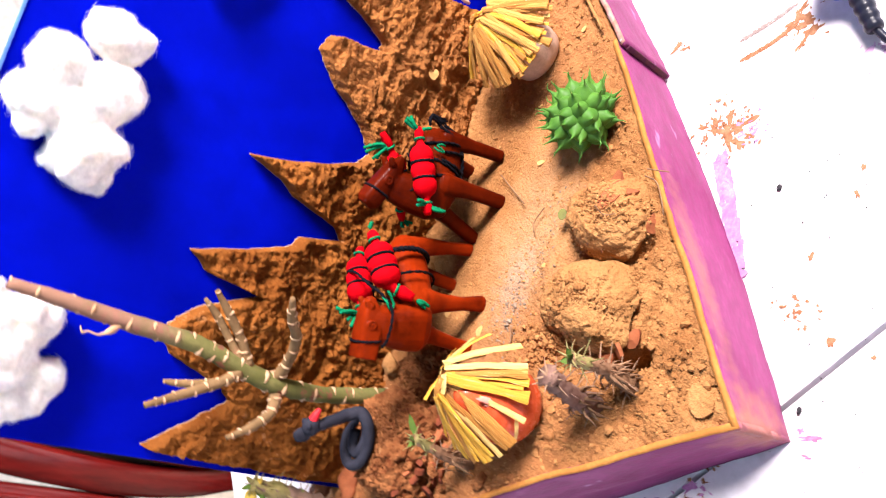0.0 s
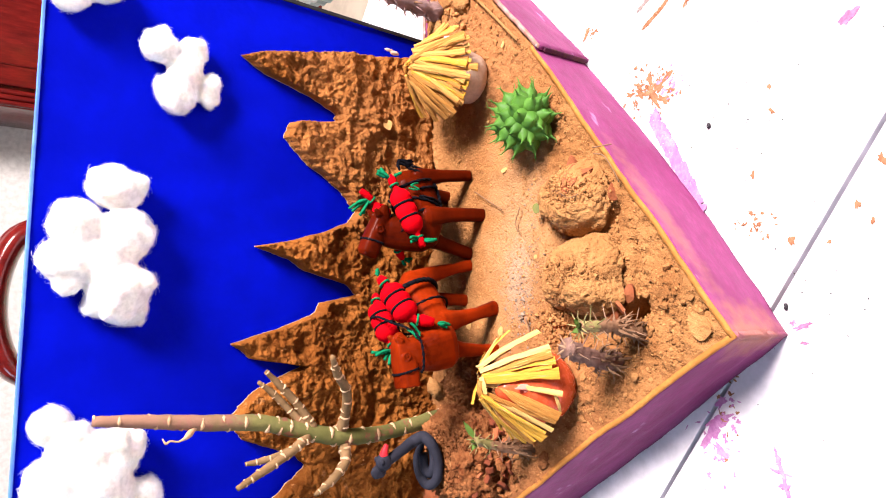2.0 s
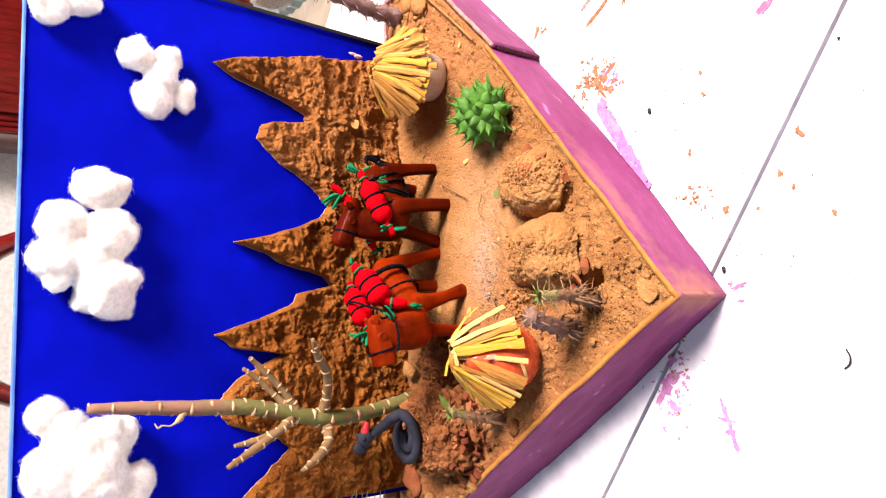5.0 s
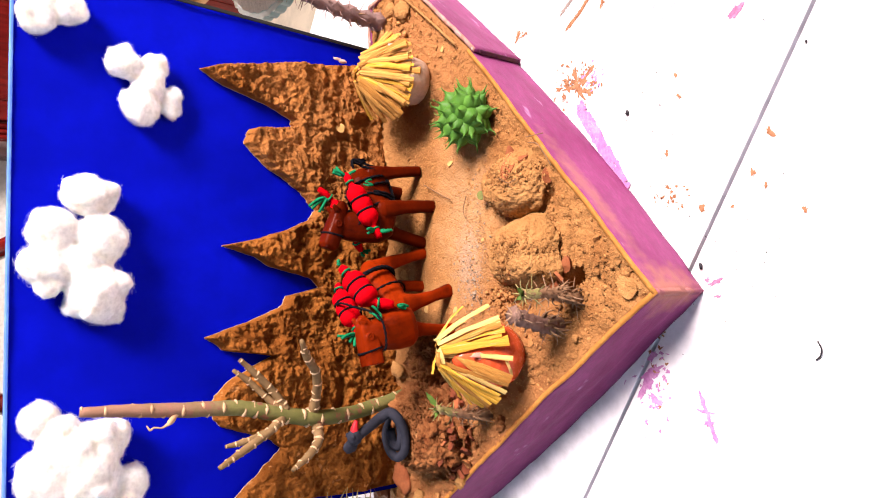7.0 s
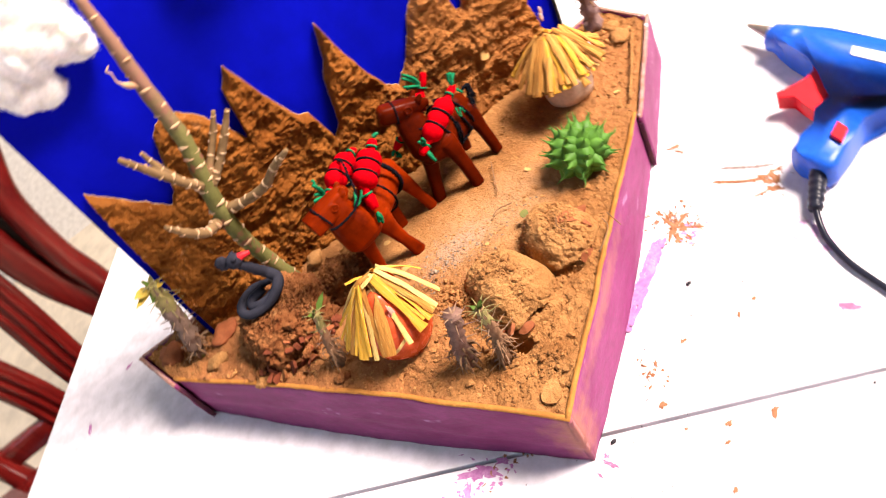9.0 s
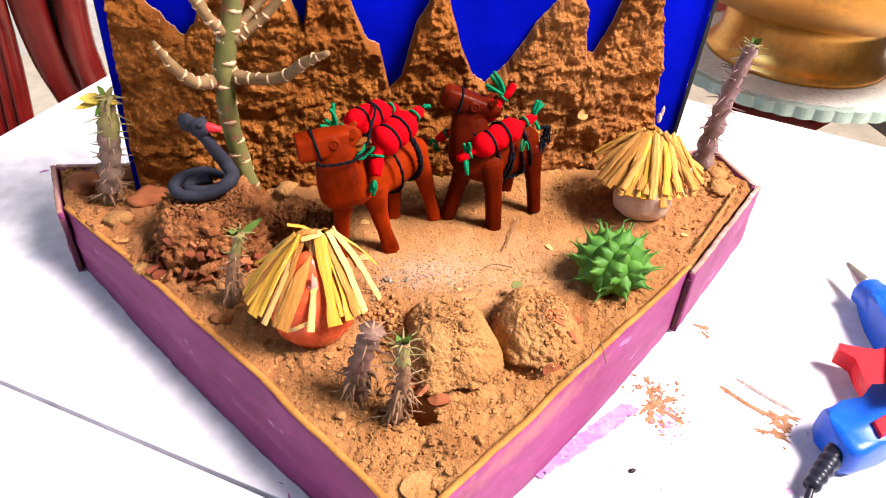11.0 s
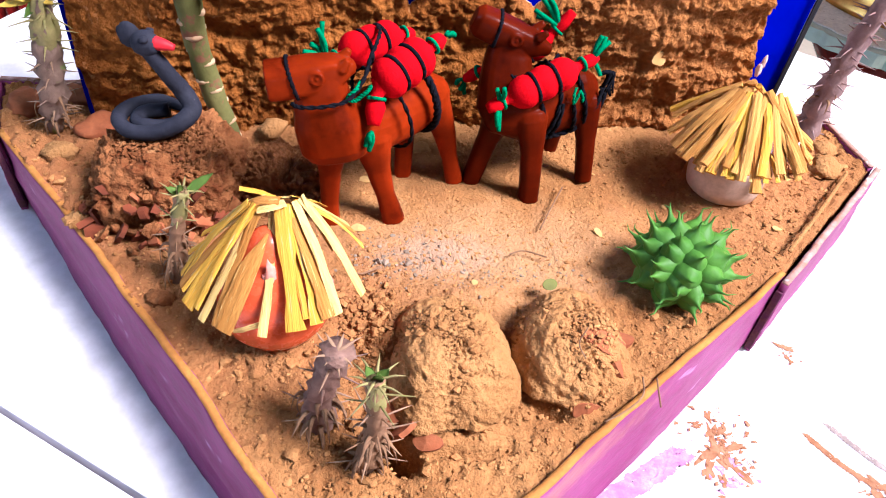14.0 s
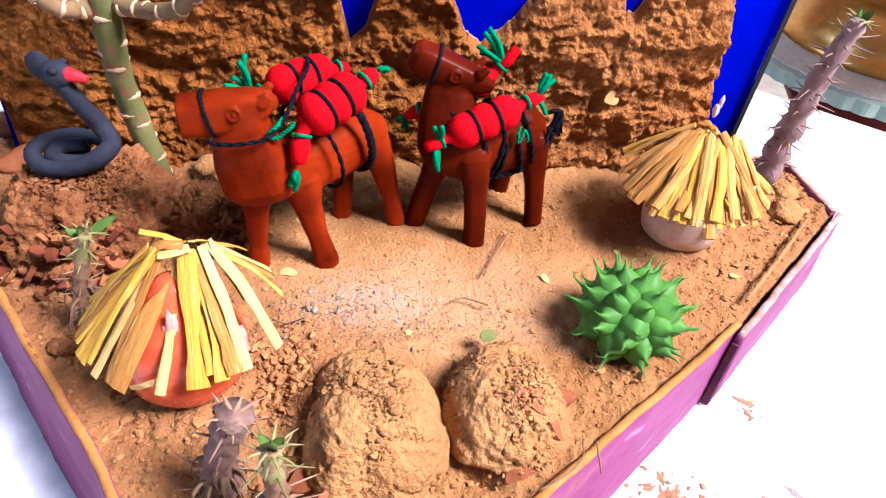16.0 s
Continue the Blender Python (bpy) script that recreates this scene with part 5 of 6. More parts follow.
piece("potsherd", (0.083, 0.0805, 0.0495), 0.0062, (72, 8, 12), SHARD, "reddish potsherd at the foot of the mound", "potsherd", 9, 0.0022, 0.25, "potsherds")
piece("potsherd", (0.1055, 0.112, 0.0515), 0.0055, (10, 20, 80), SHARD, "small reddish potsherd lying on the soil", "potsherd", 19, 0.0018, 0.2, "potsherds")
OLIVE = material("olive_leaf", (0.13, 0.135, 0.02), (0.085, 0.085, 0.015), 200, 0.6, 0.2, 500)
# chips at the foot of the red lump
rnd = random.Random(21)
for n in range(60):
    a = math.radians(rnd.uniform(198, 345))
    k = rnd.uniform(0.8, 1.14)
    x, y = -0.098 + 0.036 * k * math.cos(a), 0.209 + 0.038 * k * math.sin(a)
    z = soil_height(x, y) + max(0.0, 0.021 * (1.08 - k) / 0.28) * rnd.random() + 0.001
    piece("potsherd", (x, y, z), rnd.uniform(0.002, 0.0062), (rnd.uniform(-75, 75), rnd.uniform(-75, 75), rnd.uniform(0, 360)), (CHIP, REDROCK, CHIP, REDROCK, SHARD)[n % 5], "small red chip crumbled from the earth lump", "potsherd", 100 + n, rnd.uniform(0.0012, 0.003), 0.02, "potsherds", 6)
# flat stones and flakes
for x, y, s, mat, lab in ((-0.165, 0.292, 0.0125, SHARD, "flat reddish stone lying on the soil"), (-0.192, 0.285, 0.014, SHARD, "flat reddish stone lying on the soil"), (-0.146, 0.262, 0.0135, SHARD, "flat reddish stone beside the cutting"), (-0.16, 0.238, 0.009, MOUND, "small rounded brown stone"), (-0.136, 0.188, 0.007, MOUND, "curled dry brown flake"), (-0.0885, 0.1375, 0.006, REDROCK, "small brown stone lying on soil"), (0.026, 0.25, 0.0065, MOUND, "lump of dry soil behind the camels"), (-0.055, 0.258, 0.0085, MOUND, "pale lump of soil beside the branch"), (-0.052, 0.222, 0.0085, REDROCK, "dark red lump of earth beside the branch"), (-0.0615, 0.204, 0.0075, REDROCK, "dark red lump of earth beside the branch"), (-0.044, 0.233, 0.007, REDROCK, "dark red lump of earth beside the branch"), (0.255, 0.235, 0.011, MOUND, "lump of dry soil"), (0.262, 0.252, 0.008, MOUND, "lump of dry soil"), (0.238, 0.262, 0.009, MOUND, "lump of dry soil")):
    bm = bmesh.new()
    blob(bm, (0, 0, s * 0.22), (s, s * 0.75, s * 0.42), 3, 0.35, 1.7, x * 90 + y * 31, 4, x * 40)
    solo("stone", bm, mat, (x, y, soil_height(x, y) - 0.0008), lab, "stone", group="stones")
for x, y, s in ((-0.0066, 0.1813, 0.0036), (0.11, 0.179, 0.0028), (0.2051, 0.1847, 0.0026), (-0.004, 0.219, 0.003), (0.15, 0.2, 0.0018), (0.046, 0.145, 0.0016)):
    piece("pale_flake", (x, y, soil_height(x, y) + 0.0004), s, (8, -6, x * 900), SEED, "pale yellow husk lying on the soil", "flake", int(x * 1e4) + 50, 0.0005, 0.1, "pale flakes")
piece("pale_flake", (0.0045, 0.0215, soil_height(0.0045, 0.0215) + 0.0012), 0.0085, (6, 8, 30), MOUND, "flat flake of dried mud in the corner", "flake", 31, 0.0009, 0.05, "pale flakes")
piece("pale_flake", (0.1525, 0.2645, 0.0985), 0.0046, (82, 0, 20), SEED, "pale yellow husk stuck in the mud", "flake", 33, 0.0006, 0.1, "pale flakes")
bm = bmesh.new()
rounded = [(0.0038 * math.cos(a), 0.0026 * math.sin(a)) for a in np.linspace(0, 2 * math.pi, 15)[:-1]]
prism(bm, rounded, 0.0, 0.0005)
bmesh.ops.rotate(bm, verts=bm.verts, matrix=Euler((radians(40), radians(10), radians(20))).to_matrix())
solo("leaf", bm, OLIVE, (0.0775, 0.1375, 0.0585), "small green leaf behind the mound", "leaf", False)


def crumbs(name, count, size, place, mat, label, seed, level=1):
    """Loose grains joined into one object."""
    rnd = random.Random(seed)
    bm = bmesh.new()
    bmesh.ops.create_icosphere(bm, subdivisions=level, radius=1.0)
    bm.verts.ensure_lookup_table()
    unit = np.array([v.co[:] for v in bm.verts])
    faces = np.array([[v.index for v in f.verts] for f in bm.faces])
    bm.free()
    rng = np.random.default_rng(seed)
    verts, tris, n = [], [], 0
    while n < count:
        got = place(rnd)
        if got is None:
            continue
        s = size[0] * (size[1] / size[0]) ** (rnd.random() ** 2.2)
        q = unit * (1 + rng.uniform(-0.34, 0.34, (len(unit), 1))) * rng.uniform((0.6, 0.5, 0.35), (1.4, 1.2, 0.9)) * s
        a = rnd.uniform(0, 6.28)
        c, d = math.cos(a), math.sin(a)
        q = q @ np.array([[c, d, 0], [-d, c, 0], [0, 0, 1]])
        verts.append(q + np.array(got) + np.array([0, 0, s * 0.25]))
        tris.append(faces + n * len(unit))
        n += 1
    me = bpy.data.meshes.new(name)
    me.from_pydata(np.concatenate(verts).tolist(), [], np.concatenate(tris).tolist())
    me.materials.append(mat)
    return tagged(new(name, me), label, "crumbs", kind="stuff")


def on_soil(rnd):
    x, y = rnd.uniform(-0.22, 0.285), rnd.uniform(0, 0.31)
    if not inside(x, y, OUTLINE, 0.005) or (0.255 < y < 0.285 and -0.15 < x < 0.22):
        return None
    calm = math.exp(-(((x - 0.06) / 0.1) ** 2 + ((y - 0.19) / 0.05) ** 2))
    if rnd.random() < 0.5 * calm:
        return None
    return (x, y, soil_height(x, y))


def off_path(rnd):
    got = on_soil(rnd)
    if got and math.exp(-(((got[0] - 0.06) / 0.12) ** 2 + ((got[1] - 0.18) / 0.055) ** 2)) > 0.3:
        return None
    return got


def near(cx, cy, sx, sy):
    def place(rnd):
        x, y = rnd.gauss(cx, sx), rnd.gauss(cy, sy)
        return (x, y, soil_height(x, y)) if inside(x, y, OUTLINE, 0.006) else None
    return place


crumbs("soil_crumbs", 15000, (0.0002, 0.0011), on_soil, CLOD, "loose crumbs of dry brown soil", 1)
crumbs("soil_crumbs", 950, (0.0006, 0.0026), off_path, CLOD, "larger clods of dry brown soil", 2)
crumbs("soil_crumbs", 150, (0.0006, 0.002), near(0.0, 0.045, 0.02, 0.012), CLOD, "broken clods before the mound", 3)
crumbs("soil_crumbs", 220, (0.0007, 0.0024), near(0.25, 0.25, 0.02, 0.018), CLOD, "broken clods in the tray's corner", 4)
crumbs("soil_crumbs", 420, (0.0006, 0.0026), near(-0.002, 0.124, 0.009, 0.012), CLOD, "dark clods beside the hut", 5)
crumbs("gravel", 170, (0.0003, 0.0012), near(0.012, 0.163, 0.012, 0.01), STONE, "pale fine gravel on the trodden soil", 6)
crumbs("gravel", 130, (0.0003, 0.001), near(0.06, 0.148, 0.02, 0.007), STONE, "pale fine gravel on the trodden soil", 7)
crumbs("gravel", 34, (0.0007, 0.0016), near(0.004, 0.157, 0.009, 0.006), STONE, "pale flat chips of gravel beside the hut", 16)


def on_mound(cx, cy, rx, ry, h, p=3.4, q=0.78):
    def place(rnd):
        a, k = rnd.uniform(0, 6.28), rnd.random() ** 0.5
        return (cx + rx * k * math.cos(a), cy + ry * k * math.sin(a), 0.0475 + h * (1 - k ** p) ** q)
    return place


crumbs("soil_crumbs", 1500, (0.0002, 0.001), on_mound(0.0315, 0.0995, 0.0258, 0.0305, 0.0278, 3.2, 0.85), CLOD, "crumbs clinging to the mound", 8)
crumbs("soil_crumbs", 1400, (0.0002, 0.0012), on_mound(0.0805, 0.1062, 0.024, 0.0275, 0.0245, 3.2, 0.8), CLOD, "crumbs clinging to the mound", 9)
crumbs("soil_crumbs", 150, (0.0007, 0.0022), on_mound(0.0315, 0.0995, 0.0258, 0.0305, 0.0276, 3.2, 0.85), CLOD, "flat clods lying on the mound", 28)
crumbs("soil_crumbs", 150, (0.0007, 0.002), on_mound(0.0805, 0.1062, 0.024, 0.0275, 0.0243, 3.2, 0.8), CLOD, "flat clods lying on the mound", 29)
crumbs("soil_crumbs", 3200, (0.0004, 0.0017), on_mound(-0.0965, 0.2105, 0.0365, 0.036, 0.0338, 4.4, 0.6), REDROCK, "red crumbs clinging to the earth lump", 10)

# loose fibres and sticks on the soil
for k, (pts, r) in enumerate((([(0.098, 0.211, 0.0532), (0.09, 0.196, 0.0535), (0.081, 0.179, 0.0528)], 0.0004), ([(0.064, 0.162, 0.0528), (0.071, 0.164, 0.053), (0.081, 0.16, 0.0528)], 0.0004), ([(0.088, 0.0725, 0.053), (0.096, 0.075, 0.056), (0.105, 0.0825, 0.055), (0.108, 0.092, 0.0535)], 0.0004),
                              ([(0.112, 0.079, 0.052), (0.1095, 0.0855, 0.062)], 0.0004), ([(0.004, 0.154, 0.0525), (-0.004, 0.149, 0.0535), (-0.01, 0.151, 0.053)], 0.0005), ([(0.082, 0.098, 0.0775), (0.0785, 0.0935, 0.0735), (0.081, 0.0895, 0.0695)], 0.0003))):
    base = Vector(pts[0])
    solo("dry_fibre", sweep(bmesh.new(), smooth_path(shifted(pts, base), 5), r, 5), DRIED, base, "thin dry root fibre on the soil", "fibre", group="dry fibres")
pts = [(0.262, 0.2265, 0.0525), (0.233, 0.196, 0.0525), (0.202, 0.165, 0.052)]
solo("dry_stick", sweep(bmesh.new(), smooth_path(shifted(pts, pts[0]), 6), 0.0011, 8, 0.7, True, 0.15), MOUND, pts[0], "thin brown stick lying along the rim", "stick")


# ---- thorny cuttings ----
def thorny_plant(base, top, r, mat, thorns, length, strands, leaves, label, seed, bend=(0, 0, 0), flare=1.5, tip=THORN, blunt=0.55, fresh=0.0):
    base, top = Vector(base), Vector(top)
    rnd = random.Random(seed)
    t = thing("thorny_cutting", base, label, "plant", group="thorny cuttings")
    axis = top - base
    path = smooth_path([Vector((0, 0, 0)), axis * 0.5 + Vector(bend), axis], 10)
    radii = lerp_list([r * flare, r * 1.1, r, r * 0.9, r * blunt], len(path))
    stem = part("stem", sweep(bmesh.new(), path, [v * (1 + 0.14 * math.sin(i * 2.1 + seed)) for i, v in enumerate(radii)], 14, 1.0, True, 0.45, seed), mat, t)
    if fresh:
        i = int((1 - fresh) * (len(path) - 1))
        top_r = [v * (0.7 + 0.42 * min(1.0, n / 3)) for n, v in enumerate(radii[i:])]
        part("shoot", sweep(bmesh.new(), path[i:], top_r, 12, 1.0, True, 0.4, seed + 3), SHOOT, stem, "fresh yellow-green tip of the stem")
    for n in range(thorns):
        k = 0.06 + 0.94 * n / thorns
        i = min(len(path) - 2, int(k * (len(path) - 1)))
        d = (path[i + 1] - path[i]).normalized()
        u = d.orthogonal().normalized()
        a = n * 2.4 + rnd.random() * 0.6
        out = u * math.cos(a) + d.cross(u) * math.sin(a)
        p = path[i].lerp(path[i + 1], rnd.random())
        l = length * rnd.uniform(0.55, 1.25)
        rise = d * l * rnd.uniform(-0.35, 0.4)
        q = [p + out * r * 0.35 - d * 0.0012, p + out * r * 0.95, p + out * (r + l * 0.3) + rise * 0.25, p + out * (r + l * 0.65) + rise * 0.6, p + out * (r + l) + rise]
        # a swollen, webbed foot that runs out into the point
        part("thorn", sweep(bmesh.new(), q, [r * 0.2, r * 0.11, 0.0004, 0.0003, 0.00006], 6, rnd.uniform(0.6, 1.0)), SHOOT if k > 1.04 - fresh else mat if n % 3 == 0 else tip, stem)
    # a star of thorns round the growing tip
    d = (path[-1] - path[-2]).normalized()
    u = d.orthogonal().normalized()
    for n in range(9):
        a = n * 0.7 + rnd.uniform(-0.2, 0.2)
        out = u * math.cos(a) + d.cross(u) * math.sin(a)
        p = path[-1] - d * rnd.uniform(0.0005, 0.004)
        l = length * rnd.uniform(0.6, 0.95)
        q = [p, p + out * r * 0.6 + d * 0.0008, p + out * (r * 0.6 + l * 0.5) + d * l * 0.3, p + out * (r * 0.6 + l) + d * l * rnd.uniform(0.2, 0.5)]
        part("thorn", sweep(bmesh.new(), q, [r * 0.2, r * 0.16, 0.00042, 0.00006], 6, 0.7), SHOOT if fresh else tip, stem)
    for n in range(strands):
        a = n * 2.4 + rnd.random()
        p = path[int(rnd.uniform(0.05, 0.5) * (len(path) - 1))]
        out = Vector((math.cos(a), math.sin(a), 0))
        fall = rnd.uniform(0.003, 0.015)
        wide = rnd.uniform(0.001, 0.0075)
        q = [p + out * r * 0.6, p + out * (r + wide * 0.4), p + out * (r + wide * 0.8) - Vector((0, 0, fall * 0.45)), p + out * (r + wide * rnd.uniform(0.6, 1.3)) - Vector((0, 0, fall))]
        for v in q:
            v.z = max(v.z, 0.0006)
        w = smooth_path(q, 3)
        part("withered_strand", sweep(bmesh.new(), w, lerp_list([0.0012, 0.0008, 0.0005, 0.00012], len(w)), 5, 0.45, True, 0.4, n), DRIED, stem)
    for end, width, lm in leaves:
        e = Vector(end) - base
        root = path[-1] - axis.normalized() * 0.002
        d = e - root
        side = d.cross(Vector((0.2, -0.6, 1))).normalized() * width
        up = side.cross(d).normalized() * 0.0008
        bm = bmesh.new()
        m1, m2 = root + d * 0.4, root + d * 0.7
        a, b, f, c, h, e1 = (bm.verts.new(v) for v in (root, m1 + side, m1 - side, m2 + side * 0.8, m2 - side * 0.8, e))
        g1, g2 = bm.verts.new(m1 - up * 2), bm.verts.new(m2 - up * 2)
        for quad in ((a, b, g1), (a, g1, f), (b, c, g2, g1), (f, g1, g2, h), (c, e1, g2), (h, g2, e1)):
            bm.faces.new(quad)
        low = [bm.verts.new(v.co - up * 0.5) for v in (a, b, c, e1, h, f)]
        bm.faces.new(low[::-1])
        part("leaf", bm, lm, stem, "young green leaf" if lm is LEAF else "yellowed leaf" if lm is YELLOWLEAF else "curled yellow-green leaf")
    return t


thorny_plant((-0.171, 0.262, 0.049), (-0.1545, 0.262, 0.126), 0.0062, TWIG, 52, 0.0085, 18, [((-0.1695, 0.258, 0.1265), 0.0042, YELLOWLEAF), ((-0.1735, 0.256, 0.1205), 0.0026, YELLOWLEAF), ((-0.1475, 0.26, 0.1265), 0.0016, SHOOT), ((-0.157, 0.259, 0.134), 0.0018, LEAF), ((-0.1475, 0.2565, 0.1225), 0.0024, YELLOWLEAF), ((-0.1625, 0.2555, 0.1155), 0.0022, LEAF), ((-0.151, 0.266, 0.13), 0.0018, SHOOT)], "lilac-grey and green thorny cutting with a yellow leaf", 1, (0.001, 0, 0), 0.6, THORN, 0.55, 0.45)
thorny_plant((-0.083, 0.152, 0.049), (-0.0725, 0.151, 0.0985), 0.0031, DRIED, 28, 0.0075, 26, [((-0.0605, 0.1545, 0.1045), 0.002, LEAF), ((-0.078, 0.149, 0.1015), 0.0016, LEAF), ((-0.072, 0.147, 0.104), 0.0015, LEAF)], "small thorny cutting with withered roots and a green leaf", 2, (-0.002, 0, 0), 1.5, THORN, 0.75, 0.4)
thorny_plant((-0.001, 0.0605, 0.048), (0.003, 0.0615, 0.0985), 0.0034, DRIED, 26, 0.0095, 40, [((0.0045, 0.0585, 0.1035), 0.0018, LEAF), ((0.007, 0.0625, 0.1015), 0.0018, LEAF), ((0.0, 0.064, 0.1015), 0.0016, LEAF)], "withered thorny cutting with a bright green tip", 3, (0.002, 0, 0), 1.35, THORN, 0.7, 0.32)
thorny_plant((-0.0185, 0.0765, 0.048), (-0.0095, 0.0765, 0.093), 0.0052, GREYSTEM, 20, 0.0075, 30, [], "withered lilac-grey thorny cutting", 4, (-0.002, 0, 0), 0.95, THORN, 0.95)
thorny_plant((0.2555, 0.266, 0.048), (0.2655, 0.2645, 0.147), 0.0058, LILAC, 70, 0.0085, 10, [((0.2685, 0.2615, 0.152), 0.002, LEAF), ((0.2645, 0.2655, 0.152), 0.002, LEAF)], "tall grey-purple thorny cutting with a green tip", 5, (-0.003, 0, 0), 1.3, LILAC, 0.7, 0.1)

# a wisp of glue by the foot of the board
bm = bmesh.new()
blob(bm, (0, 0, 0.003), (0.0018, 0.0015, 0.004), 3, 0.4, 2.0, 3.0)
blob(bm, (0.0015, 0, 0.008), (0.0012, 0.0008, 0.0035), 3, 0.4, 2.0, 5.0)
solo("glue_drop", bm, GLUE, (0.2135, 0.27, 0.0875), "milky drop of hot glue on the board's edge", "glue")


# ---- on the table ----
STAIN_PINK = material("pink_smear", (0.45, 0.15, 0.38), (0.58, 0.30, 0.52), 120, 0.5, 0.2, 500)
STAIN_RED = material("red_pink_smear", (0.52, 0.09, 0.2), (0.64, 0.24, 0.38), 140, 0.5, 0.2, 500)
STAIN_PALEPINK = material("pale_pink_smear", (0.62, 0.36, 0.6), (0.7, 0.5, 0.7), 120, 0.5, 0.2, 500)
STAIN_BROWN = material("brown_smear", (0.26, 0.105, 0.05), (0.42, 0.20, 0.11), 160, 0.8, 0.3, 500)
STAIN_GREY = material("grey_smear", (0.24, 0.18, 0.17), (0.34, 0.27, 0.25), 160, 0.8, 0.3, 500)
SPECK = material("dark_speck", (0.02, 0.02, 0.03), (0.04, 0.03, 0.03), 100, 0.6, 0.2, 300)
GUN_BLUE = material("blue_plastic", (0.0, 0.10, 0.62), (0.0, 0.085, 0.54), 20, 0.4, 0.04, 300, spec=0.35)
GUN_RED = material("red_plastic", (0.80, 0.02, 0.03), (0.74, 0.015, 0.025), 20, 0.4, 0.04, 300, spec=0.35)
STEEL = material("grey_metal", (0.35, 0.33, 0.32), (0.28, 0.26, 0.26), 40, 0.35, 0.05, 300, metal=0.8)
RUBBER = material("black_rubber", (0.012, 0.014, 0.026), (0.02, 0.022, 0.036), 40, 0.32, 0.05, 300)
LABEL = material("white_label", (0.8, 0.8, 0.8), (0.76, 0.76, 0.77), 20, 0.5, 0.02, 300)
BRASS = material("aged_brass", (0.80, 0.42, 0.11), (0.62, 0.29, 0.065), 14, 0.36, 0.12, 120, metal=1.0)
LACE = material("lace_cloth", (0.84, 0.82, 0.75), (0.78, 0.76, 0.68), 30, 0.9, 0.5, 240, c=(0.40, 0.38, 0.32), spots=-0.02, spot_scale=160)
GLASSY = material("green_glass", (0.52, 0.66, 0.58), (0.44, 0.58, 0.50), 10, 0.08, 0.02, 60, spec=0.5)


def flat_patch(bm, cx, cy, rx, ry, turn, seed, z=0.0004):
    """An irregular dried film."""
    n = 22
    c, s = math.cos(turn), math.sin(turn)
    mid = bm.verts.new((cx, cy, z))
    ring = []
    for i in range(n):
        a = 2 * math.pi * i / n
        k = 1 + 0.9 * noise.fractal(Vector((math.cos(a) * 1.6 + seed, math.sin(a) * 1.6, seed * 0.37)), 1.0, 2.0, 5)
        x, y = rx * k * math.cos(a), ry * k * math.sin(a)
        ring.append(bm.verts.new((cx + c * x - s * y, cy + s * x + c * y, z)))
    for i in range(n):
        bm.faces.new((mid, ring[i], ring[(i + 1) % n]))


def smear(name, patches, mat, label, seed):
    bm = bmesh.new()
    for i, (x, y, rx, ry, turn) in enumerate(patches):
        flat_patch(bm, x, y, rx, ry, math.radians(turn), seed + i * 1.7, 0.0003 + 0.000005 * i)
    solo(name, bm, mat, (0, 0, 0), label, "stain", False, group="paint smears", kind="stuff")


def scatter(cx, cy, sx, sy, count, size, seed):
    r = random.Random(seed)
    return [(r.gauss(cx, sx), r.gauss(cy, sy), size * r.uniform(0.3, 1.2), size * r.uniform(0.2, 0.8), r.uniform(0, 180)) for _ in range(count)]


def brushed(way, half, lanes, seed, wide=0.0013, gaps=0.12):
    """Bristle marks side by side along a way on the table."""
    r = random.Random(seed)
    line = smooth_path([Vector((x, y, 0)) for x, y in way], 10)
    out = []
    for n in range(lanes):
        off = half * (2 * (n + 0.5) / lanes - 1) * r.uniform(0.85, 1.1)
        k0, k1 = r.uniform(0.0, 0.16) * (0.4 + abs(off) / half), 1 - r.uniform(0.0, 0.1) * (0.4 + abs(off) / half)
        for i in range(len(line) - 1):
            if not k0 <= i / (len(line) - 1) <= k1 or r.random() < gaps:
                continue
            d = (line[i + 1] - line[i])
            u = d.normalized()
            c = (line[i] + line[i + 1]) / 2 + Vector((-u.y, u.x, 0)) * off
            out.append((c.x, c.y, d.length * 0.95, wide * r.uniform(0.6, 1.2), math.degrees(math.atan2(u.y, u.x)) + r.uniform(-3, 3)))
    return out


smear("paint_smear", brushed([(0.143, 0.0895), (0.13, 0.0825), (0.1, 0.066), (0.0755, 0.0535)], 0.0047, 8, 61) + [(0.0745, 0.053, 0.0046, 0.0046, 0), (0.079, 0.0555, 0.004, 0.0038, 20)], STAIN_PINK, "long smear of dried pink paint on the table", 3)
smear("paint_smear", [(0.153, 0.088, 0.008, 0.003, 20), (0.156, 0.0965, 0.0075, 0.0024, 75), (0.16, 0.0815, 0.0075, 0.0026, -45), (0.149, 0.079, 0.005, 0.0022, 60), (0.163, 0.1, 0.0045, 0.0018, 40), (0.166, 0.09, 0.0045, 0.0016, 10), (0.154, 0.074, 0.0035, 0.0016, 80), (0.158, 0.106, 0.003, 0.0015, 80)] + scatter(0.156, 0.089, 0.008, 0.011, 80, 0.0013, 4) + scatter(0.166, 0.1, 0.006, 0.006, 30, 0.0008, 6), STAIN_BROWN, "brown mud smear on the white table", 8)
smear("paint_smear", scatter(0.158, 0.075, 0.006, 0.005, 20, 0.0016, 5), STAIN_PINK, "pink paint spots on the white table", 5)
smear("paint_smear", brushed([(0.2135, 0.103), (0.222, 0.089), (0.235, 0.0725)], 0.0011, 3, 62, 0.0007, 0.06), STAIN_GREY, "thin grey drag mark on the table", 20)
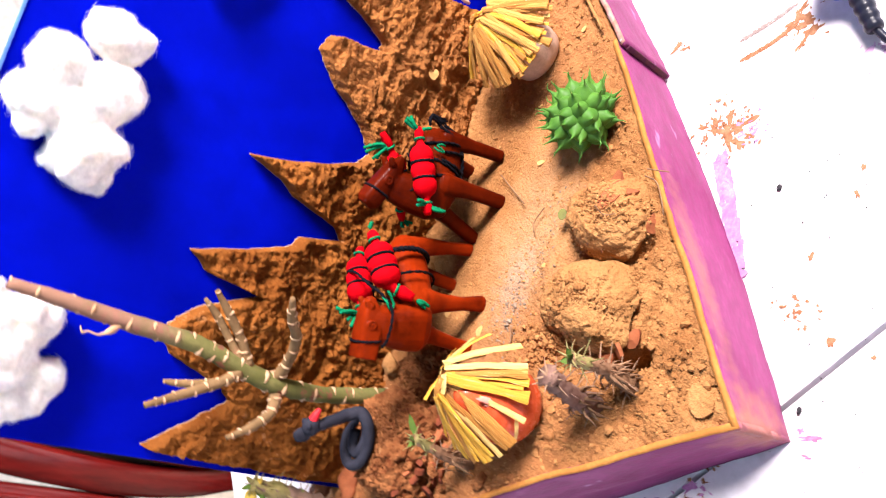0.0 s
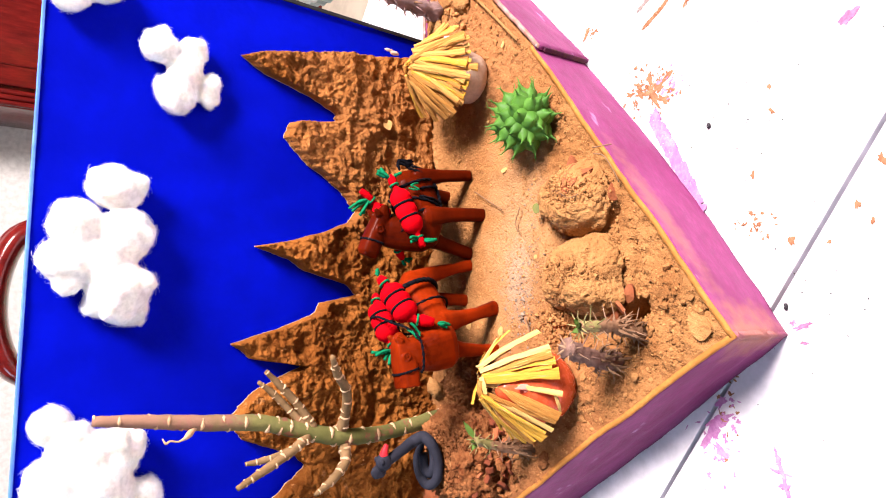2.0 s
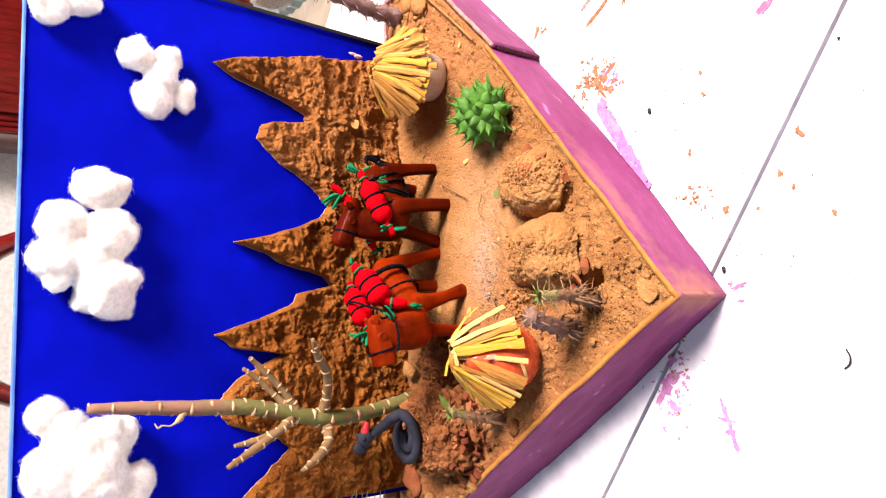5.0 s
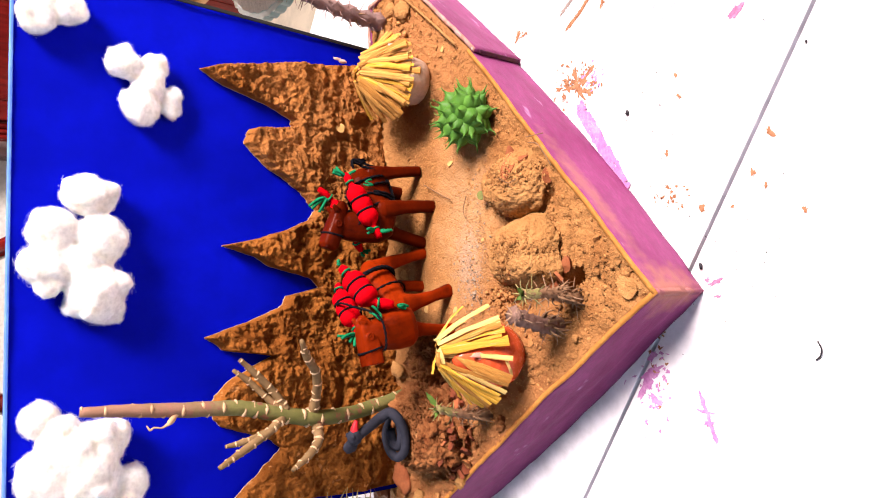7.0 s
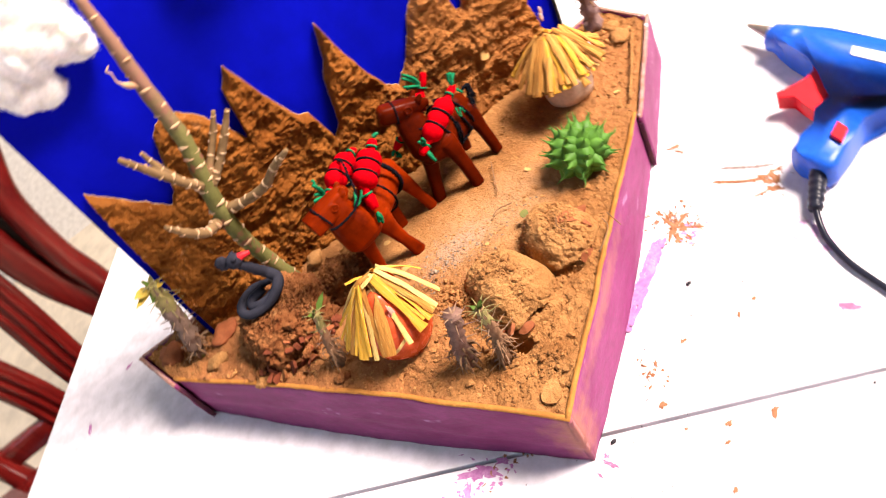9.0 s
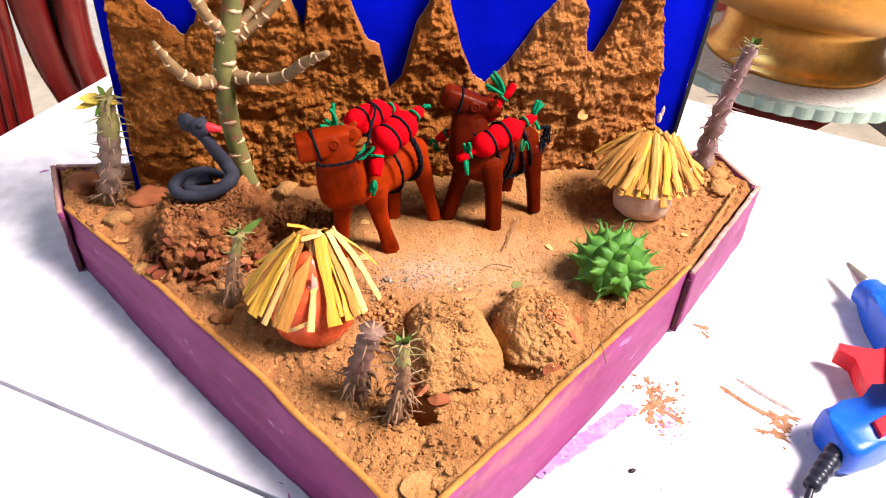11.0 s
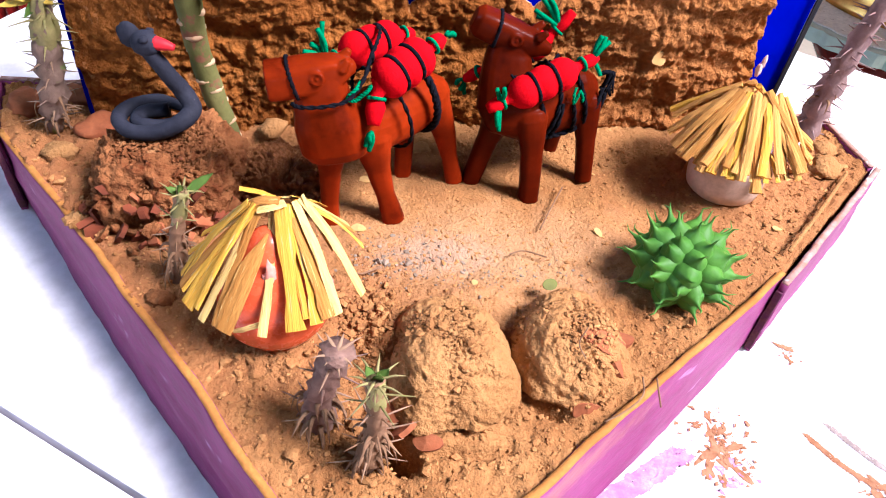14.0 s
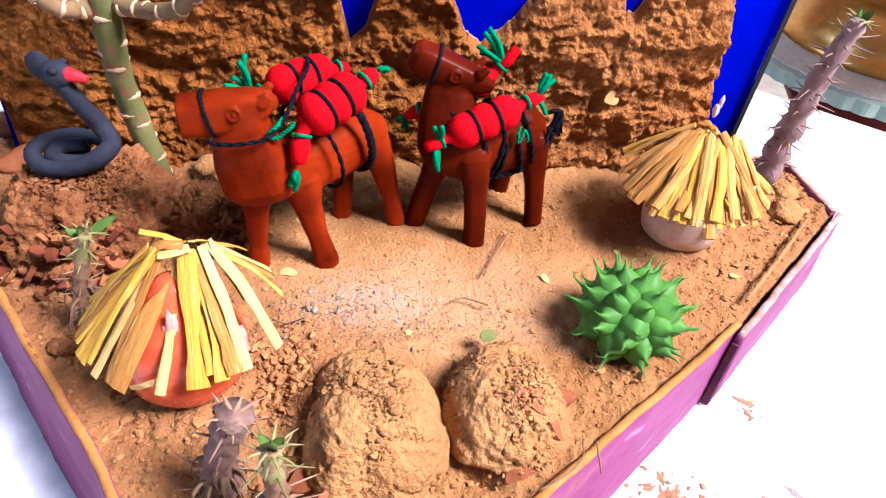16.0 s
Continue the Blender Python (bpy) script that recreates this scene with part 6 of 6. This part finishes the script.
smear("paint_smear", brushed([(0.2005, 0.098), (0.21, 0.082), (0.2235, 0.0675)], 0.0013, 3, 63, 0.0008, 0.06), STAIN_BROWN, "thin brown drag mark on the table", 21)
smear("paint_smear", [(0.232, 0.068, 0.005, 0.0018, 150), (0.225, 0.07, 0.0042, 0.0028, 140), (0.2215, 0.0645, 0.0055, 0.0026, 110), (0.2185, 0.0575, 0.005, 0.0028, 130), (0.21, 0.0615, 0.007, 0.0013, 160), (0.226, 0.0635, 0.004, 0.003, 60)] + scatter(0.222, 0.064, 0.006, 0.006, 26, 0.001, 23), STAIN_BROWN, "brown mud smear beside the glue gun", 31)
smear("paint_smear", [(0.197, 0.022, 0.0065, 0.0045, 30), (0.192, 0.009, 0.008, 0.005, 60), (0.206, 0.006, 0.007, 0.004, 40), (0.187, 0.02, 0.005, 0.003, 100), (0.2, 0.0, 0.006, 0.0035, 10), (0.203, 0.013, 0.006, 0.0035, 0)] + scatter(0.198, 0.015, 0.008, 0.008, 24, 0.002, 9), STAIN_PALEPINK, "faint pink paint blotch under the cable", 33)
smear("paint_smear", [(0.168, -0.036, 0.0045, 0.0028, 120), (0.1655, -0.0335, 0.003, 0.002, 100)], STAIN_RED, "chip of dried red paint on the table", 35)
smear("paint_smear", [(0.149, -0.025, 0.0028, 0.0008, 160), (0.142, -0.028, 0.002, 0.0014, 0)], STAIN_PALEPINK, "faint pink paint spots on the table", 36)
smear("paint_smear", [(0.005, -0.0085, 0.0058, 0.0015, 115), (-0.004, -0.009, 0.0022, 0.001, 100), (0.0065, -0.003, 0.002, 0.0015, 0)], STAIN_RED, "pink paint drip at the tray's corner", 37)
smear("paint_smear", [(-0.06, 0.046, 0.0105, 0.0038, 150), (-0.052, 0.042, 0.008, 0.003, 120), (-0.07, 0.041, 0.006, 0.0022, 60), (-0.042, 0.041, 0.004, 0.002, 140)] + scatter(-0.06, 0.042, 0.014, 0.009, 46, 0.0016, 10), STAIN_PINK, "pink paint smear by the tray's side", 39)
smear("paint_smear", brushed([(-0.061, 0.009), (-0.076, 0.0045), (-0.093, -0.0005)], 0.0012, 3, 64, 0.0008) + [(-0.075, 0.0055, 0.006, 0.0012, 80), (-0.082, 0.004, 0.0035, 0.0014, 100)], STAIN_PINK, "cross-shaped pink paint streak on the table", 40)
smear("paint_smear", scatter(-0.04, 0.035, 0.014, 0.008, 22, 0.0015, 12), STAIN_BROWN, "crumbs of brown mud on the table", 41)
smear("paint_smear", [(-0.311, 0.35, 0.009, 0.0014, 82), (-0.279, 0.213, 0.018, 0.0012, -66), (-0.286, 0.235, 0.01, 0.0014, -66), (-0.261, 0.389, 0.004, 0.002, 30)], STAIN_PINK, "thin pink paint streak on the table", 43)
smear("paint_smear", scatter(0.063, 0.014, 0.005, 0.007, 26, 0.0014, 14) + [(0.0516, -0.0036, 0.0024, 0.0022, 0), (0.091, 0.019, 0.0018, 0.0012, 0), (0.14, 0.008, 0.0016, 0.001, 0), (0.126, 0.007, 0.0018, 0.0012, 40), (0.09, -0.049, 0.003, 0.0018, 30), (0.068, -0.037, 0.0026, 0.0014, 0), (0.059, -0.044, 0.0018, 0.001, 0), (0.042, -0.065, 0.0018, 0.0014, 0), (0.05, -0.023, 0.0012, 0.001, 0), (0.214, 0.146, 0.0055, 0.0016, -40), (0.212, 0.139, 0.003, 0.001, -60)] + scatter(0.213, 0.143, 0.003, 0.004, 20, 0.0009, 24), STAIN_BROWN, "scattered spots of brown mud on the table", 45)
smear("paint_smear", scatter(0.11, 0.04, 0.035, 0.03, 60, 0.0006, 16) + scatter(0.0, -0.01, 0.03, 0.03, 40, 0.0005, 17) + scatter(0.08, -0.03, 0.05, 0.03, 40, 0.0005, 18), SPECK, "tiny dark specks on the white table", 47)
for x, y, s in ((0.0155, 0.0007, 0.0021), (0.125, 0.0465, 0.0021), (0.1355, -0.0735, 0.0012)):
    bm = bmesh.new()
    blob(bm, (0, 0, s * 0.4), (s, s * 0.6, s * 0.5), 2, 0.3, 2.0, x * 100)
    solo("dark_crumb", bm, SPECK, (x, y, 0), "small dark crumb on the white table", "crumb", group="dark crumbs")
pts = [(-0.0305, -0.0652, 0.001), (-0.0345, -0.0672, 0.0018), (-0.0385, -0.0662, 0.0012), (-0.041, -0.0635, 0.0006)]
solo("dark_crumb", sweep(bmesh.new(), smooth_path(shifted(pts, pts[0]), 4), [0.0005] * 13, 6), SPECK, pts[0], "curled dark scrap on the white table", "scrap")


def rounded_plate(bm, outline, z0, z1, bevel):
    prism(bm, outline, z0, z1)
    edges = [e for e in bm.edges if abs(e.verts[0].co.z - e.verts[1].co.z) < 1e-6]
    bmesh.ops.bevel(bm, geom=edges, offset=bevel, segments=3, affect="EDGES", profile=0.6)
    return bm


def glue_gun():
    base = Vector((0.29, 0.08, 0.0))
    gun = thing("glue_gun", base, "blue plastic hot glue gun with a red trigger", "glue gun")

    def local(pts):
        return [(x - base.x, y - base.y) for x, y in pts]

    body = [(0.328, 0.15), (0.338, 0.154), (0.343, 0.148), (0.346, 0.135), (0.347, 0.113), (0.348, 0.086), (0.349, 0.06), (0.35, 0.03), (0.348, 0.0), (0.342, -0.006), (0.333, -0.002), (0.327, 0.012), (0.318, 0.026), (0.304, 0.0345), (0.29, 0.038), (0.277, 0.0362), (0.259, 0.031), (0.24, 0.026), (0.233, 0.0275), (0.232, 0.04), (0.234, 0.05), (0.2355, 0.057), (0.247, 0.059), (0.261, 0.06), (0.274, 0.062), (0.286, 0.067), (0.298, 0.074), (0.308, 0.086), (0.315, 0.108), (0.32, 0.127), (0.323, 0.14)]
    part("body", rounded_plate(bmesh.new(), local(body), 0.0015, 0.0245, 0.006), GUN_BLUE, gun)
    part("collar", sweep(bmesh.new(), [Vector((0.334, y, 0.014)) - base for y in (0.128, 0.142, 0.144, 0.153, 0.156)], [0.0125, 0.0125, 0.0108, 0.0108, 0.008], 22), GUN_BLUE, gun, "ribbed blue collar of the nozzle")
    a, b = Vector((0.3365, 0.1545, 0.0145)) - base, Vector((0.339, 0.182, 0.0145)) - base
    part("nozzle", sweep(bmesh.new(), [a, a.lerp(b, 0.35), a.lerp(b, 0.9), b], [0.0055, 0.0046, 0.002, 0.0014], 16), STEEL, gun, "grey metal nozzle")
    trigger = [(0.321, 0.106), (0.314, 0.093), (0.306, 0.084), (0.296, 0.075), (0.282, 0.068), (0.274, 0.068), (0.277, 0.079), (0.283, 0.092), (0.275, 0.1), (0.28, 0.106), (0.291, 0.098), (0.299, 0.0955), (0.31, 0.097), (0.316, 0.105)]
    part("trigger", rounded_plate(bmesh.new(), local(trigger), 0.007, 0.019, 0.0015), GUN_RED, gun, "red plastic trigger", False)
    part("switch", rounded_plate(bmesh.new(), local([(0.266, 0.046), (0.264, 0.037), (0.252, 0.0325), (0.254, 0.042)]), 0.0242, 0.0275, 0.0008), GUN_RED, gun, "red rocker switch", False)
    part("label", rounded_plate(bmesh.new(), local([(0.3345, 0.086), (0.337, 0.03), (0.3275, 0.029), (0.326, 0.082)]), 0.0242, 0.0253, 0.0003), LABEL, gun, "white paper label", False)
    a, b = Vector((0.2375, 0.038, 0.013)) - base, Vector((0.211, 0.0205, 0.0075)) - base
    steps = np.linspace(0, 1, 23)
    part("cable_boot", sweep(bmesh.new(), [a.lerp(b, k) for k in steps], [0.0056 - 0.0016 * k + (0.0006 if i % 4 < 2 else 0) for i, k in enumerate(steps)], 14), RUBBER, gun, "black ribbed cable boot")
    cable = [(0.2125, 0.0215, 0.008), (0.205, 0.0125, 0.0042), (0.198, 0.001, 0.0028), (0.191, -0.019, 0.0026), (0.1875, -0.042, 0.0026), (0.184, -0.062, 0.0026), (0.173, -0.087, 0.0026), (0.165, -0.12, 0.0026), (0.172, -0.17, 0.0026), (0.21, -0.23, 0.0026), (0.29, -0.28, 0.0026), (0.4, -0.3, 0.0026)]
    part("cable", sweep(bmesh.new(), smooth_path(shifted(cable, base), 8), 0.002, 10), RUBBER, gun, "black rubber cable")


glue_gun()


# ---- behind the table ----
def brass_pot(at):
    p = thing("brass_pot", at, "large polished brass pot on a flared foot", "pot")
    part("foot", lathe(bmesh.new(), [(0.11, 0), (0.1145, 0.00127), (0.1145, 0.00635), (0.107, 0.01143), (0.101, 0.0254), (0.0985, 0.0508), (0.09906, 0.0635), (0.1143, 0.06858)], 64), BRASS, p)
    part("bowl", lathe(bmesh.new(), [(0.0889, 0.0635), (0.127, 0.07112), (0.1778, 0.09144), (0.2184, 0.127), (0.2362, 0.1715), (0.2311, 0.2159), (0.2032, 0.254), (0.1651, 0.2819), (0.1524, 0.3048), (0.1715, 0.3239), (0.1905, 0.3302), (0.188, 0.3353), (0.1461, 0.32), (0.1397, 0.2984)], 64), BRASS, p)


def side_table(at):
    t = thing("side_table", (at[0], at[1], FLOOR_Z), "round glass side table with a scalloped edge", "table")
    top = at[2] - FLOOR_Z
    outline = []
    for i in range(240):
        a = 2 * math.pi * i / 240
        r = 0.168 + 0.003 * abs(math.sin(a * 24))
        outline.append((r * math.cos(a), r * math.sin(a)))
    part("glass_top", prism(bmesh.new(), outline, top - 0.014, top), GLASSY, t, "pale green scalloped glass top", False)
    part("pedestal", lathe(bmesh.new(), [(0.16, 0.0), (0.15, 0.02), (0.05, 0.06), (0.035, 0.2), (0.05, 0.4), (0.04, 0.6), (0.12, top - 0.014)], 40), REDWOOD, t, "dark red turned wooden pedestal")
    outline = []
    for i in range(200):
        a = 2 * math.pi * i / 200
        r = 0.158 + 0.003 * abs(math.sin(a * 18))
        outline.append((r * math.cos(a), r * math.sin(a)))
    solo("lace_doily", prism(bmesh.new(), outline, 0.0, 0.0015), LACE, (at[0], at[1], at[2] + 0.0004), "cream lace doily under the brass pot", "doily", False)


POT = (0.597, 0.653, -0.03)
side_table(POT)
brass_pot((POT[0], POT[1], POT[2] + 0.0022))


def dining_chair(at, turn, label):
    """Faces -y; its back leans away."""
    c = thing("dining_chair", (at[0], at[1], FLOOR_Z), label, "chair", turn, "dining chairs")
    part("seat", block(bmesh.new(), (-0.215, -0.43, 0.42), (0.215, -0.01, 0.455), 0.008), REDWOOD, c)
    for x in (-0.2, 0.2):
        part("leg", sweep(bmesh.new(), smooth_path([(x, -0.4, 0.0), (x, -0.4, 0.2), (x, -0.4, 0.42)], 4), lerp_list([0.014, 0.018, 0.02], 9), 12), REDWOOD, c)
        k = math.copysign(1, x)
        post = smooth_path([(0.155 * k, 0.03, 0.0), (0.155 * k, -0.01, 0.25), (0.16 * k, 0.0, 0.5), (0.162 * k, 0.0, 0.635), (0.158 * k, 0.0, 0.71), (0.17 * k, 0.0, 0.805), (0.2 * k, 0.0, 0.87), (0.23 * k, 0.0, 0.925), (0.225 * k, 0.0, 0.965)], 6)
        part("post", sweep(bmesh.new(), post, lerp_list([0.018, 0.022, 0.023, 0.022, 0.021, 0.02], len(post)), 14, 0.85), REDWOOD, c)
        bow = smooth_path([(0.15 * k, 0.0, 0.55), (0.13 * k, 0.0, 0.625), (0.115 * k, 0.0, 0.69), (0.112 * k, 0.0, 0.785), (0.125 * k, 0.0, 0.9), (0.14 * k, 0.0, 0.975)], 6)
        # a nearly black panel filling the gap between the post and the bowed slat
        bm = bmesh.new()
        rows = []
        for z in np.linspace(0.57, 0.95, 12):
            inner = min(bow, key=lambda p: abs(p.z - z)).x
            outer = min(post, key=lambda p: abs(p.z - z)).x
            rows.append([bm.verts.new((x, y, z)) for x, y in ((inner, 0.004), (outer, 0.004), (outer, 0.009), (inner, 0.009))])
        for lo, hi in zip(rows, rows[1:]):
            for n in range(4):
                bm.faces.new((lo[n], lo[(n + 1) % 4], hi[(n + 1) % 4], hi[n]))
        bm.faces.new(rows[0][::-1])
        bm.faces.new(rows[-1])
        part("back_panel", bm, BLACKWOOD, c, "nearly black panel", False)
        part("bowed_slat", sweep(bmesh.new(), bow, 0.012, 14, 1.9, box=0.8), REDWOOD, c)
        splat = smooth_path([(0.036 * k, 0.0, 0.49), (0.038 * k, 0.0, 0.56), (0.055 * k, 0.0, 0.714), (0.07 * k, 0.0, 0.985)], 6)
        flat = part("slat", sweep(bmesh.new(), splat, 0.010, 16, 2.9, box=0.7), REDWOOD, c)
        for n in (-1, 0, 1):
            part("flute", sweep(bmesh.new(), [p + Vector((0.015 * n, -0.0095, 0)) for p in splat], 0.0045, 8), REDWOOD, flat)
    crest = smooth_path([(-0.235, 0.0, 0.955), (-0.135, 0.004, 0.985), (-0.09, 0.008, 1.045), (0.0, 0.01, 1.068), (0.09, 0.008, 1.045), (0.135, 0.004, 0.985), (0.235, 0.0, 0.955)], 8)
    part("crest_rail", sweep(bmesh.new(), crest, lerp_list([0.022, 0.028, 0.04, 0.045, 0.04, 0.028, 0.022], len(crest)), 14, 0.45), REDWOOD, c)
    part("lower_rail", block(bmesh.new(), (-0.15, -0.008, 0.47), (0.15, 0.012, 0.51), 0.005), REDWOOD, c)


dining_chair((-0.5, 0.8), 0, "dark red varnished dining chair with a slatted back")
dining_chair((0.0, 0.985), 0, "dark red varnished dining chair behind the board")


def cabinet(at):
    c = thing("cabinet", at, "tall dark red wooden cabinet with fluted corners", "cabinet")
    part("body", block(bmesh.new(), (0, 0, 0), (1.0, 0.3, 1.75), 0.006), REDWOOD, c)
    for x in (0.06, 0.53):
        d = part("door", block(bmesh.new(), (x, -0.022, 0.06), (x + 0.41, -0.001, 1.69), 0.005), REDWOOD, c)
        part("panel", block(bmesh.new(), (x + 0.06, -0.03, 0.14), (x + 0.35, -0.0225, 1.61), 0.004), REDWOOD, d)
        part("knob", lathe(bmesh.new(), [(0.006, 0.0), (0.012, 0.01), (0.013, 0.018), (0.006, 0.022)], 16, (x + (0.385 if x < 0.3 else 0.025), -0.03, 0.85)), BRASS, d, "small brass knob")
    for x in (0.005, 0.022, 0.039):
        part("flute", sweep(bmesh.new(), [(x + 0.006, -0.004, 0.03), (x + 0.006, -0.004, 0.9), (x + 0.006, -0.004, 1.72)], 0.008, 10), REDWOOD, c)


cabinet((0.555, 2.18, FLOOR_Z))
